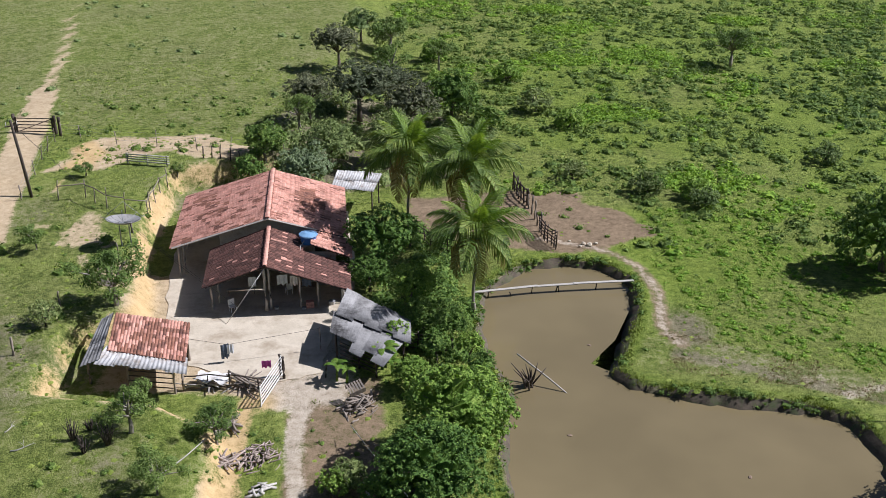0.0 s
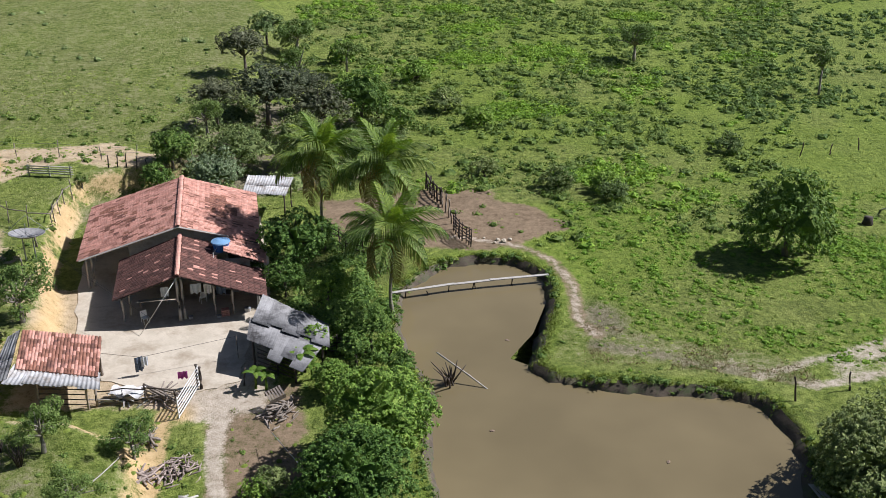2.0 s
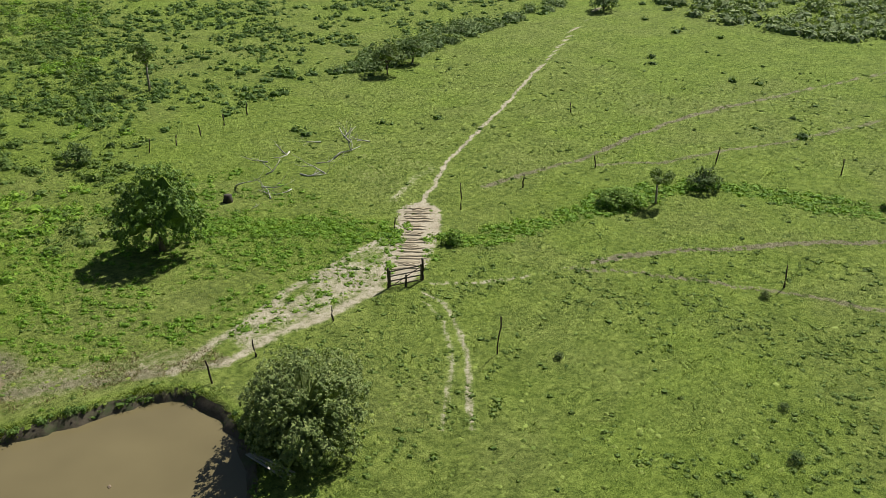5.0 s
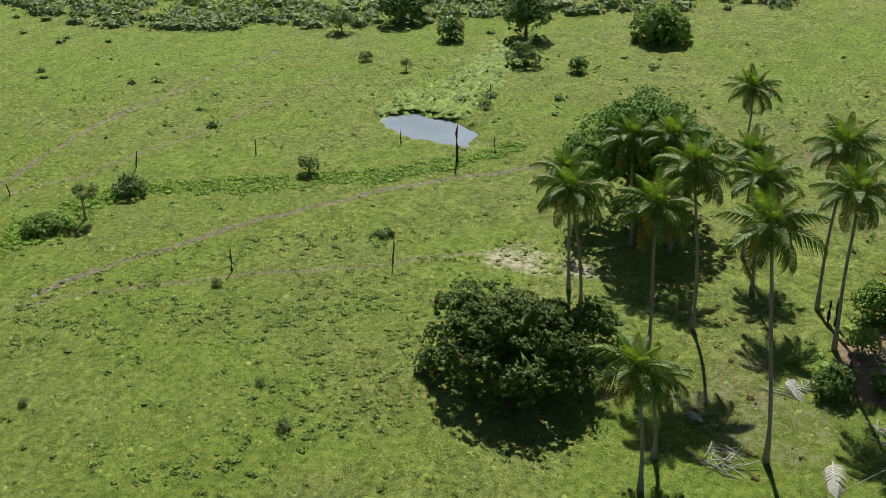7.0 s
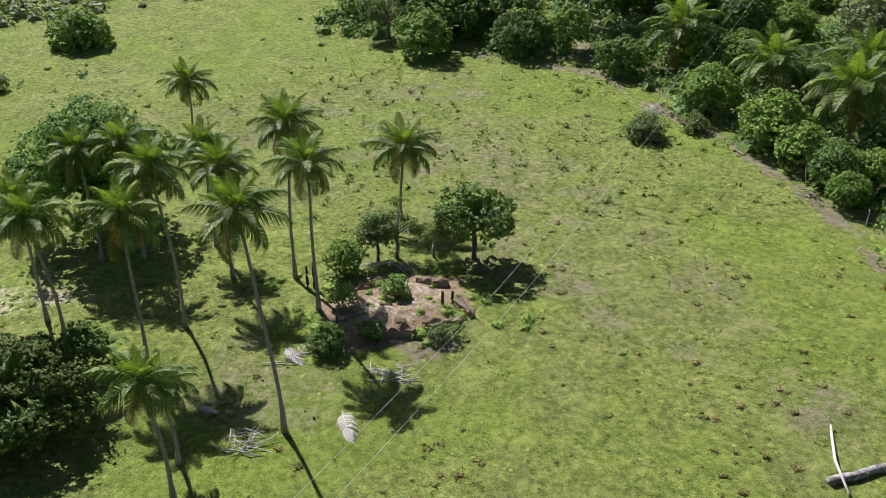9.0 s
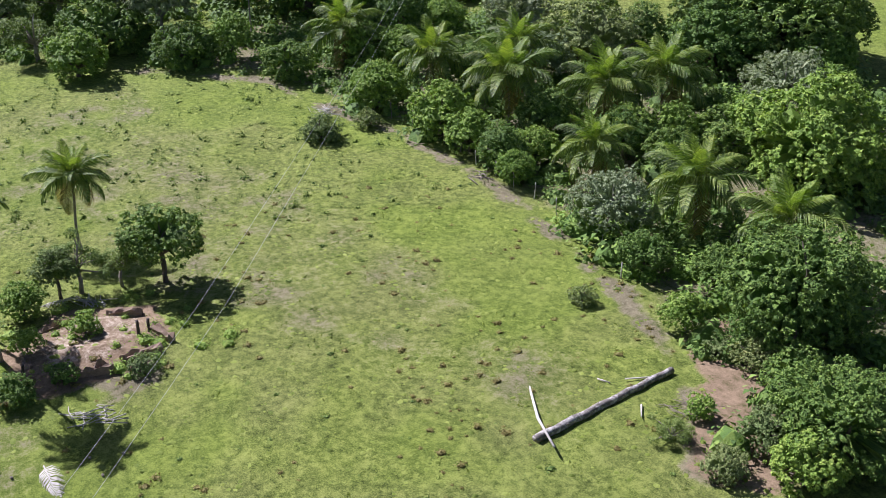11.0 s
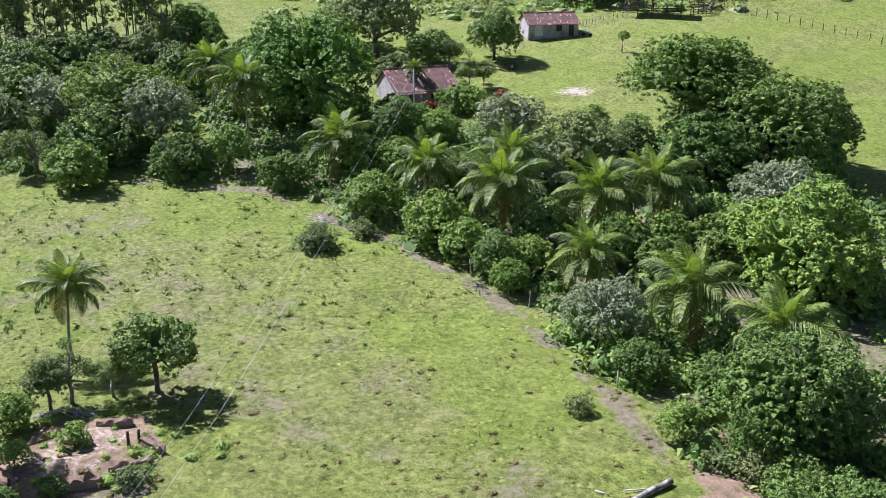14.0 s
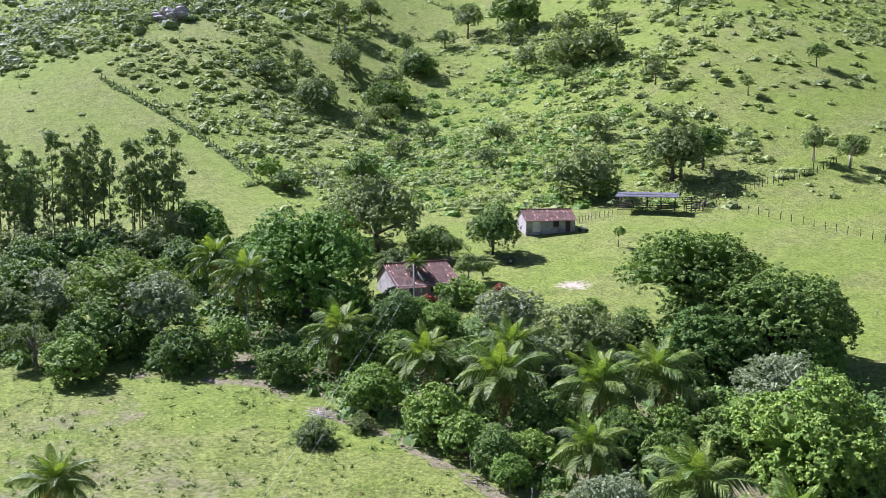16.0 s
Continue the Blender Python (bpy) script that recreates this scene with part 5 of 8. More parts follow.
# tiled shed on the bank side of the yard
shed = thing("tiled_shed", "small open shed with clay tiles and zinc sheets", "shed", group="sheds")
tiled_slope("roof_slope", shed, (-19.9, 53.6, 2.42), (-15.1, 52.45, 2.36), (-19.45, 50.4, 2.0), (-14.65, 49.2, 1.95), lambda k, s: 0.80 if rough_noise(k * 6, s * 5, 1.0, 37) > 0.5 else 0.30, 11, 0, "red clay tile slope with darker tiles", aged=TILE_MID)
sheet_roof(shed, [(-19.55, 50.6, 1.93), (-14.7, 49.3, 1.88), (-14.55, 48.2, 1.72), (-19.75, 49.1, 1.76)], 5, 1, ZINC, 12, jitter=0.15)
sheet_roof(shed, [(-20.9, 53.9, 1.75), (-20.0, 53.7, 2.34), (-19.6, 49.4, 1.9), (-20.7, 49.2, 1.5)], 1, 2, SHEET, 13)
for i, (x, y, z) in enumerate(((-20.5, 49.7, 1.5), (-18.0, 49.0, 1.7), (-15.3, 48.7, 1.7), (-14.9, 49.0, 1.75), (-15.3, 52.2, 2.25), (-19.7, 53.2, 2.3))):
    post(shed, x, y, float(land(x, y)), z + 0.08, 0.08, WOOD, seed=i + 20)
for i in range(4):
    part("rail", tubes("rail", [([(-18.0, 49.0, 0.35 + 0.33 * i), (-15.3, 48.75, 0.3 + 0.33 * i)], [0.04, 0.035])], DARK_WOOD, 5), None, shed)
part("wall", slab((4.6, 0.08, 1.9), 0.01), DARK_WOOD, shed, "dark plank back wall", m=pose(-17.5, 52.75, 0, 0, 0, -13.8))

# grey shed of old sheets beside the veranda
lean_to = thing("sheet_shed", "low shed roofed with old grey corrugated sheets", "shed", group="sheds")
sheet_roof(lean_to, [(-6.15, 57.0, 2.25), (-2.1, 54.3, 1.55), (-2.0, 52.0, 1.5), (-6.55, 54.4, 2.15)], 5, 1, SHEET, 14, 0.004, 8, 0.12)
sheet_roof(lean_to, [(-6.7, 55.0, 2.06), (-2.1, 52.9, 1.46), (-3.3, 49.9, 1.36), (-6.7, 51.9, 1.96)], 5, 1, SHEET, 15, 0.004, 8, 0.16)
for i, (x, y, z) in enumerate(((-6.3, 56.5, 2.1), (-6.4, 52.4, 1.9), (-3.9, 50.4, 1.3), (-2.4, 52.2, 1.35), (-2.4, 54.0, 1.45), (-5.0, 51.4, 1.6))):
    post(lean_to, x, y, 0, z, 0.07, DARK_WOOD, seed=i + 30)
for i in range(5):
    part("rail", tubes("rail", [([(-6.2, 52.2, 0.25 + 0.28 * i), (-4.0, 50.6, 0.2 + 0.26 * i)], [0.04, 0.035])], DARK_WOOD, 5), None, lean_to)
for i, (x, y) in enumerate(((-4.6, 55.2), (-4.1, 54.8), (-3.7, 55.0), (-4.3, 54.4))):
    part("roof_stone", pole(0.12, 0.16, 0.12, 0.03, EARTH, i, 6, "roof_stone"), None, lean_to, m=Matrix.Translation((x, y, 2.02 - 0.17 * (x + 6))))
fence([(-2.2, 53.6), (0.6, 53.0)], 0.7, 1.3, DARK_WOOD, "dark pole fence beside the sheet shed", 41, rails=4)
pipe = thing("pale_pole", "long pale bamboo pole lying on rough ground", "pole", Matrix())
part("stem", tubes("stem", [([(-2.6, 51.2, 0.45), (0.6, 50.0, 0.35), (2.6, 48.9, -0.35)], [0.06, 0.055, 0.05])], PALE_WOOD, 6), None, pipe)

# zinc lean-to behind the house
back = thing("back_shed", "low shed with a pale zinc roof behind the house", "shed", group="sheds")
sheet_roof(back, [(-8.7, 78.0, 2.45), (-5.1, 77.4, 2.4), (-5.6, 74.3, 2.2), (-8.9, 75.0, 2.25)], 4, 2, ZINC, 16)
for i, (x, y) in enumerate(((-8.6, 77.7), (-5.3, 77.1), (-5.7, 74.6), (-8.7, 75.2))):
    post(back, x, y, 0, 2.2, 0.07, DARK_WOOD, seed=i + 50)

# satellite dish of wire mesh on two poles
dish = thing("satellite_dish", "grey mesh satellite dish on two poles", "dish", at_ground(-22.6, 65.2, 20))
bm = bmesh.new()
bmesh.ops.create_uvsphere(bm, u_segments=20, v_segments=12, radius=1.5)
bmesh.ops.delete(bm, geom=[v for v in bm.verts if v.co.z > -1.15], context="VERTS")
bmesh.ops.translate(bm, verts=bm.verts, vec=(0, 0, 1.5))
bmesh.ops.solidify(bm, geom=bm.faces[:], thickness=0.015)
bowl = part("bowl", bm, SHEET, dish, "dark wire mesh bowl", m=pose(0, 0, 1.75, -6, 6, 0) @ Matrix.Diagonal((1.6, 1.6, 1.6, 1)))
for i in range(8):
    a = i * math.pi / 4
    part("rib", tubes("rib", [([(0, 0, 0.02), (0.5 * math.cos(a), 0.5 * math.sin(a), 0.11), (0.93 * math.cos(a), 0.93 * math.sin(a), 0.35)], [0.012] * 3)], STEEL, 4), None, bowl)
part("feed", tubes("feed", [([(0.8, 0, 0.3), (0, 0, 1.0), (-0.8, 0, 0.3)], [0.01] * 3)], STEEL, 4), None, bowl)
for dx in (-0.3, 0.35):
    part("leg", pole(1.9, 0.05, 0.05, 0.0, STEEL, 1, 7, "leg"), None, dish, m=Matrix.Translation((dx, 0, 0)))

# utility pole and the wires over the farm
mast = thing("utility_pole", "dark leaning timber utility pole by the road", "pole", at_ground(-32.5, 73.8))
part("shaft", tubes("shaft", [([(0, 0, -0.3), (-0.35, 0.2, 3.0), (-0.75, 0.4, 6.2)], [0.13, 0.12, 0.10])], DARK_WOOD, 8), None, mast)
part("crossarm", slab((1.0, 0.09, 0.1), 0.01), DARK_WOOD, mast, m=pose(-0.72, 0.4, 5.7, 0, 0, 30))
for dx in (-0.4, 0.4):
    part("insulator", pole(0.14, 0.04, 0.03, 0, WHITE_PAINT, 2, 8, "insulator"), None, mast, m=pose(-0.72 + dx * 0.87, 0.4 + dx * 0.5, 5.95))


def cable(points, sag, radius, label, material=None):
    runs = []
    for a, b in zip(points, points[1:]):
        a, b = Vector(a), Vector(b)
        n = 14
        runs += [a.lerp(b, i / n) - Vector((0, 0, 4 * sag * (i / n) * (1 - i / n))) for i in range(n)]
    runs.append(Vector(points[-1]))
    c = thing("cable", label, "cable", group="cables")
    part("strand", tubes("strand", [(runs, [radius] * len(runs))], material or WIRE, 4), None, c)


cable([(-33.2, 74.2, 7.8), (-15.0, 57.5, 2.2)], 0.35, 0.012, "thin dark wire to the veranda roof", BLACK_RUBBER)
cable([(-33.2, 74.2, 7.8), (-13.4, 57.9, 0.6)], 0.35, 0.010, "thin dark wire over the yard", BLACK_RUBBER)
cable([(-4.9, 44.3, 0.9), (-1.6, 36.5, 2.5)], 0.05, 0.02, "pale cord tied to a tree by the track")

# farm gate and fences on the bank
rail_gate(pose(-39.2, 88.6, float(land(-38, 88.4)), 0, 0, -4), 3.4, 1.45, 5, DARK_WOOD, "dark five-bar wooden farm gate across the road", 0.09)
for x, y in ((-39.4, 88.7), (-35.6, 88.4), (-35.0, 87.9)):
    p = thing("gate_post", "stout dark timber gate post", "post", at_ground(x, y), "gate posts")
    part("post", pole(1.75, 0.16, 0.15, 0.02, DARK_WOOD, int(x), 8, "post"), None, p)
fence([(-34.8, 87.6), (-32.8, 87.0), (-29.2, 85.4), (-25.4, 84.6), (-21.5, 83.6), (-18.4, 82.9), (-14, 84)], 2.9, 1.4, WOOD, "grey post and wire fence along the pasture", 42, wires=3)
fence([(-32.9, 73.0), (-33.8, 78.1), (-34.4, 81.5), (-35.0, 86.4)], 2.4, 1.35, WOOD, "post and wire fence beside the dirt road", 43, wires=3)
fence([(-30.2, 73.3), (-28.3, 73.8), (-25.9, 71.9), (-24.2, 70.9), (-22.9, 71.5), (-22.9, 74.1), (-22.6, 77.0)], 1.5, 1.5, WOOD, "uneven grey pole fence on the bank", 44, rails=1)
fence([(-20.6, 81.9), (-17.6, 82.2)], 0.8, 1.25, DARK_WOOD, "short pole fence behind the house", 45)
fence([(-24.9, 50.1), (-24.2, 56), (-22.4, 62.5), (-22.8, 67.4)], 4.0, 1.3, WOOD, "sparse posts on the grassy bank", 46, radius=0.08)
rack = thing("pole_rack", "low pole rack of grey branches on the bank", "rack", at_ground(-25.0, 80.2, -12))
for x in (-1.8, 0, 1.8):
    part("post", pole(0.95, 0.06, 0.05, 0.02, PALE_WOOD, int(x * 5), 6, "post"), None, rack, m=Matrix.Translation((x, 0, 0)))
for i in range(4):
    part("rail", tubes("rail", [([(-2.0, 0.05, 0.2 + 0.2 * i), (0, -0.04, 0.24 + 0.2 * i), (2.0, 0.03, 0.2 + 0.21 * i)], [0.05] * 3)], PALE_WOOD, 5), None, rack)

# corral on the red earth
fence([(6.0, 80.1), (6.4, 78.2), (7.0, 76.0)], 0.55, 1.5, DARK_WOOD, "dark close-set corral posts", 47, rails=3, radius=0.09)
fence([(7.0, 76.0), (7.2, 73.6), (7.5, 71.2)], 1.0, 1.4, WOOD, "line of grey corral stakes on red earth", 48, radius=0.07)
fence([(7.5, 70.9), (7.8, 69.4), (8.4, 67.8)], 0.45, 1.5, DARK_WOOD, "dark pole corral panel above the pond", 49, rails=5, radius=0.06)
fence([(-2.6, 71), (-0.8, 68.2), (1.4, 67.0)], 1.3, 1.2, DARK_WOOD, "low dark rail fence under the palms", 50, rails=3)
for i, (x, y, s) in enumerate(((10.6, 68.9, 0.22), (11.0, 68.5, 0.28), (10.3, 68.4, 0.18), (11.5, 68.8, 0.2), (9.6, 69.5, 0.14), (6.6, 70.3, 0.12))):
    st = thing("stone", "pale rounded stone on red earth", "stone", at_ground(x, y, i * 50), "stones by the corral")
    bm = bmesh.new()
    bmesh.ops.create_icosphere(bm, subdivisions=2, radius=s)
    for v in bm.verts:
        v.co *= 0.75 + 0.5 * noise.noise(v.co * 4 + Vector((i, 0, 0)))
        v.co.z *= 0.7
    part("body", bm, CONCRETE, st, m=Matrix.Translation((0, 0, s * 0.35)))

# plank walkway over the pond's end
walkway = thing("plank_walkway", "narrow pale plank walkway on stakes over the pond", "walkway")
ends = [(2.3, 61.0, 0.12), (6.4, 61.9, 0.06), (9.2, 62.3, 0.04), (13.2, 62.7, 0.10)]
for i, (a, b) in enumerate(zip(ends, ends[1:])):
    a, b = Vector(a), Vector(b)
    turn = math.degrees(math.atan2(b.y - a.y, b.x - a.x))
    part("plank", slab(((b - a).length + 0.25, 0.26, 0.06), 0.008), PALE_WOOD, walkway, m=Matrix.Translation((a + b) / 2 + Vector((0, 0, 0.012 * i))) @ pose(0, 0, 0, 0, 0, turn))
for i, (x, y, lean) in enumerate(((3.0, 61.1, 4), (5.2, 61.6, -22), (6.0, 61.8, 6), (7.6, 62.0, 12), (8.2, 62.15, -8), (10.6, 62.4, 3))):
    part("stake", pole(1.75, 0.055, 0.05, 0.01, DARK_WOOD, i, 6, "stake"), None, walkway, m=pose(x, y, -1.7, 0, lean, 20))

# snag of branches standing in the pond
snag = thing("driftwood_snag", "dark snag of dead branches standing in the pond", "driftwood", pose(5.1, 50.0, WATER))
rng = random.Random(8)
for i in range(15):
    a, lean = rng.uniform(0, 6.28), rng.uniform(0.15, 1.0)
    L = rng.uniform(0.9, 2.1)
    tip = Vector((math.cos(a) * lean, math.sin(a) * lean, 1)).normalized() * L
    part("branch", tubes("branch", [([(rng.uniform(-0.3, 0.3), rng.uniform(-0.3, 0.3), -0.5), tip * 0.5 + Vector((0.05, 0.08, 0)), tip], [0.07, 0.05, 0.02])], DARK_WOOD, 5), None, snag)
boom = thing("pale_pole", "long pale pole leaning into the pond", "pole")
part("stem", tubes("stem", [([(4.4, 51.4, 1.0), (6.2, 50.1, 0.1), (7.9, 48.9, -0.85)], [0.05, 0.05, 0.04])], PALE_WOOD, 6), None, boom)
for i, (x, y) in enumerate(((6.9, 45.2), (15.7, 41.6), (9.2, 54.8))):
    fl = thing("floating_leaf_clump", "small dark clump of leaves floating on the pond", "leaves", pose(x, y, WATER + 0.01, 0, 0, i * 70), "floating clumps")
    bm = bmesh.new()
    bmesh.ops.create_icosphere(bm, subdivisions=1, radius=0.13, matrix=Matrix.Diagonal((1.3, 0.8, 0.35, 1)))
    part("clump", bm, EARTH, fl)

# white gate and the barrier of poles at the yard's edge
rail_gate(pose(-10.15, 47.2, 0.05, 0, 0, 78), 3.3, 1.35, 6, WHITE_PAINT, "white painted wooden gate standing open", 0.05, False)
for x, y in ((-9.55, 50.5), (-9.3, 50.2)):
    p = thing("gate_post", "dark timber gate post at the yard", "post", pose(x, y, 0), "gate posts")
    part("post", pole(1.5, 0.10, 0.09, 0.02, DARK_WOOD, int(y * 3), 7, "post"), None, p)
heap("pole_stack", "stack of grey poles leaning at the yard's edge", "poles", pose(-11.3, 49.3, 0.1, 0, 0, -62), 16, 2.4, 0.05, (0.6, 0.35), WOOD, 61, 24, "pole", 0.7)
heap("scrap_heap", "heap of scrap boards, sheets and sticks", "scrap", pose(-13.4, 49.3, 0.05, 0, 0, 5), 16, 1.6, 0.05, (1.5, 0.4), PALE_WOOD, 62, 10, "board", 0.5)
fence([(-15.0, 49.2), (-12.2, 49.1), (-10.6, 48.9)], 1.2, 1.0, DARK_WOOD, "rough low stick fence at the yard's edge", 63, rails=2)
sheet = thing("tarpaulin", "crumpled white tarpaulin thrown over scrap", "tarpaulin", pose(-13.3, 49.5, 0.72, 0, 0, -8))
verts = [((i / 10 - 0.5) * 1.9, (j / 7 - 0.5) * 1.0, 0.16 * math.sin(i * 1.3 + j) * math.cos(j * 1.7) - 0.3 * abs(j / 7 - 0.5)) for j in range(8) for i in range(11)]
faces = [(j * 11 + i, j * 11 + i + 1, j * 11 + i + 12, j * 11 + i + 11) for j in range(7) for i in range(10)]
part("cloth", mesh_of("cloth", verts, faces, WHITE_PAINT, True), None, sheet)
line = thing("washing_line", "washing line with clothes over the yard", "washing line")
part("cord", tubes("cord", [([(-15.3, 52.3, 1.5), (-12.9, 52.0, 1.28), (-7.5, 53.4, 1.6)], [0.012] * 3)], BLACK_RUBBER, 4), None, line)
for x, y, z in ((-15.3, 52.3, 1.6), (-7.5, 53.4, 1.7)):
    part("prop", pole(z, 0.04, 0.03, 0.01, WOOD, 3, 6, "prop"), None, line, m=Matrix.Translation((x, y, 0)))
for x, z, w, t, mat_, words in ((-13.05, 1.30, 0.5, 0.95, DENIM, "blue denim trousers on the line"), (-12.72, 1.28, 0.42, 0.6, PALE_CLOTH, "pale shirt on the line")):
    tagged(new("hung_cloth", cloth_mesh("hung_cloth", w, t, mat_, int(-x * 3))), words, "cloth", "washing on the line").matrix_basis = pose(x, 52.0, z, 0, 0, 30)
tagged(new("hung_cloth", cloth_mesh("hung_cloth", 0.55, 0.5, PINK, 5)), "pink cloth hung on the gate post", "cloth").matrix_basis = pose(-10.3, 50.3, 1.2, 8, 0, 10)

# firewood, planks and rubbish along the track
heap("firewood_pile", "pile of split grey firewood beside the track", "firewood", at_ground(-9.6, 42.6, 75), 95, 0.75, 0.036, (1.5, 1.2), SPLIT_WOOD, 64, 14, "log", 0.45)
heap("log_stack", "row of bleached logs on the orange bank", "logs", at_ground(-11.2, 42.0, 100), 22, 1.2, 0.06, (0.8, 0.9), SPLIT_WOOD, 65, 5, "log", 0.3)
heap("board_stack", "stack of old boards leaning by the bank", "boards", at_ground(-11.4, 45.2, 105), 10, 1.5, 0.06, (0.6, 0.3), WOOD, 66, 6, "board", 0.5)
heap("rubbish_heap", "heap of broken boards, crates and logs", "scrap", at_ground(-4.7, 47.2, 40), 52, 0.95, 0.055, (1.5, 1.1), WOOD, 67, 22, "board", 0.7)
heap("rubbish_heap", "small heap of pale boards by the bank", "scrap", at_ground(-9.0, 39.9, 10), 9, 0.9, 0.07, (0.7, 0.5), PALE_WOOD, 68, 10, "board", 0.25)
heap("rubbish_heap", "small heap of scrap under the trees", "scrap", at_ground(-3.8, 40.2, 70), 9, 0.7, 0.08, (0.8, 0.6), ZINC, 69, 12, "scrap_piece", 0.25)
crate = thing("wooden_crate", "weathered slatted crate on the rubbish heap", "crate", pose(-4.9, 47.9, 0.75, 14, -12, 25))
for i in range(6):
    part("slat", slab((0.10, 0.75, 0.03), 0.004), WOOD, crate, m=Matrix.Translation((-0.4 + 0.16 * i, 0, 0.3)))
for dy in (-0.36, 0.36):
    part("side", slab((0.95, 0.03, 0.3), 0.004), WOOD, crate, m=Matrix.Translation((0, dy, 0)))
stick = thing("leaning_post", "short leaning post in the bare track", "post", pose(-6.9, 50.4, 0, 0, 6, 0))
part("post", pole(1.2, 0.06, 0.05, 0.01, DARK_WOOD, 4, 6, "post"), None, stick)
for i, (x, y, s) in enumerate(((-3.6, 51.3, 1.7), (-4.3, 52.0, 1.4), (-6.2, 50.0, 1.3), (-5.6, 49.8, 1.1), (-3.0, 50.6, 1.2))):
    banana_plant(x, y, s * 0.8, i)
for i, (x, y, a, s) in enumerate(((-21.4, 40.8, 20, 1.0), (-22.3, 42.4, 60, 0.8))):
    dead_branch(at_ground(x, y, a), s, 70 + i)


# dead shrubs and a pale pole among the young trees on the bank
for i, (x, y, h) in enumerate(((-18.6, 41.7, 1.3), (-17.7, 40.6, 1.1), (-16.7, 41.3, 1.5), (-18.0, 42.6, 0.9))):
    shrub = thing("dead_shrub", "dark leafless dead shrub on the grassy bank", "shrub", at_ground(x, y, i * 70, -0.03), "dead shrubs")
    rng = random.Random(i + 610)
    stems = []
    for k in range(16):
        a, lean = rng.uniform(0, 6.28), rng.uniform(0.05, 0.40)
        top = Vector((math.cos(a) * lean * h, math.sin(a) * lean * h, h * rng.uniform(0.55, 1.0)))
        bow = top * 0.5 + Vector((rng.uniform(-0.12, 0.12), rng.uniform(-0.12, 0.12), 0.1))
        stems.append(([(top.x * 0.12, top.y * 0.12, -0.05), tuple(bow), tuple(top)], [0.035, 0.024, 0.010]))
    part("stems", tubes("stems", stems, DARK_WOOD, 5), None, shrub)
stick = thing("pale_pole", "thin pale pole lying on the grassy bank", "pole")
part("stem", tubes("stem", [([(x, y, float(land(x, y)) + 0.07) for x, y in ((-13.6, 39.3), (-13.2, 40.0), (-12.8, 40.8), (-12.2, 42.6))], [0.035, 0.035, 0.032, 0.03])], PALE_WOOD, 5), None, stick)
# ---- pasture: gate, posts, fallen wood, the pool ----
rail_gate(pose(39.8, 48.1, 0.0, 0, 0, -18), 2.4, 1.3, 4, DARK_WOOD, "dark open wooden pasture gate on the cattle path", 0.08)
for x, y, h in ((39.7, 48.15, 1.5), (42.2, 47.35, 1.7), (40.7, 47.4, 0.9)):
    p = thing("gate_post", "dark timber post of the pasture gate", "post", at_ground(x, y), "gate posts")
    part("post", pole(h, 0.09, 0.08, 0.02, DARK_WOOD, int(h * 10), 7, "post"), None, p)
LONE_POSTS = [(24.2, 45.7, 1.5), (27.8, 46.6, 1.3), (33.9, 46.9, 1.2), (46.7, 55.7, 0.9), (53.2, 54.9, 2.3), (68.9, 53.6, 1.1), (77.5, 46.5, 1.6), (59.8, 29.4, 1.7), (63.5, 18.4, 1.8),
              (38.9, 36.8, 2.6), (60.4, 54.7, 1.2), (83.1, 37.2, 1.5), (80.2, 66.1, 1.2), (41.2, 84.9, 1.4), (44.1, 85.0, 1.1), (54.8, 89.1, 1.3), (47.5, 86.2, 1.2), (51, 87.6, 1.2), (88.2, 15.4, 1.6), (89.2, 24.8, 1.5), (106.4, 19.2, 1.4)]
for i, (x, y, h) in enumerate(LONE_POSTS):
    p = thing("fence_post", "weathered dark wooden post in the pasture", "post", at_ground(x, y, i * 40), "pasture posts")
    part("post", pole(h, 0.07 if h < 2.2 else 0.05, 0.05, 0.05, DARK_WOOD, i, 6, "post"), None, p, m=pose(0, 0, 0, (i * 37) % 17 - 8, (i * 53) % 13 - 6, 0))
snag2 = thing("dead_tree", "black broken dead tree by the pool", "tree", at_ground(85.3, 18.4))
part("trunk", tubes("trunk", [([(0, 0, -0.2), (0.1, 0.05, 1.3), (0.02, 0.1, 2.8), (0.15, 0.0, 3.6)], [0.16, 0.13, 0.12, 0.04])], DARK_WOOD, 8), None, snag2)
part("stub", tubes("stub", [([(0.05, 0.05, 2.4), (0.4, 0.2, 3.0)], [0.09, 0.04])], DARK_WOOD, 6), None, snag2)
BRANCHES = [(40.6, 66.6, 0.8), (43.0, 67.4, 2.4), (48.0, 75.2, 2.2), (51.1, 76.2, 2.6), (48.2, 70.4, 2.6), (51.1, 71.9, 2.0), (53.0, 71.8, 3.6), (57.0, 74.4, 2.8), (58.6, 73.4, 2.2), (42.5, 71.9, 2.6), (44.0, 70.2, 2.2), (46, 72.5, 2.0), (50, 69.2, 2.4), (55, 76.5, 2.0), (45.5, 67.9, 1.8)]
for i, (x, y, s) in enumerate(BRANCHES):
    dead_branch(at_ground(x, y, i * 67), s, 80 + i)
stump = thing("tree_stump", "black burnt tree stump in the pasture", "stump", at_ground(40.1, 69.4))
part("stump", tubes("stump", [([(0, 0, -0.1), (0.02, 0, 0.3), (0.03, 0.02, 0.62)], [0.48, 0.38, 0.34])], DARK_WOOD, 9), None, stump)
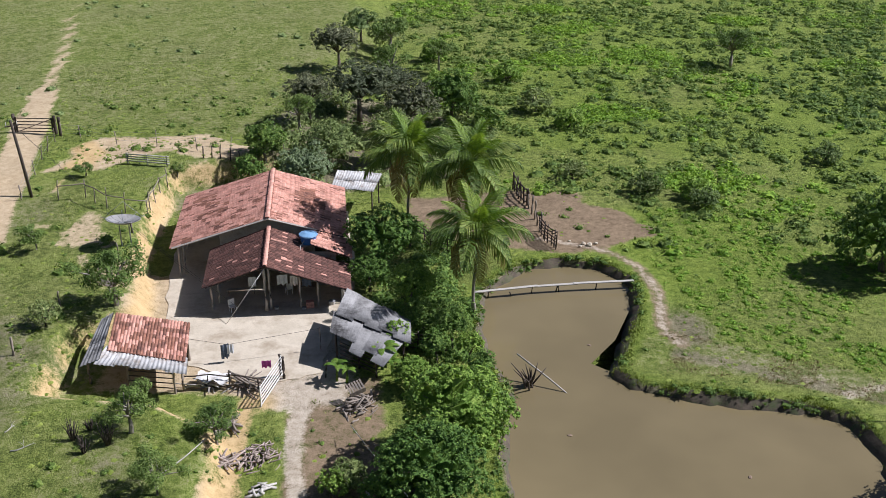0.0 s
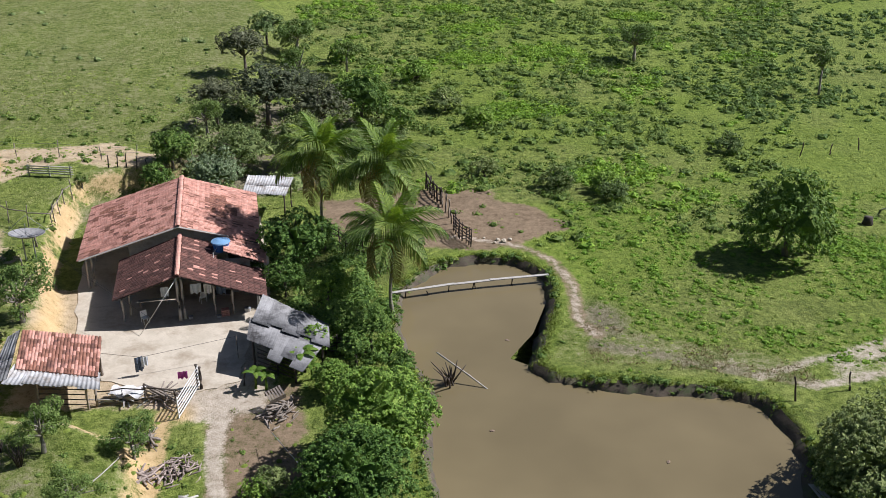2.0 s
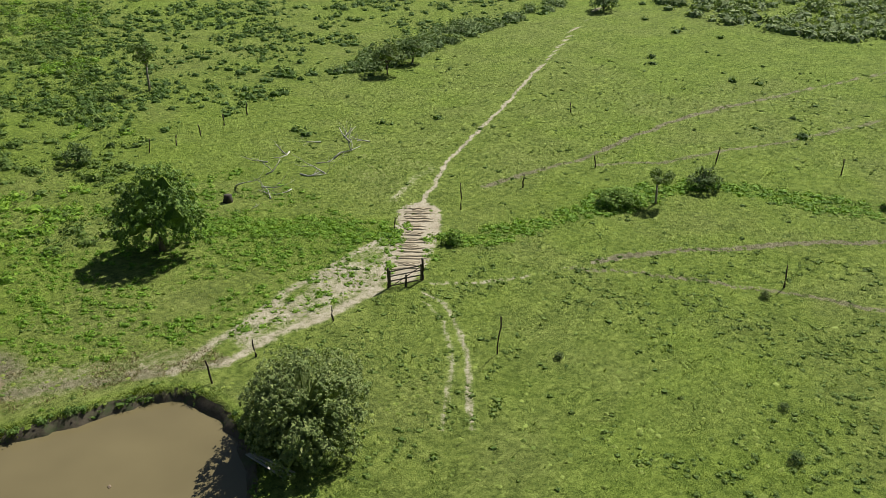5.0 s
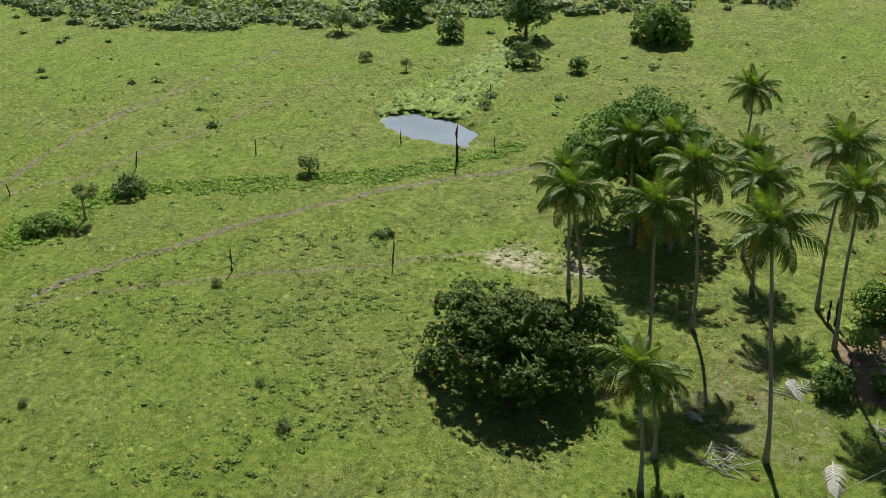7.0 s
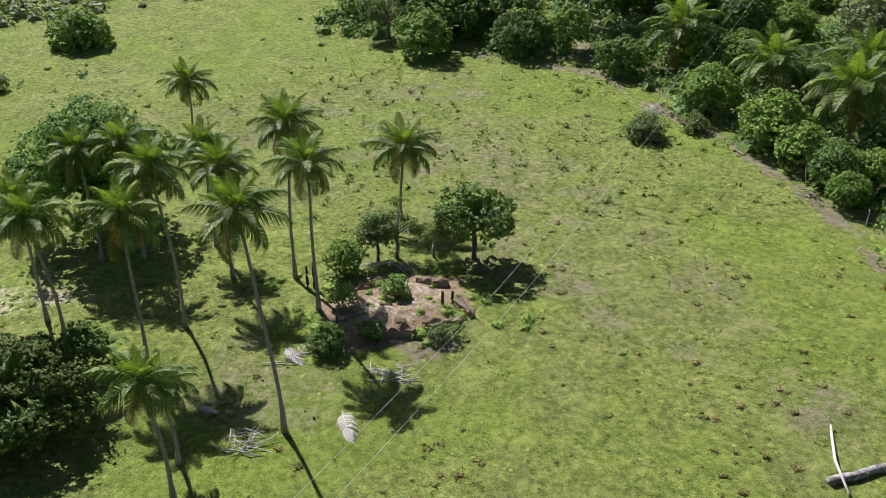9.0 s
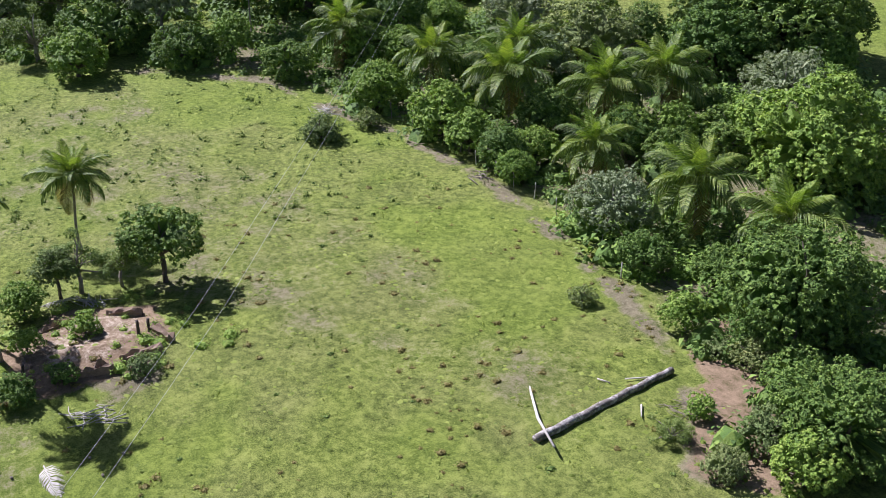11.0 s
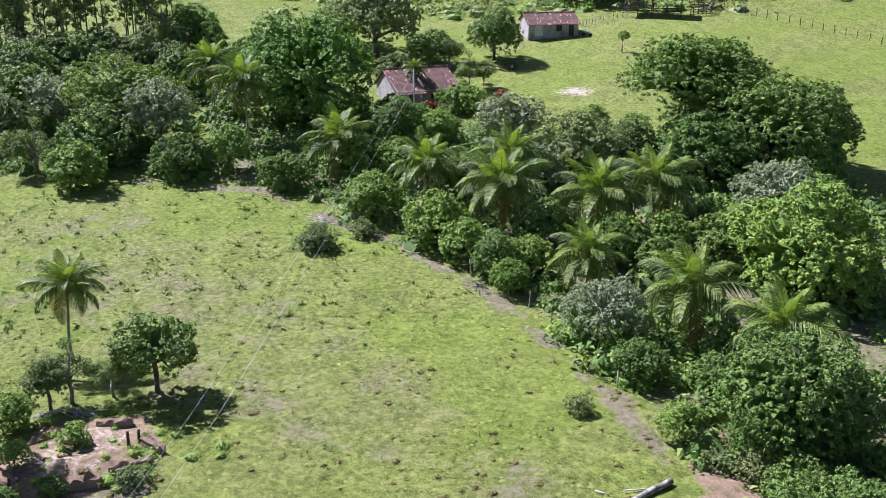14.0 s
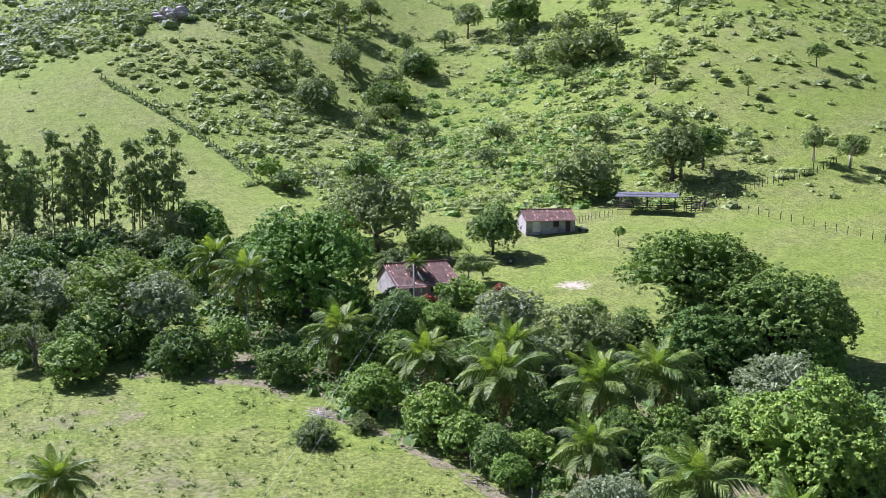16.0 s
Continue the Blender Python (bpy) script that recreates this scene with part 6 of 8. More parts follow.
for i in range(3):
    pl = thing("plank", "bleached plank lying on the pond's bank", "plank", pose(21.9 + 0.25 * i, 36.8, 0.32 - 0.03 * i, 6, 0, 96 + 3 * i), "planks by the pond")
    part("board", slab((3.0, 0.14, 0.035), 0.005), PALE_WOOD, pl)

# trodden ridges across the cattle path
rng = random.Random(44)
ridges = []
for i in range(34):
    k = i / 33
    x, y = 42.6 + 8.2 * k + rng.uniform(-0.3, 0.3), 49.6 + 7.6 * k + rng.uniform(-0.3, 0.3)
    half = rng.uniform(0.7, 1.7)
    run = []
    for j in range(7):
        u = (j / 6 - 0.5) * 2 * half
        wx, wy = x + 0.70 * u + rng.uniform(-0.1, 0.1), y - 0.68 * u + rng.uniform(-0.1, 0.1)
        run.append((wx, wy, float(land(wx, wy)) - 0.035))
    ridges.append((run, [0.03, 0.10, 0.15, 0.13, 0.15, 0.10, 0.03]))
tagged(new("mud_ridges", tubes("mud_ridges", ridges, DRY_MUD, 5)), "dry pale mud ridges trodden by cattle", "mud", kind="stuff")

# ---- the ruin in the palm grove ----
ruin = thing("earth_ruin", "crumbled red earth walls overgrown with shrubs", "ruin", at_ground(55.5, -16))
rng = random.Random(21)
for i, (x, y, w, d, h, a) in enumerate(((-3.2, 0.8, 2.2, 0.5, 0.9, 75), (-3.0, -2.2, 2.6, 0.45, 0.8, 92), (-1.2, -4.2, 2.4, 0.5, 0.7, 10), (2.6, -3.4, 2.2, 0.5, 0.8, 60), (3.5, 1.0, 2.6, 0.5, 0.7, 100), (0.4, 3.6, 2.0, 0.5, 0.6, -12))):
    bm = bmesh.new()
    bmesh.ops.create_grid(bm, x_segments=10, y_segments=3, size=0.5)
    top = bmesh.ops.extrude_face_region(bm, geom=bm.faces[:])
    ups = [v for v in top["geom"] if isinstance(v, bmesh.types.BMVert)]
    for v in ups:
        v.co.z = 1.0 * (0.55 + 0.7 * noise.noise((v.co.x * 3 + i, v.co.y * 4, i)))
    for v in bm.verts:
        v.co.x, v.co.y, v.co.z = v.co.x * w + 0.1 * noise.noise((v.co.y * 5, v.co.x * 4, i)), v.co.y * d, v.co.z * h - 0.4
    bmesh.ops.recalc_face_normals(bm, faces=bm.faces)
    part("wall_stub", bm, EARTH, ruin, m=pose(x, y, 0, 0, 0, a))
for i, (x, y, h) in enumerate(((54.6, -18.9, 1.1), (54.9, -19.7, 0.9), (60.8, -11.3, 1.6), (60.5, -11.7, 2.0), (53.4, -11.6, 1.4), (52.6, -13.6, 1.0))):
    p = thing("ruin_post", "charred stump of a house post in the ruin", "post", at_ground(x, y), "ruin posts")
    part("post", pole(h, 0.12, 0.10, 0.02, DARK_WOOD, i, 7, "post"), None, p)
heap("dead_frond_heap", "heap of bleached dead palm fronds", "fronds", at_ground(61.3, -18.2, 20), 16, 2.2, 0.03, (1.2, 0.8), PALE_WOOD, 91, 8, "stalk", 0.3)
heap("debris_heap", "tangle of dry stalks and fronds on the grass", "debris", at_ground(48.5, -13.5, 50), 22, 1.6, 0.025, (2.0, 1.6), PALE_WOOD, 92, 10, "stalk", 0.25)
heap("debris_heap", "tangle of dry fronds under the palms", "debris", at_ground(44.8, -4.6, 80), 22, 1.7, 0.025, (1.8, 1.4), PALE_WOOD, 93, 12, "stalk", 0.3)
heap("debris_heap", "dry stalks lying under the palms", "debris", at_ground(52.6, -8.8, 120), 16, 1.6, 0.03, (2.4, 1.0), PALE_WOOD, 94, 8, "stalk", 0.2)
OLD_WHITE = surface("bleached_frond", (0.36, 0.33, 0.28), (0.66, 0.63, 0.56), 0.2, 0.8, fine=0.03, bump=0.1)
WHITE_FROND = frond_mesh("frond", OLD_WHITE, 0.35, 22, 77)
for i, (x, y, a, s) in enumerate(((45.4, -9.9, 175, 2.6), (62.0, -17.6, 60, 2.4), (47.5, -3.4, 20, 1.8), (53, -8.2, 200, 2.0))):
    fr = thing("fallen_frond", "bleached fallen palm frond on the grass", "frond", at_ground(x, y, a, 0.25), "fallen fronds")
    part("frond", WHITE_FROND, None, fr, m=pose(0, 0, 0.1, 20, 4, 0) @ Matrix.Diagonal((s, s, s, 1)))
rng = random.Random(31)
for i in range(11):
    x, y = rng.uniform(43, 57), rng.uniform(-14, 3)
    nut = thing("fallen_coconut", "pale dry coconut husk on the grass", "coconut", at_ground(x, y), "fallen coconuts")
    bm = bmesh.new()
    bmesh.ops.create_icosphere(bm, subdivisions=1, radius=0.10, matrix=Matrix.Translation((0, 0, 0.06)) @ Matrix.Diagonal((1.2, 0.9, 0.9, 1)))
    part("husk", bm, WOOD, nut)
banana_plant(54.9, 1.6, 1.5, 30)

# ---- felled trunk on the meadow ----
log = thing("felled_trunk", "long grey felled palm trunk lying on the meadow", "trunk")
part("trunk", tubes("trunk", [([(31.8 + 0.05 * math.sin(i * 2.1), -31.3 - 0.733 * i, 0.30 + 0.008 * i + 0.02 * math.sin(i * 3.3)) for i in range(16)], [0.24 - 0.003 * i + 0.018 * (i % 2) for i in range(16)])], LICHEN, 10), None, log)
for i, (y, a) in enumerate(((-33.4, 40), (-36.2, 130), (-38.8, 60), (-41.0, 110))):
    part("branch_stub", pole(0.34, 0.06, 0.035, 0.01, LICHEN, i, 6, "branch_stub"), None, log, m=pose(31.7, y, 0.36, 0, a - 90, 20 * i))
pole1 = thing("pale_pole", "slim bleached pole propped on the felled trunk", "pole")
part("stem", tubes("stem", [([(36.1, -34.8, 0.15), (33, -32.6, 0.45), (30.3, -31.2, 0.72)], [0.07, 0.09, 0.07])], OLD_WHITE, 6), None, pole1)
for i, (x, y, a, L) in enumerate(((30.1, -37.7, 130, 1.3), (32.5, -40.2, 60, 1.7), (33.6, -38.4, 20, 0.8))):
    st = thing("stick", "short bleached stick in the grass", "stick", at_ground(x, y, a), "sticks by the trunk")
    part("stem", tubes("stem", [([(-L / 2, 0, 0.08), (L / 2, 0.04, 0.14)], [0.06, 0.045])], OLD_WHITE, 5), None, st)
heap("brush_heap", "heap of dry brushwood beside the wood", "brushwood", at_ground(28.6, -39.8, 30), 30, 1.3, 0.02, (2.0, 1.6), WOOD, 95, 16, "stick", 0.5)
heap("brush_heap", "heap of dry brushwood at the wood's edge", "brushwood", at_ground(84.6, -52.0, 10), 26, 1.8, 0.03, (2.6, 1.6), PALE_WOOD, 96, 12, "stick", 0.5)
heap("brush_heap", "fallen poles at the wood's edge", "brushwood", at_ground(62.2, -53.4, 120), 14, 2.2, 0.04, (2.2, 0.8), WOOD, 97, 6, "pole", 0.3)
fence([(64.5, -54.6), (56, -53.6), (49, -52.0), (42, -49.0)], 3.2, 1.5, PALE_WOOD, "old pale posts along the wood's edge", 98, radius=0.06)
fence([(85, -55), (76, -56), (68, -55.6)], 3.2, 1.5, WOOD, "old grey posts along the wood's edge", 99, radius=0.06)

# ---- houses and stock yard up the slope ----
def far_house(x, y, turn, length, near, far, wall_h, ridge_h, wall, label, wear, seed, door=None):
    h = thing("cottage", label, "house", at_ground(x, y, turn, 0.0), "cottages on the slope")
    L = length / 2
    for x0, x1, y0, y1 in ((-L + 0.3, L - 0.3, -near + 0.5, -near + 0.68), (-L + 0.3, -L + 0.48, -near + 0.683, far - 0.5), (L - 0.48, L - 0.3, -near + 0.683, far - 0.5), (-L + 0.483, L - 0.483, far - 0.68, far - 0.5)):
        wall_box(h, x0, x1, y0, y1, -1.2, wall_h, wall)
    for s in (-1, 1):
        bm = bmesh.new()
        pts = [(-near + 0.5, wall_h + 0.003), (far - 0.5, wall_h + 0.003), (0, ridge_h - 0.15)]
        a = [bm.verts.new((s * (L - 0.48), py_, pz_)) for py_, pz_ in pts]
        b = [bm.verts.new((s * (L - 0.3), py_, pz_)) for py_, pz_ in pts]
        bm.faces.new(a)
        bm.faces.new(b[::-1])
        for i in range(3):
            bm.faces.new((a[i], a[(i + 1) % 3], b[(i + 1) % 3], b[i]))
        bmesh.ops.recalc_face_normals(bm, faces=bm.faces)
        part("gable", bm, wall, h)
    drop = (ridge_h - wall_h) * 0.12
    tiled_slope("roof_slope", h, (-L, 0, ridge_h), (L, 0, ridge_h), (-L, -near, wall_h - drop), (L, -near, wall_h - drop), wear, seed, 0, "old red-brown clay tile slope", (0.30, 0.52), TILE_BROWN)
    tiled_slope("roof_slope", h, (-L, 0, ridge_h), (L, 0, ridge_h), (-L, far, wall_h - drop), (L, far, wall_h - drop), wear, seed + 1, 0, "", (0.30, 0.52), TILE_BROWN)
    ridge_caps(h, (-L, 0, ridge_h + 0.02), (L, 0, ridge_h + 0.02), OLD_CLAY, seed)
    for u, tall, wide, mat_, z, nm in door or ():
        part(nm, slab((wide, 0.06, tall), 0.01), mat_, h, m=Matrix.Translation((u, -near + 0.48, z)))
    return h


slope_wear = lambda k, s: 0.96 if rough_noise(k * 9, s * 6, 1.0, 57) > 0.36 else 0.85
# Darker plaster on both cottages puts the shade of their fronts into the colour.
far_house(119.0, -89.5, -107, 10.2, 6.4, 4.2, 1.95, 4.3, PLASTER, "low cottage with walls greyed for shade and a long brown tile roof", slope_wear, 71,
          ((-2.6, 1.8, 0.9, DARK_WOOD, 0, "door"), (0.8, 0.9, 1.0, DARK_WOOD, 0.7, "window"), (3.2, 0.9, 1.0, DARK_WOOD, 0.7, "window")))
far_house(131.8, -129.0, -120, 9.6, 4.4, 3.6, 2.3, 3.7, PLASTER, "low cottage with walls darkened for shade and a pinkish tile roof", slope_wear, 75,
          ((-2.6, 1.9, 1.4, WHITEWASH, 0, "door"), (1.0, 1.0, 1.0, DARK_WOOD, 0.9, "window"), (3.2, 1.9, 0.9, DARK_WOOD, 0, "door")))
barn = thing("cattle_shed", "open cattle shed with a grey roof on posts", "shed", at_ground(129.6, -154.6, -143))
sheet_roof(barn, [(-5.6, 2.4, 3.5), (5.6, 2.4, 3.5), (5.8, -2.6, 3.0), (-5.8, -2.6, 3.0)], 9, 2, DARK_SHEET, 78)
for i, (x, y) in enumerate([(a, b) for a in (-5.4, -2.7, 0, 2.7, 5.4) for b in (-2.4, 2.2)]):
    post(barn, x, y, -1.4, 3.1, 0.10, DARK_WOOD, seed=i + 90)
for i in range(3):
    for y in (-2.4, 2.2):
        part("rail", tubes("rail", [([(-5.5, y, 0.5 + 0.5 * i), (5.5, y, 0.5 + 0.5 * i)], [0.06, 0.06])], DARK_WOOD, 5), None, barn)
fence([(124, -159), (122.5, -163), (125.4, -167.5), (129, -165)], 0.9, 1.7, DARK_WOOD, "dark rail stock yard beside the cattle shed", 101, rails=4, radius=0.09)
fence([(130.6, -136.6), (131.6, -141), (131.2, -146.5)], 1.1, 1.3, WOOD, "close-set grey stake fence on the slope", 102, radius=0.08)
fence([(127.6, -166), (126.6, -177.1), (126.5, -188.8), (123.3, -203.3), (123.8, -213.1)], 1.5, 1.9, DARK_WOOD, "tall uneven stake fence along the slope", 103, radius=0.10)
fence([(128.3, -168.1), (116.7, -169.5), (104.9, -170.0), (96.2, -170.7), (84, -170)], 2.3, 1.4, DARK_WOOD, "post and wire fence over the grassy crest", 104, radius=0.08)
fence([(293.0, -107.0), (270.7, -109.6), (242.5, -112.8), (220.3, -112.4), (204.7, -110.0)], 2.3, 1.5, DARK_WOOD, "fence line running down the hillside pasture", 105, radius=0.10)
mast2 = thing("utility_pole", "slim grey utility pole beside the cottage", "pole", at_ground(108.8, -81.6))
part("shaft", tubes("shaft", [([(0, 0, -0.3), (0.02, 0, 7.2)], [0.13, 0.10])], PALE_WOOD, 8), None, mast2)
part("crossarm", slab((1.4, 0.1, 0.1), 0.01), DARK_WOOD, mast2, m=pose(0, 0, 6.8, 0, 0, 40))
dish2 = thing("satellite_dish", "white round satellite dish on a pole", "dish", at_ground(112.4, -85.6, -50))
bm = bmesh.new()
bmesh.ops.create_uvsphere(bm, u_segments=18, v_segments=12, radius=1.6)
bmesh.ops.delete(bm, geom=[v for v in bm.verts if v.co.z > -1.2], context="VERTS")
bmesh.ops.solidify(bm, geom=bm.faces[:], thickness=0.03)
part("bowl", bm, WHITE_PAINT, dish2, m=pose(0, 0, 4.2, 58, 0, 10) @ Matrix.Translation((0, 0, 1.3)))
part("mast", pole(3.0, 0.06, 0.06, 0, STEEL, 3, 7, "mast"), None, dish2)
RED_LEAF = foliage("red_leaves", (0.16, 0.030, 0.022), (0.32, 0.060, 0.040), (0.46, 0.14, 0.05), 0.5, 0.25)
for i, (x, y, s) in enumerate(((111.5, -86.0, 0.9), (110.9, -87.0, 0.7), (108.7, -97.3, 0.9))):
    flowers = thing("flowering_bush", "small bush with red leaves by the cottage", "bush", at_ground(x, y))
    rng2 = np.random.default_rng(i)
    out = rng2.normal(0, 1, (500, 3))
    out /= np.linalg.norm(out, axis=1)[:, None]
    v, f = leaves_at(rng2, out * s * rng2.uniform(0.5, 1, (500, 1)) + (0, 0, s * 0.9), out + (0, 0, 0.4), 0.26)
    part("crown", mesh_of("crown", v, f, RED_LEAF), None, flowers)
    part("stem", pole(s, 0.05, 0.03, 0.02, BARK, i, 5, "stem"), None, flowers)
cart = thing("farm_cart", "dark two-wheeled farm cart under a tree", "cart", at_ground(119.6, -109.2, 40))
part("bed", slab((2.2, 1.1, 0.16), 0.02), DARK_WOOD, cart, m=pose(0, 0, 0.62, 0, -8, 0))
part("shaft", tubes("shaft", [([(1.0, 0, 0.6), (2.0, 0, 1.3), (2.8, 0, 2.1)], [0.07, 0.06, 0.05])], DARK_WOOD, 6), None, cart)
for s in (-0.6, 0.6):
    bm = bmesh.new()
    bmesh.ops.create_cone(bm, segments=18, radius1=0.55, radius2=0.55, depth=0.12, cap_ends=True, matrix=pose(-0.2, s, 0.55, 90, 0, 0))
    wheel = part("wheel", bm, BLACK_RUBBER, cart)
    bm = bmesh.new()
    bmesh.ops.create_cone(bm, segments=12, radius1=0.22, radius2=0.2, depth=0.16, cap_ends=True, matrix=pose(-0.2, s, 0.55, 90, 0, 0))
    part("hub", bm, STEEL, wheel)
bike = thing("motorcycle", "small parked motorcycle beside the cottage", "motorcycle", at_ground(124.5, -131.4, 30))
part("body", tubes("body", [([(-0.6, 0, 0.55), (0, 0, 0.8), (0.5, 0, 0.85), (0.7, 0, 1.05)], [0.14, 0.2, 0.16, 0.06])], WHITE_PAINT, 7), None, bike)
for s in (-0.62, 0.66):
    bm = bmesh.new()
    bmesh.ops.create_cone(bm, segments=16, radius1=0.32, radius2=0.32, depth=0.10, cap_ends=True, matrix=pose(s, 0, 0.32, 90, 0, 0))
    part("wheel", bm, BLACK_RUBBER, bike)
lane = fence([(78.6, -125.4), (71.6, -126.6), (64, -131)], 5.0, 1.0, PALE_WOOD, "low pale posts beside the lane", 106, radius=0.06)
# rock face high on the hill
crag = thing("rock_outcrop", "bare grey rock outcrop on the hillside", "rock", at_ground(336, -150, 20, -3.0))
bm = bmesh.new()
bmesh.ops.create_icosphere(bm, subdivisions=4, radius=1.0)
for v in bm.verts:
    k = 0.8 + 0.45 * noise.noise(v.co * 2.3) + 0.15 * noise.noise(v.co * 7)
    v.co = Vector((v.co.x * 8 * k, v.co.y * 12 * k, v.co.z * 6 * k))
part("body", bm, PLASTER, crag)

# the pair of power lines from the cottage down over the grove
for off in (0.0, 1.6):
    cable([(108.8 - off * 0.3, -81.6 - off * 0.6, 11.2), (46.4 - off * 0.3, -19.4 - off, 6.0), (12.0, 16.0 - off * 1.4, 7.0)], 0.5, 0.010, "thin pale power line over the meadow")
cable([(108.8, -81.6, 11.0), (124, -48, 8.0)], 0.5, 0.012, "thin power line along the wood")

# ---- gum trees in a row up the slope ----
GUMS = [(176.8, -48.6), (177.2, -51.5), (175.8, -54.9), (176.7, -58.1), (170.8, -59.0), (170.0, -62.6), (169.5, -66.5), (168.9, -70.3), (165.3, -71.9), (179.2, -46.5),
        (173, -56.6), (172.5, -50.4), (171, -68), (174.4, -61.2), (167, -68.9), (181, -52.5), (178.5, -43.5), (183, -48)]
GUM_CROWNS = []
for seed in range(4):
    rng = np.random.default_rng(seed + 500)
    count = 34
    up = np.sort(rng.random(count) ** 0.75)
    away = (0.016 + 0.075 * np.sin(np.pi * np.clip(0.12 + 0.80 * up, 0, 1))) * rng.uniform(0.3, 1.25, count)
    turn = rng.uniform(0, 6.28, count)
    mid = np.stack([np.cos(turn) * away, np.sin(turn) * away, 0.30 + 0.70 * up], 1)
    pick = np.repeat(np.arange(count), 52)
    out = rng.normal(0, 1, (len(pick), 3))
    out /= np.linalg.norm(out, axis=1)[:, None]
    places = mid[pick] + out * (rng.uniform(0.018, 0.042, count)[pick] * rng.random(len(pick)) ** 0.4)[:, None]
    verts, faces = leaves_at(rng, places, out * 0.6 + (0, 0, 0.5), 0.021, 0.40)
    GUM_CROWNS.append((mesh_of("crown", verts, faces, LEAF["euc"]), mid))
more = random.Random(41)
GUMS += [(x + more.uniform(-2.2, 2.2), y + more.uniform(-2.2, 2.2)) for x, y in GUMS]
for i, (x, y) in enumerate(GUMS):
    rng = random.Random(i + 400)
    tall = rng.uniform(18.5, 23.5) if 1 < i < 14 else rng.uniform(12, 20)
    gum = thing("gum_tree", "tall slender gum tree with thin clumped foliage", "tree", at_ground(x, y, rng.uniform(0, 360), -0.1), "gum trees in a row")
    me, middles = GUM_CROWNS[i % 4]
    part("crown", me, None, gum, m=Matrix.Diagonal((tall, tall, tall, 1)))
    runs = [([(0, 0, -0.2), (0.1, 0.05, tall * 0.35), (-0.08, 0.05, tall * 0.7), (0, 0, tall * 0.98)], [0.17, 0.13, 0.09, 0.03])]
    runs += [([(0, 0, (c[2] - 0.05) * tall), tuple(c * tall)], [0.045, 0.015]) for c in middles[::3]]
    part("trunk", tubes("trunk", runs, BARK, 5), None, gum)

# ---- palms: crown's place, height, frond length, lean of the trunk ----
HOUSE_PALMS = [(-2.3, 68.0, 8.0, 4.1, 0.3, -0.6), (2.0, 67.3, 7.5, 4.1, 0.5, 0.3), (2.2, 58.5, 6.0, 3.9, 0.2, 0.2)]
GROVE_PALMS = [(58.2, 5.3, 9.0, 3.0, -1.2, 0.9), (55.6, 0.1, 9.5, 3.0, 0.4, 0.3), (47.6, -5.4, 12.2, 3.1, 2.5, 1.2), (56.5, -10.9, 10.5, 2.9, -0.6, 0.3),
               (63.9, -11.1, 11.0, 3.1, 1.2, -0.3), (70.4, -21.1, 6.0, 3.4, 0.4, -0.3), (93.3, -7.4, 6.0, 3.0, 0.1, 0.1), (42.2, 0.3, 6.6, 2.6, 0.8, 0.8),
               (58.7, -1.9, 11.0, 3.0, 0.3, 1.0), (44.3, -0.6, 5.0, 2.2, 0.0, 0.4), (70.5, 2.3, 8.5, 2.8, 0.5, 0.5), (69.5, -0.6, 9.0, 2.8, 0.3, 0.5),
               (70.1, -6.1, 8.0, 2.8, 0.3, 0.2), (63.9, -6.5, 8.5, 3.0, -0.3, 0.2), (61.7, 6.1, 9.0, 2.7, -0.6, 0.6)]
WOOD_PALMS = [(95.3, -60.8, 5.1, 4.3, 0, 0), (113.9, -58.6, 8.6, 4.3, 0.3, 0.4), (130, -62.2, 7.6, 4.3, 0.2, 0.2), (80.9, -62.3, 5.1, 4.3, 0.2, 0),
              (70.1, -63.1, 5.6, 4.5, 0, 0.2), (75.6, -69.3, 6.1, 4.1, 0, 0), (63, -69, 5.1, 4.7, 0.1, 0.1), (60.8, -74.6, 5.6, 4.5, 0.2, 0),
              (42.9, -57.6, 5.1, 4.1, 0.2, 0.1), (55.3, -59.8, 3.6, 3.5, 0, 0), (35.1, -57.8, 4.6, 3.7, 0, 0), (116.9, -87.9, 5.2, 1.8, 0, 0)]
for group, palms, old in (("coconut palms by the house", HOUSE_PALMS, 4), ("coconut palms in the grove", GROVE_PALMS, 3), ("palms in the wood", WOOD_PALMS, 2)):
    for i, (x, y, height, length, lean_x, lean_y) in enumerate(palms):
        plant_palm(x - lean_x, y - lean_y, height, i * 7 + len(group), length * (0.87 if "grove" in group else 1.08 if "wood" in group else 0.95), (lean_x, lean_y), 24, old, group)

# ---- trees: place, crown radius, height of the crown's middle ----
MANGO_TREES = [
    (-4.4, 64.2, 2.87, 3), (-0.5, 38.6, 3.14, 2.4), (0.9, 97.3, 3.13, 3.2), (-15.5, 82.8, 2.12, 2), (-16.5, 80.2, 1.52, 2),
    (31.3, 64.4, 3.7, 2.75, 1.22), (0.6, 53.8, 1.47, 1.8), (-1.3, 55.1, 1.41, 1.6), 
    (132.2, 19.3, 3.83, 3), (138.7, 38, 3.5, 2.2), (61.2, -23.6, 3.31, 3.4), (135, -76.1, 5.27, 6),
    (125.9, -111, 5.31, 4.2), (67.7, -91.6, 6.23, 3.5), (57.5, -78.1, 2.27, 2.5), (62.5, -56.1, 2.74, 1.8), (96.7, -54.2, 3.21, 2),
    (37.1, -52.9, 2, 1.4), (21.2, -42.7, 4.2, 2.0), (29.3, -50.6, 5.6, 4), (196.3, -111.7, 3.81, 2),
]
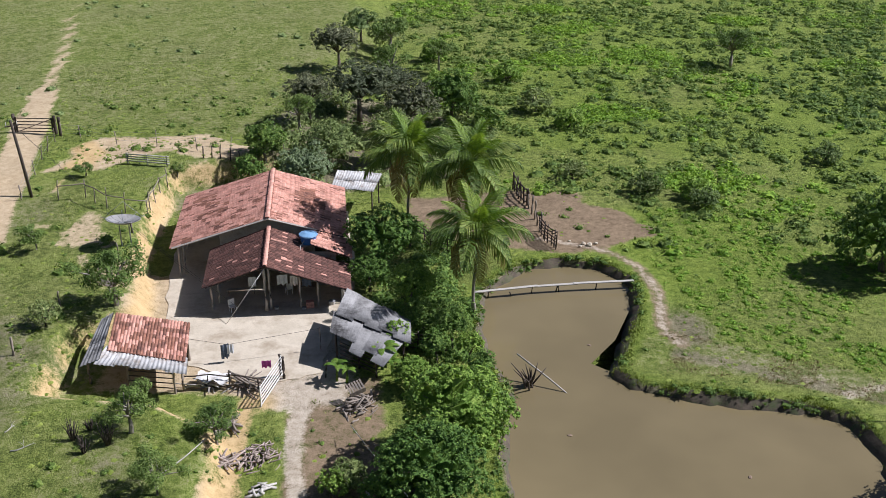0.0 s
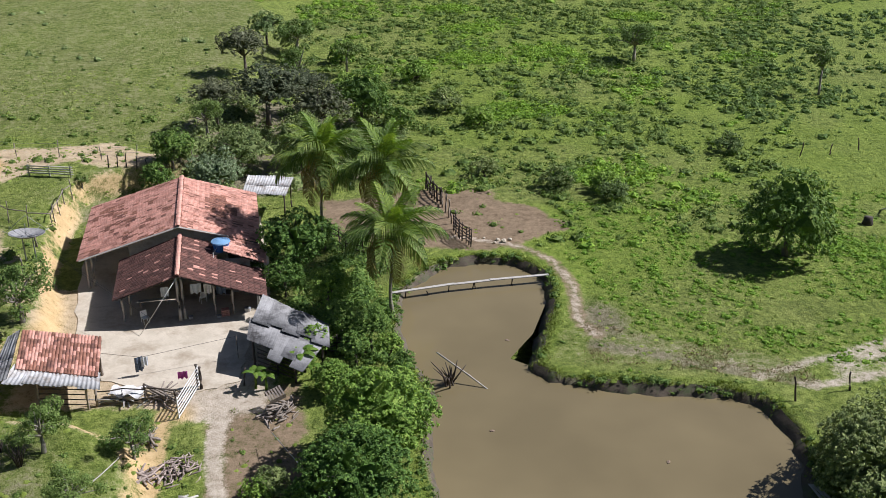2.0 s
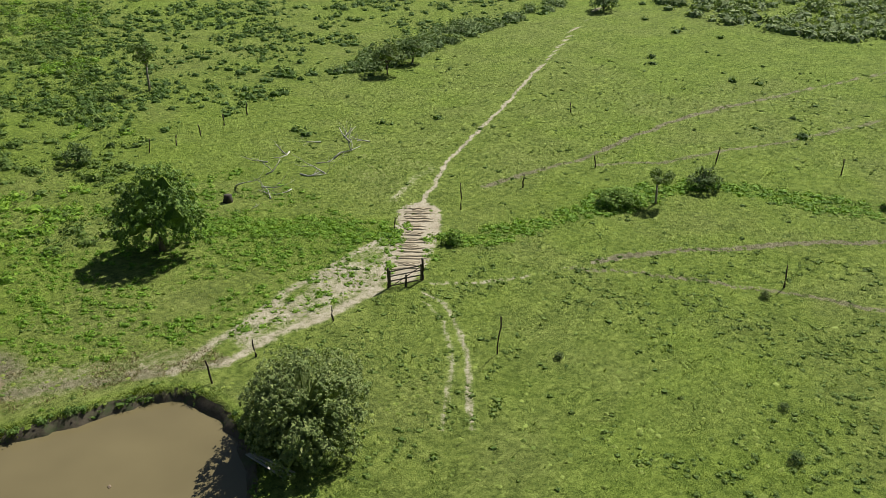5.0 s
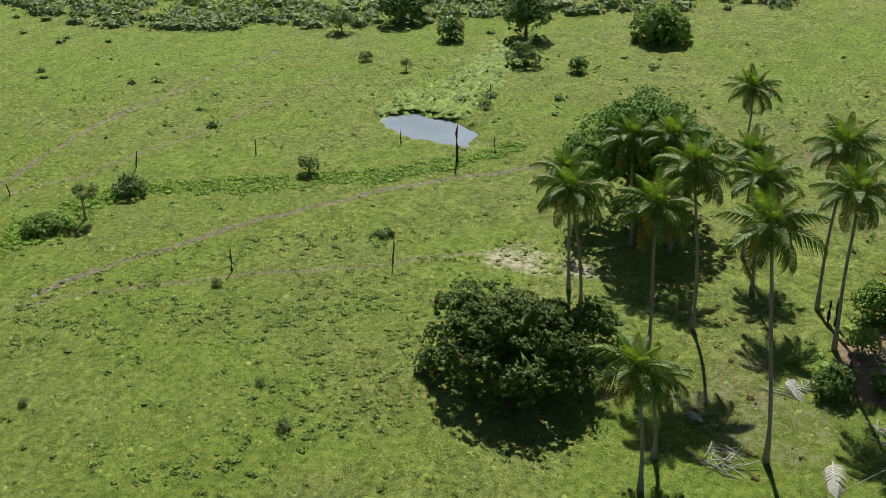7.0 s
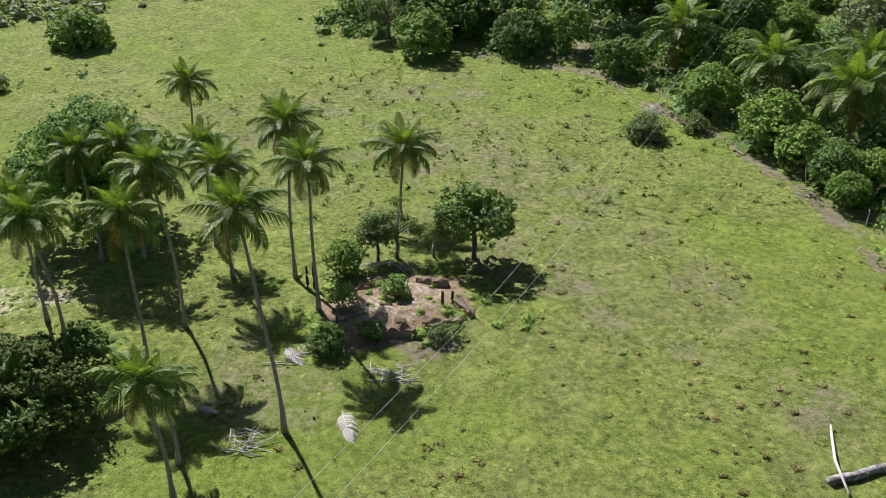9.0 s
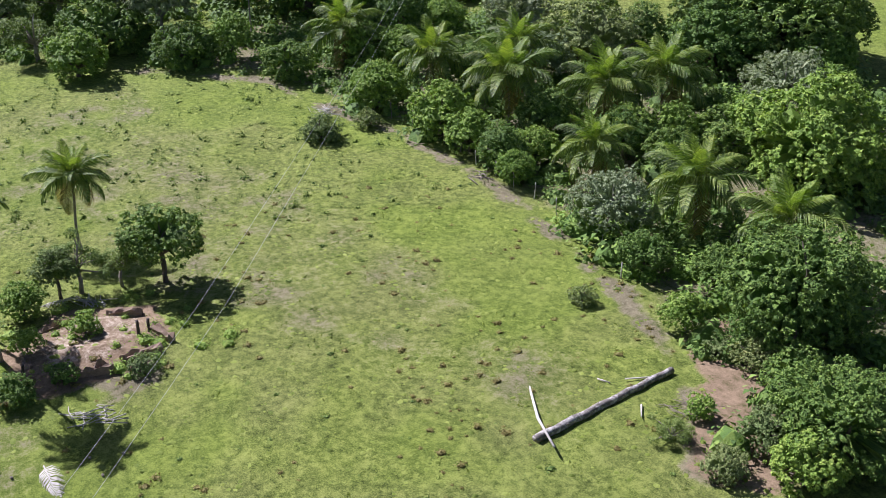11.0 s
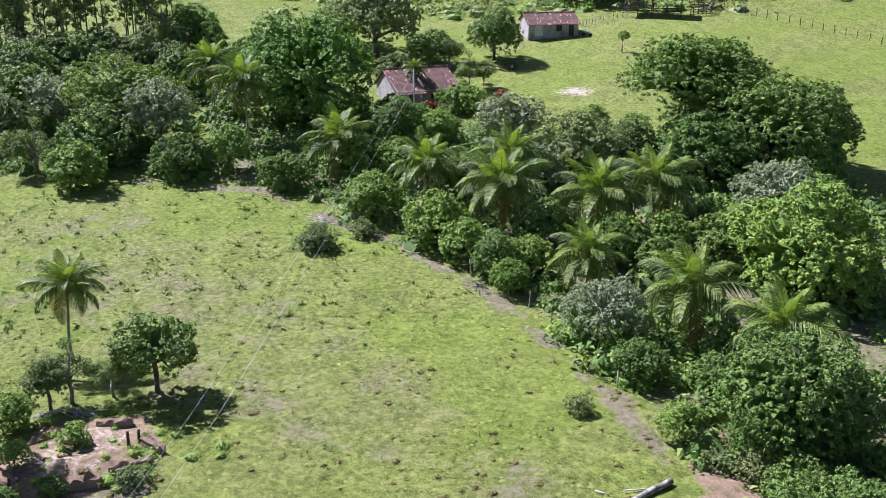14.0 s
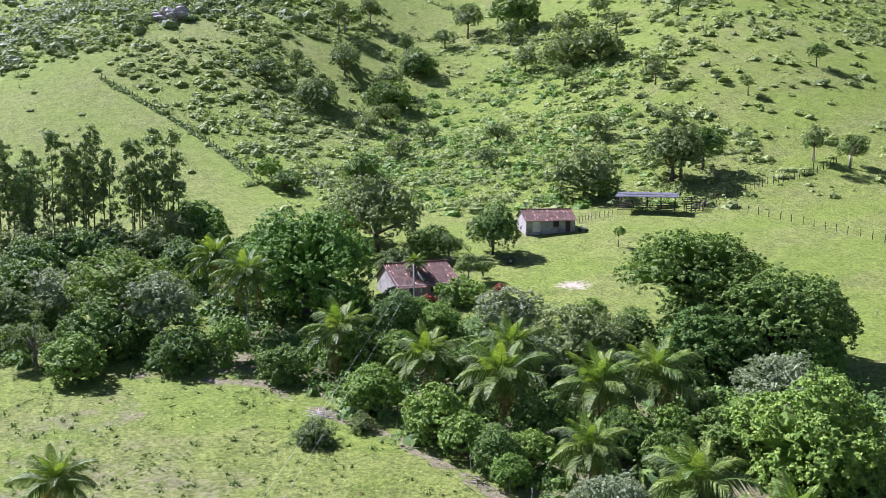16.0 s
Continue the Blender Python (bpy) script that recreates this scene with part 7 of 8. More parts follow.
HILL_TREES = [
    (253.1, -258.9, 7.1, 4.5), (223.5, -241.6, 9.2, 4.6), (301.8, -252.7, 6.2, 9, 1.3), (312.4, -201, 4.2, 8, 1.4), (323.6, -222.4, 4.9, 7, 1.2), (238.4, -265.8, 4.4, 4.5),
    (227, -284.5, 3.7, 4.2), (217.3, -220.2, 4.3, 5), (187.7, -226.2, 3.6, 5, 1.2), (248.5, -233.1, 5.4, 4.3), (125.2, -206.1, 2.4, 7, 1.7), (140.9, -179.3, 6.4, 7, 1.2),
    (289, -214, 3.0, 7, 1.6), (269.5, -158, 2.2, 8, 2.0), (277.7, -180.7, 6.0, 5.2), (252.1, -154.2, 8.0, 3.8), (266, -190, 5.5, 4), (240, -170, 5, 3.2), (232, -158, 4.2, 2.8),
    (206, -150, 4.0, 2.6), (215, -165, 4.4, 3.0), (198, -176, 3.8, 2.8), (176, -190, 4.2, 3.2), (184, -160, 3.6, 2.4), (164, -205, 3.4, 2.6), (300, -240, 5.2, 4.0), (280, -255, 5.6, 4.4), (262, -282, 5.0, 4.0),
]
MANGO_TREES += [
    (192.4, -129.5, 4.89, 3), (141.9, -188.2, 4.96, 6), (128, -210.3, 2.9, 4.5), (162, -265.6, 3.15, 4), (311.8, -261.1, 6.65, 7),
    (290.5, -267.7, 10.58, 7), (258.1, -159, 5.96, 2.5), (254, -181.6, 7.89, 3), (279.1, -211.5, 7.87, 2.5), (52.6, -13.6, 1.0, 0.4),
    (-5, 61.3, 1.54, 1.6), (-7.1, 63, 0.99, 1.2), (-0.4, 51.8, 1.18, 1.4), (2.2, 49.7, 0.98, 1.4),
    (-2.5, 37.8, 1.64, 1.4), (118.2, -41.8, 5.39, 3), (107.8, -47.2, 3.73, 2.4), (100.4, -72.4, 3.9, 3.5), (75.8, -87.6, 4.33, 3.4),
    (80.2, -66.7, 3.33, 2.6), (65.2, -63.8, 3.48, 2.4),
]
MANGO_TREES += [
    (57.7, -66.3, 3.11, 2.4), (51.1, -73.7, 3.69, 2.6), (52.2, -90, 3.32, 3), (41.7, -50.9, 2.23, 1.6), (52.2, -66.3, 2.75, 2.4),
    (38.7, -57, 2.31, 2.2), (29.9, -48.2, 2.16, 1.6), (64.2, -107.3, 5, 5), (64.4, -101.1, 9.3, 5.2, 0.95), (72.5, -97.5, 6.0, 3.4), (155.8, -45.3, 5.98, 3.5), (130.3, 29.1, 2.3, 1.2),
    (117.2, 10.8, 1.36, 0.8), (25.8, -45.7, 2.21, 1.4), (158.3, -53.8, 7.1, 3.5), (143.8, -40.5, 5.95, 4), (144.2, -64.5, 4.93, 3.5),
    (131.5, -101.9, 4.24, 3), (55.3, 3.3, 1.95, 1.4), 
    (4.6, 96, 1.7, 1.2),
]
MANGO_TREES += [
    (17.8, 79.3, 1.22, 0.9), (52.2, -10.6, 1.38, 0.7),
]
FRUIT_TREES = [
    (-2.1, 57.7, 1.73, 2.6), (0.5, 42.5, 3.25, 3), (1.6, 51, 1, 1.8), (164.5, -76, 5.88, 5), (140.8, -73.4, 3.6, 5),
    (107, -90.8, 3, 1.6), (85.9, -92.3, 2.89, 3), (106.3, -52.5, 3.07, 3), (93.3, -62.5, 3.89, 2.5), (97.3, -76.7, 3.2, 2.6),
    (82.5, -56.6, 3.5, 2.3), (72.6, -56.9, 3.79, 2.3), (43.9, -74.5, 7.9, 3.2), (34.4, -46.6, 1.74, 1.3),
    (27.8, -39.8, 1, 0.7), (203.8, -112.4, 3.92, 3), (144.9, -157.4, 3.73, 2.4), (113, -127.8, 1.25, 2.6), (61.8, -14.2, 1.78, 1.2),
    (56.8, -16.4, 1.15, 0.6), (56.7, -12.8, 1.11, 0.9),
]
FRUIT_TREES += [
    (-2.8, 53.6, 1.22, 1.2), (-1.7, 49, 1.3, 1.2), (-5.3, 39.5, 0.99, 0.8), (112, -36.3, 4.07, 2.2), (90.5, -65.2, 2.9, 3),
    (61, -58.4, 2.51, 1.8), (56.1, -70.6, 2.92, 2.4), (58.2, -97.7, 3.93, 3), (67.6, -56.3, 2.86, 1.8), (59.4, -54.5, 1.93, 1.6),
    (58.4, -67.4, 2.89, 2.4), (108.3, -82, 2.33, 1.2), (110.3, -79.6, 2.72, 2), (113.4, -93.7, 2.09, 1.2), (63.6, 46.7, 2.1, 0.3, 0.7),
    (48.1, 50.5, 1.05, 0.3), (132.4, 1.8, 4.57, 1), (20.8, -39.3, 2.27, 1.2), (158.8, -75.8, 3.98, 4), (-0.4, 108.6, 2.22, 1.2),
    (7.4, 113.4, 1.98, 1), (-1.1, 123.2, 2.14, 1.2),
]
FRUIT_TREES += [
    (12.7, 97.1, 1.73, 0.8), (20.9, 78.1, 1.46, 0.8), (116.2, -88.5, 2.5, 1.6), (109.5, -88.9, 2.82, 1.6),
]
SCRUB_TREES = [
    (-4.7, 85.6, 3.05, 3), (-10.1, 84.1, 2.76, 2.5),
    (-4.6, 40.1, 1.29, 0.8), (143.3, -99.3, 9.59, 6), (77, -81.4, 7.44, 3), (147.8, -156.1, 9.07, 4),
    (142.4, -178, 8.32, 6), (285.6, -186.4, 6.33, 3), (273.7, -149.9, 6.14, 3), (235.3, -238.2, 10.35, 4), (63.3, -17, 2.02, 2.2),
    (51.0, -17.6, 1.1, 0.3), (-24.1, 53.4, 1.1, 1), (21.4, 76.2, 1.43, 0.8), (17.2, 79.1, 1.7, 0.8), (11.3, 82.5, 1.5, 0.8),
    (35.1, 86.9, 1.66, 0.8), (159.4, -68.5, 5.88, 5),
]
SCRUB_TREES += [
    (163, -65, 4.47, 3), (132, -34.6, 5.06, 3.5), (71.8, 43.9, 1.71, 0.6), (79.6, 30.7, 1.22, 0.9), (57.5, 29.5, 0.45, 0.25),
    (41.3, 33.9, 0.36, 0.18), (42.4, 18.7, 0.52, 0.25), (46.2, 21.6, 0.36, 0.2), (50.1, 12.6, 1.02, 0.6), (119.4, 17.6, 2.44, 1),
    (114.6, 31.1, 0.83, 0.9), (118.3, 37.2, 1.08, 0.5), (132.1, 45, 2.4, 1.6), (29, -46.5, 1.77, 0.9), (23.9, -40.3, 1.89, 1),
    (23.7, -36.9, 1.51, 0.6), (31.4, -46.2, 1.26, 0.5), (78.9, -47.5, 2.45, 0.6), (78.7, -52.6, 1.67, 0.6), (41.2, -44.3, 1.15, 0.5),
    (169, -47.5, 7.46, 3), (155.4, -63.3, 5.7, 4), (25.3, 37.8, 4.5, 1.7),
]
SCRUB_TREES += [
    (123.7, -89.3, 3.9, 3), (152.9, -100.3, 6.71, 4), (123.8, 96.7, 2.7, 1.2), (76.1, 91.4, 2.41, 2), (81.9, 93.5, 2.16, 1.6),
    (2.5, 100, 2.06, 1.2), (9.7, 102.4, 2.11, 1), (-6.8, 126.9, 2.93, 2.5), (-10.5, 128.8, 2.6, 2.5), (162.4, -50.8, 5.29, 5),
    (161.6, -58.7, 4.86, 5),
]
AIRY_TREES = [
    (-6.4, 122.3, 2.64, 4.6), (-0.5, 117.8, 2.04, 3), (-20.7, 56.2, 2.79, 2.2), (-15.9, 42.4, 1.81, 1.6), (-13.4, 37.8, 1.6, 1.4),
    (-11.8, 43.1, 1.58, 1.4), (51.5, 104, 2.08, 4.2), (65.9, 44.7, 1.38, 2.4), (63.2, -18.4, 2.52, 2.6), (120.1, -34.5, 4.12, 3.2),
    (128.2, -103.5, 3.96, 3), (116.1, -100.4, 2.61, 2.2), (120.5, -213, 5.15, 4.5), (314, -204.6, 6.55, 6), (325.9, -224, 5.57, 5),
    (296.7, -218.5, 3.73, 4), (281, -164.9, 3.11, 4), (193.4, -232.8, 3.4, 4), (174, -235.5, 2.3, 3), (162.3, -233.8, 2.88, 3.5),
    (62.4, -21, 1.82, 2), (-28.8, 64.5, 1.29, 1.2),
]
AIRY_TREES += [
    (-29.5, 77.8, 0.99, 0.8), (-22.4, 79.4, 0.74, 0.8), (34.9, 120.3, 3.25, 3), (108.8, -87.3, 2.19, 1.4), (68.3, 20.3, 0.9, 0.2),
    (27.4, -37, 1.4, 0.5), (-6, 109.4, 3.18, 3.5), (-13.3, 89.1, 2.11, 2.6), (115.5, -97.1, 3, 3),
]
GREY_TREES = [
    (-12.7, 92.4, 2.59, 3.4), (-8.3, 96.6, 4.25, 3.8), (-3.2, 93.1, 3.55, 3.6), (-11.8, 111.7, 3.24, 3.6), (-4.6, 101.5, 2.6, 3.4),
]
SILVER_TREES = [
    (-11.6, 79.2, 2.64, 2.2), (135.6, -42.8, 5.67, 4), (116.9, -48.8, 5.5, 5.4, 1.1), (92.7, -85, 5.4, 2.8),
    (55.2, -86.7, 5.37, 3), (47.2, -53.2, 3.76, 2.8), (77.3, -74.6, 4.04, 3),
]
DOME_TREES = [
    (75.6, 1.6, 7.0, 5.0), (118.3, -70.1, 11.6, 6.6),
]
SPREAD_TREES = [
    (50.6, 7.5, 5.7, 2.0),
]
UMBRELLA_TREES = [
    (124.9, -47.6, 8.8, 6.2), (77.7, -101.7, 11.27, 8), 
]
for kind, places in (("mango", MANGO_TREES), ("fruit", FRUIT_TREES), ("scrub", SCRUB_TREES), ("airy", AIRY_TREES), ("silver", SILVER_TREES), ("scrub", HILL_TREES), ("dome", DOME_TREES), ("grey", GREY_TREES), ("spread", SPREAD_TREES), ("umbrella", UMBRELLA_TREES)):
    for i, (x, y, radius, mid, *tall) in enumerate(places):
        plant_tree(kind, x, y, radius, mid, i + 40 * len(kind), stretch=tall[0] if tall else 1.0)

# ---- grass, weeds and scrub ----
grow = np.random.default_rng(77)


def spots_in(count, x0, x1, y0, y1, keep, low, high, power=1.0):
    x, y = grow.uniform(x0, x1, count), grow.uniform(y0, y1, count)
    good = grow.random(count) < keep(x, y)
    x, y = x[good], y[good]
    return np.stack([x, y, low + (high - low) * grow.random(len(x)) ** power], 1)


def seen_side(x, y, near, far):
    """The stretch of country that lies round the hovering point, by distance."""
    r = np.hypot(x, y)
    angle = np.degrees(np.arctan2(x, y))
    return ((r > near) & (r < far) & (angle > -27) & (angle < 156)).astype(float)


def bare(x, y):
    """How little grows: paths, water, yard and floor of the wood."""
    hard = np.maximum.reduce([smooth((0.9 - line_distance(x, y, p)) / 0.5) for p in (CATTLE_PATH, DAM_PATH, TRACK)] + [smooth((2.2 - line_distance(x, y, ROAD)) / 0.5), smooth((0.5 - line_distance(x, y, FOOTPATH)) / 0.3)])
    hard = np.maximum(hard, within(x, y, POND) > -0.15)
    hard = np.maximum(hard, within(x, y, POOL) > 0.0)
    hard = np.maximum(hard, within(x, y, [(-20.5, 48.8), (-5.6, 48.6), (-5.6, 76), (-20.8, 76)]) > -0.2)
    hard = np.maximum(hard, 0.93 * smooth((within(x, y, CORRAL) + 0.3 + 1.2 * (rough_noise(x, y, 2.0, 93) - 0.5)) / 0.8))
    return np.clip(hard, 0, 1)


def wood_floor(x, y):
    return smooth((within(x, y, WOOD_EDGE + [(16, -48), (24, -66), (44, -96), (66, -112), (92, -96), (112, -82), (150, -84), (172, -44), (126, -26)]) - 0.5) / 2.0)


# short turf, everywhere near: low tussocks, and blades between them
def tussocks(name, label, rng, spots, material, tall):
    x, y, size = spots.T
    foot = np.stack([x, y, land(x, y) - 0.02], 1)
    count = len(x)
    a = np.arange(6) * np.pi / 3
    shape = np.concatenate([np.stack([np.cos(a), np.sin(a), np.full(6, -0.05)], 1), [(0, 0, tall)]])
    verts = foot[:, None, :] + shape[None] * rng.uniform(0.6, 1.25, (count, 7, 1)) * size[:, None, None]
    verts[:, 6, :2] += rng.normal(0, 0.3, (count, 2)) * size[:, None]
    i = np.arange(6)
    fan = np.stack([i, (i + 1) % 6, np.full(6, 6)], 1)
    faces = (fan[None] + 7 * np.arange(count)[:, None, None]).reshape(-1, 3)
    return tagged(new(name, mesh_of(name, verts.reshape(-1, 3), faces, material, True)), label, "grass", kind="stuff")


turf = lambda x, y: seen_side(x, y, 30, 118) * (1 - bare(x, y)) * (1 - 0.8 * wood_floor(x, y))
tussocks("grass", "low tussocks of green pasture grass", grow, spots_in(70000, -42, 118, -62, 118, lambda x, y: turf(x, y) * (0.15 + 0.85 * (rough_noise(x, y, 2.6, 51) > 0.46)), 0.06, 0.27, 1.6), LEAF["grass"], 0.55)
scatter("grass", "short green pasture grass in tufts", "grass", grow,
        spots_in(26000, -42, 118, -62, 118, lambda x, y: turf(x, y) * (0.2 + 0.8 * (rough_noise(x, y, 3.6, 151) > 0.5)), 0.4, 1.2, 1.6),
        LEAF["grass"], 6, 0.16, 0.20, 0.04, 0.15)
tussocks("reeds", "bright yellow-green reeds and rushes round the small pool", grow,
         spots_in(6500, 90, 132, 10, 38, lambda x, y: (within(x, y, REED_BED) > -2.4 + 4.6 * rough_noise(x, y, 3, 76)) * (within(x, y, POOL) < -0.3), 0.25, 0.75), REED, 0.5)
# leafy weeds dotted over the pasture
scatter_leafy("weeds", "scattered low leafy weeds in the pasture", "weeds", grow,
              spots_in(15000, -42, 125, -62, 125, lambda x, y: seen_side(x, y, 30, 128) * (1 - bare(x, y)) * (1 - 0.9 * wood_floor(x, y)) * (0.22 + 0.78 * (rough_noise(x, y, 5.5, 52) > 0.57)) * (1 - 0.75 * smooth((4 - y) / 10)), 0.08, 0.36, 2.2),
              LEAF["weed"], 11, 0.66, 0.6)
scatter_leafy("weeds", "coarse dark tufts in the near pasture", "weeds", grow,
              spots_in(5200, 22, 70, 6, 48, lambda x, y: (1 - bare(x, y)) * seen_side(x, y, 30, 72) * (rough_noise(x, y, 3.4, 98) > 0.53), 0.10, 0.34, 1.8), LEAF["weed"], 10, 0.66, 0.55)
# rank growth on the wet ground behind the pond
rank = lambda x, y: seen_side(x, y, 58, 175) * smooth((x - (5 - 0.14 * (y - 60)) + 16 * (rough_noise(x, y, 9, 78) - 0.5)) / 5) * smooth((y - 66) / 4) * smooth((34 + 0.42 * (y - 66) - x) / 6) * (1 - bare(x, y))
scatter_leafy("undergrowth", "rank waist-high green undergrowth on wet ground", "undergrowth", grow,
              spots_in(9000, -10, 95, 64, 168, lambda x, y: rank(x, y) * (0.30 + 0.70 * (rough_noise(x, y, 7, 53) > 0.47)), 0.3, 1.1, 1.9), LEAF["weed"], 22, 0.45, 0.75)
scatter_leafy("undergrowth", "bright lush green plants on wet ground", "undergrowth", grow,
              spots_in(5200, -8, 95, 60, 168, lambda x, y: rank(x, y) * (rough_noise(x, y, 8, 54) > 0.60), 0.4, 1.1, 1.4), LEAF["lush"], 28, 0.40, 0.65)
scatter_leafy("undergrowth", "low lush growth between the pond and the lone tree", "undergrowth", grow,
              spots_in(2800, 14, 46, 49, 76, lambda x, y: (1 - bare(x, y)) * (line_distance(x, y, DAM) > 2.2) * (rough_noise(x, y, 4, 55) > 0.44) * smooth((x - 14.5) / 3), 0.10, 0.42, 1.8), LEAF["lush"], 24, 0.45, 0.65)
LUSH_SPOTS = [(17, 140), (15, 123), (25, 125), (-16, 154), (17, 101), (22, 81), (15, 153), (18, 101), (42, 145)]
scatter_leafy("undergrowth", "bright broad-leaved patches in the wet growth", "undergrowth", grow,
              spots_in(26000, -14, 60, 72, 170, lambda x, y: np.maximum.reduce([1.0 * (np.hypot((x - a) / 4.2, (y - b) / 2.6) < 0.65 + 0.6 * rough_noise(x, y, 2.5, 99)) for a, b in LUSH_SPOTS]) * (1 - bare(x, y)), 0.4, 0.9), LEAF["lush"], 20, 0.5, 0.8)
# bright belt along the ditch
scatter_leafy("ditch_plants", "bright green plants along the wet ditch", "plants", grow,
              spots_in(15000, 34, 92, 12, 68, lambda x, y: ((line_distance(x, y, DITCH) < 1.3 + 1.2 * rough_noise(x, y, 4, 2)) | (line_distance(x, y, DITCH_B) < 0.2 + 2.6 * rough_noise(x, y, 4, 3))) * (1 - bare(x, y)), 0.18, 0.6, 1.5), LEAF["lush"], 20, 0.50, 0.45)
# grass hanging over the pond's bank
scatter("bank_grass", "thick grass hanging over the pond's bank", "grass", grow,
        spots_in(42000, 0, 27, 30, 70, lambda x, y: (np.abs(within(x, y, POND) + 0.55) < 0.36) * (0.35 + 0.65 * (rough_noise(x, y, 1.5, 56) > 0.42)), 0.5, 1.3), LEAF["grass"], 6, 0.13, 0.18, 0.035, 0.1)
scatter("straw", "dry trampled straw and old grass on the dam", "straw", grow,
        spots_in(5200, 10, 27, 46, 57, lambda x, y: (within(x, y, DAM_TOP) > -0.6 + 1.2 * rough_noise(x, y, 2.0, 91)) * (rough_noise(x, y, 1.8, 92) > 0.42), 0.5, 1.3), STRAW, 6, 0.10, 0.28, 0.04, 0.05)
scatter_leafy("bank_weeds", "dark leafy weeds on the pond's bank", "weeds", grow,
              spots_in(5200, 0, 27, 30, 70, lambda x, y: (np.abs(within(x, y, POND) + 0.38) < 0.40) * ((y > 61) | (x < 4.5) | (rough_noise(x, y, 2.2, 57) > 0.50)), 0.14, 0.46, 1.6), LEAF["weed"], 20, 0.5, 0.8)
# weeds on the bank beside the house
scatter_leafy("bank_shrubs", "low green weeds and shrubs on the grassy bank", "shrubs", grow,
              spots_in(900, -45, -10, 33, 100, lambda x, y: (within(x, y, TERRACE) < -0.5) * (1 - bare(x, y)) * (rough_noise(x, y, 4, 58) > 0.52), 0.2, 0.75, 1.8), LEAF["weed"], 34, 0.36, 0.85)
scatter_leafy("field_shrubs", "small dark shrubs in the far pasture", "shrubs", grow,
              spots_in(260, -60, 0, 92, 170, lambda x, y: (rough_noise(x, y, 9, 59) > 0.5) * 1.0, 0.3, 0.9, 1.5), LEAF["scrub"], 40, 0.30, 0.9)
# thicket behind the house and along the pond's west side
scatter_leafy("thicket", "dense dark thicket of shrubs behind the house", "thicket", grow,
              spots_in(240, -16, 6, 77, 108, lambda x, y: (within(x, y, [(-16, 80), (-9, 79), (-2, 82), (4, 84), (5, 96), (-2, 106), (-14, 104), (-17, 90)]) > 0) * 1.0, 0.6, 1.5), LEAF["scrub"], 110, 0.28, 0.95)
scatter_leafy("thicket", "dense green shrubs between the house and the pond", "thicket", grow,
              spots_in(330, -6, 3.5, 36, 74, lambda x, y: (within(x, y, [(-5.0, 57.5), (-4.8, 66), (-3.5, 73), (1.2, 70), (2.2, 62), (1.6, 54), (3.0, 48), (2.6, 38), (-1.5, 38), (-2.4, 44), (-1.2, 52), (-2.0, 56)]) > 0) * 1.0, 0.45, 1.05), LEAF["mango"], 90, 0.30, 0.95)
# floor of the wood, filled with shrubs
wood_in = lambda x, y: wood_floor(x, y)
scatter_leafy("wood_undergrowth", "dense dark undergrowth on the floor of the wood", "undergrowth", grow,
              spots_in(2100, 16, 172, -112, -24, lambda x, y: wood_in(x, y) * (rough_noise(x, y, 8, 60) > 0.2), 0.9, 2.4), LEAF["mango"], 62, 0.32, 1.1)
scatter_leafy("wood_undergrowth", "bright leafy undergrowth in the wood", "undergrowth", grow,
              spots_in(600, 16, 172, -112, -24, lambda x, y: wood_in(x, y) * (rough_noise(x, y, 11, 61) > 0.52), 0.9, 2.2), LEAF["fruit"], 110, 0.28, 1.1)
# sprouts and weeds on the meadow's upper end
scatter_leafy("meadow_sprouts", "dark leafy sprouts on the upper meadow", "weeds", grow,
              spots_in(900, 56, 116, -56, -8, lambda x, y: (1 - wood_in(x, y)) * smooth((x - 56) / 14) * (rough_noise(x, y, 5, 62) > 0.42), 0.14, 0.48, 1.4), LEAF["weed"], 16, 0.62, 1.35, (0.2, 0.55))
scatter_leafy("dry_weeds", "dry brownish weeds on the meadow", "weeds", grow,
              spots_in(520, 28, 70, -50, -4, lambda x, y: (1 - wood_in(x, y)) * (rough_noise(x, y, 6, 63) > 0.5), 0.12, 0.4, 1.5), OLD_FROND, 24, 0.5, 0.6)
scatter_leafy("ruin_shrubs", "green shrubs growing over the ruin", "shrubs", grow,
              spots_in(85, 50.5, 63, -24, -8, lambda x, y: (rough_noise(x, y, 3, 64) > 0.47) * 1.0, 0.3, 0.8), LEAF["fruit"], 90, 0.22, 0.9)
# scrub over the hillside
hill = lambda x, y: smooth((0.743 * x - 0.669 * y - 196) / 14) * (np.degrees(np.arctan2(x, y)) > 98) * (np.degrees(np.arctan2(x, y)) < 158)
open_left = lambda x, y: smooth((y + 113 + 5 * rough_noise(x, y, 14, 68)) / 4) * smooth((330 - x) / 20)
open_right = lambda x, y: 0.92 * smooth((np.degrees(np.arctan2(x, y)) - 142 + 14 * (rough_noise(x, y, 22, 97) - 0.5)) / 4) * smooth((rough_noise(x, y, 40, 69) - 0.36) / 0.1)
open_hill = lambda x, y: np.maximum.reduce([open_left(x, y), open_right(x, y), smooth((rough_noise(x, y, 48, 65) - 0.62) / 0.06)])
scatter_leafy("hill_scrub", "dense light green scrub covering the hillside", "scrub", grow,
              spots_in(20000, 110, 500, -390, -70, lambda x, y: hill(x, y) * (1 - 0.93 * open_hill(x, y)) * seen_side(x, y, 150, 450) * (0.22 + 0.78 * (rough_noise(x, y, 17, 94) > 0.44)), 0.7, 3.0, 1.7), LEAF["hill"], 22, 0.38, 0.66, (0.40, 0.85))
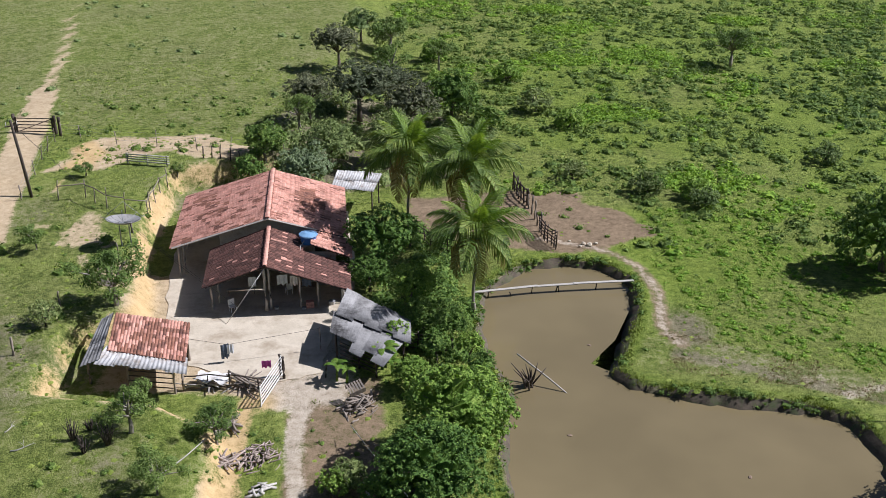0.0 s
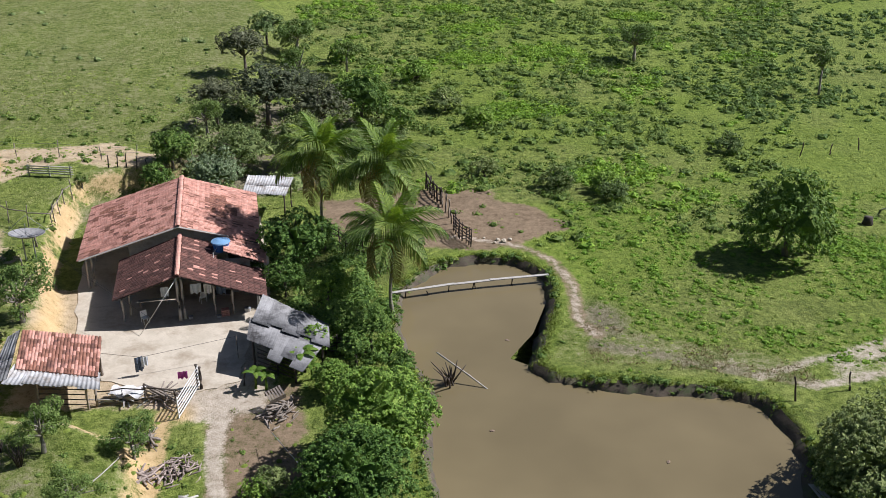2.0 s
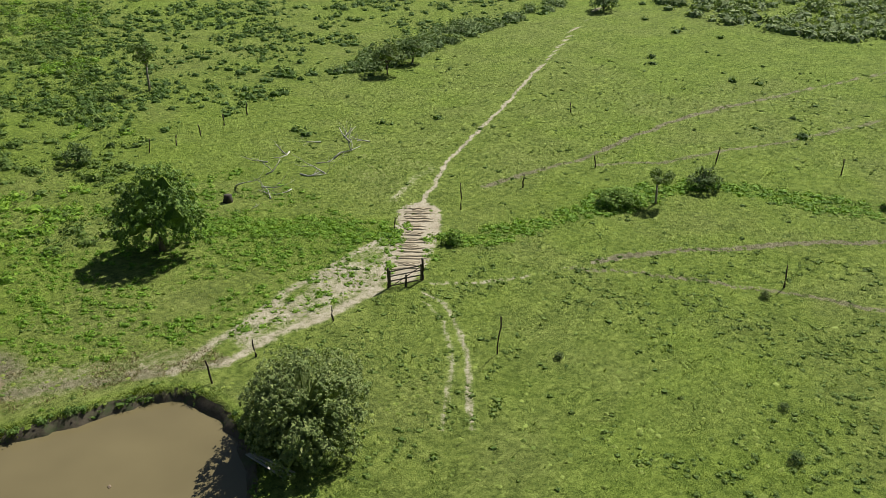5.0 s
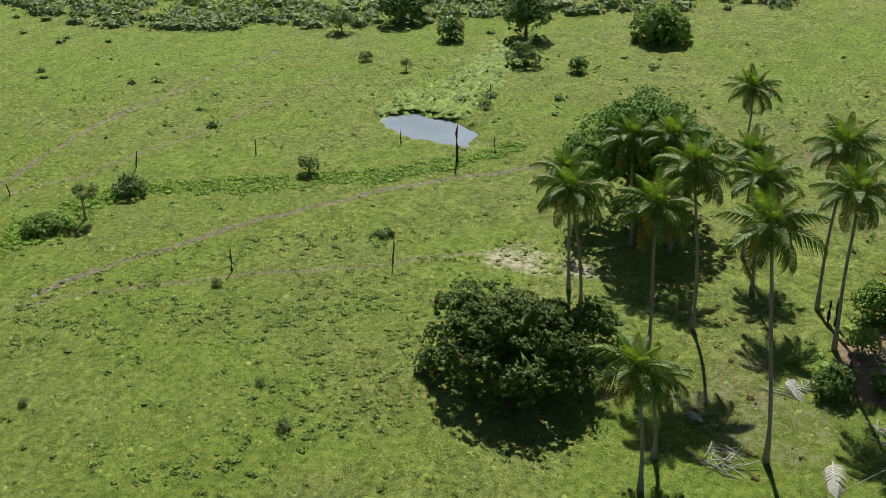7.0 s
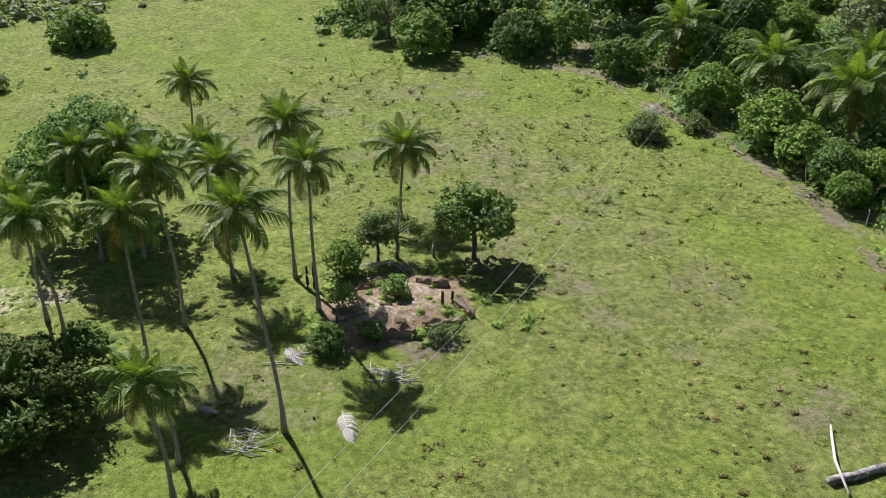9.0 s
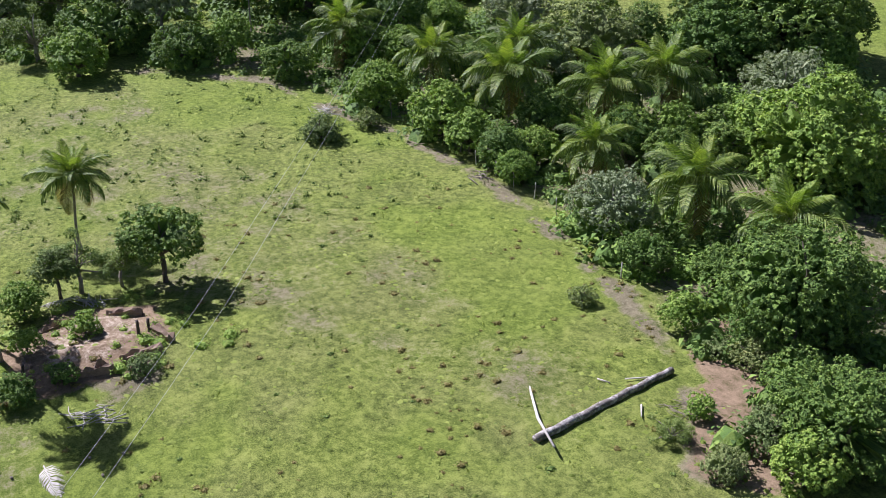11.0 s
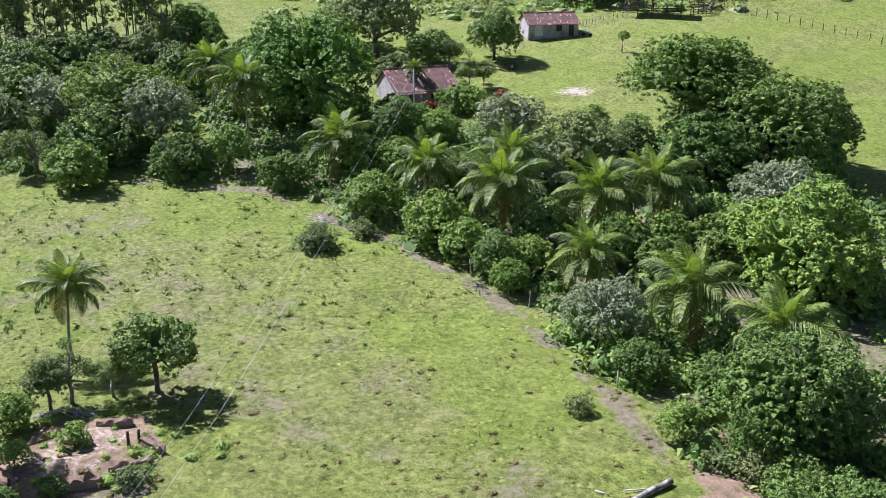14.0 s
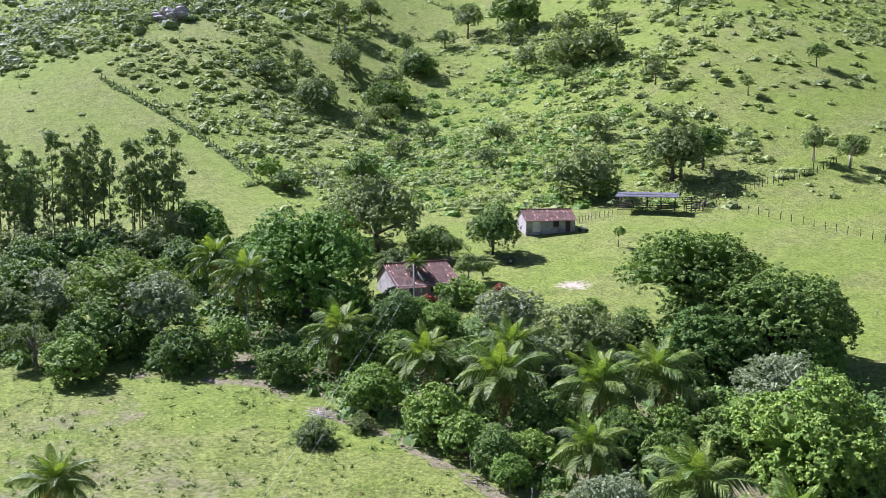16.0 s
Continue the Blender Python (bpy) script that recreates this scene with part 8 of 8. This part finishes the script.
scatter_leafy("hill_scrub", "lush bright scrub in the hollow below the hill", "scrub", grow,
              spots_in(1500, 130, 260, -245, -125, lambda x, y: hill(x, y) * (np.hypot((0.669 * x + 0.743 * y - 0) / 34, 0) < 1) * (rough_noise(x, y, 12, 96) > 0.42), 0.9, 3.0, 1.4), LEAF["fruit"], 26, 0.34, 0.75, (0.40, 0.85))
scatter_leafy("hill_scrub", "darker green shrubs on the hillside", "scrub", grow,
              spots_in(3400, 110, 520, -400, -70, lambda x, y: hill(x, y) * (1 - 0.96 * open_hill(x, y)) * seen_side(x, y, 150, 470) * (rough_noise(x, y, 30, 66) > 0.5), 1.2, 3.4, 1.5), LEAF["scrub"], 28, 0.34, 0.8, (0.40, 0.85))
scatter_leafy("hill_scrub", "dark woods high on the hillside", "scrub", grow,
              spots_in(700, 300, 480, -200, -70, lambda x, y: smooth((x - 318) / 20) * (rough_noise(x, y, 20, 70) > 0.35), 2.0, 4.5, 1.2), LEAF["scrub"], 40, 0.32, 0.9, (0.60, 1.0))
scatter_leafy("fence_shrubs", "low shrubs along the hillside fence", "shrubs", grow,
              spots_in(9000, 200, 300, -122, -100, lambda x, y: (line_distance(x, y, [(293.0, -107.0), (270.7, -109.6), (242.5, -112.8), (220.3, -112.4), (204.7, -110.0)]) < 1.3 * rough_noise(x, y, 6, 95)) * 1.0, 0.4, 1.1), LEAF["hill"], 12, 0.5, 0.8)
# far belt of woods beyond the pasture
FAR_EDGE = [(140, 104), (132.5, 95.3), (129.5, 78.8), (129.1, 69.0), (134.4, 46.3), (138.8, 35.9), (146, 12), (150, -16), (185, -30), (205, 30), (190, 130), (150, 140)]
scatter_leafy("far_woods", "dark belt of scrub woods beyond the pasture", "woods", grow,
              spots_in(3000, 124, 208, -32, 142, lambda x, y: (within(x, y, FAR_EDGE) > -1.2 + 2 * rough_noise(x, y, 6, 71)) * 1.0, 0.9, 2.2), LEAF["scrub"], 20, 0.46, 0.85)
scatter_leafy("fence_shrubs", "dark shrubs along the far fence", "shrubs", grow,
              spots_in(5200, 60, 135, 80, 150, lambda x, y: (line_distance(x, y, [(74, 96.5), (84, 98), (92, 100), (104, 103), (120, 105)]) < 1.0 + 3.2 * rough_noise(x, y, 8, 72)) * (rough_noise(x, y, 5, 73) > 0.42), 0.6, 1.5), LEAF["scrub"], 60, 0.30, 0.95)
scatter_leafy("undergrowth", "coarse weeds and low shrubs beyond the far fence", "undergrowth", grow,
              spots_in(7000, 28, 142, 84, 165, lambda x, y: (within(x, y, [(43, 87), (59, 91), (77, 95.7), (91, 98), (118, 101), (140, 130), (100, 162), (60, 150), (34, 112)]) > 0) * (0.15 + 0.85 * (rough_noise(x, y, 6, 74) > 0.48)), 0.3, 0.95, 1.6), LEAF["weed"], 13, 0.50, 0.85)
scatter_leafy("far_shrubs", "scattered shrubs in the far pasture", "shrubs", grow,
              spots_in(900, 20, 200, -40, 175, lambda x, y: seen_side(x, y, 95, 230) * (rough_noise(x, y, 16, 67) > 0.5), 0.3, 1.1, 2.0), LEAF["weed"], 34, 0.45, 0.85)
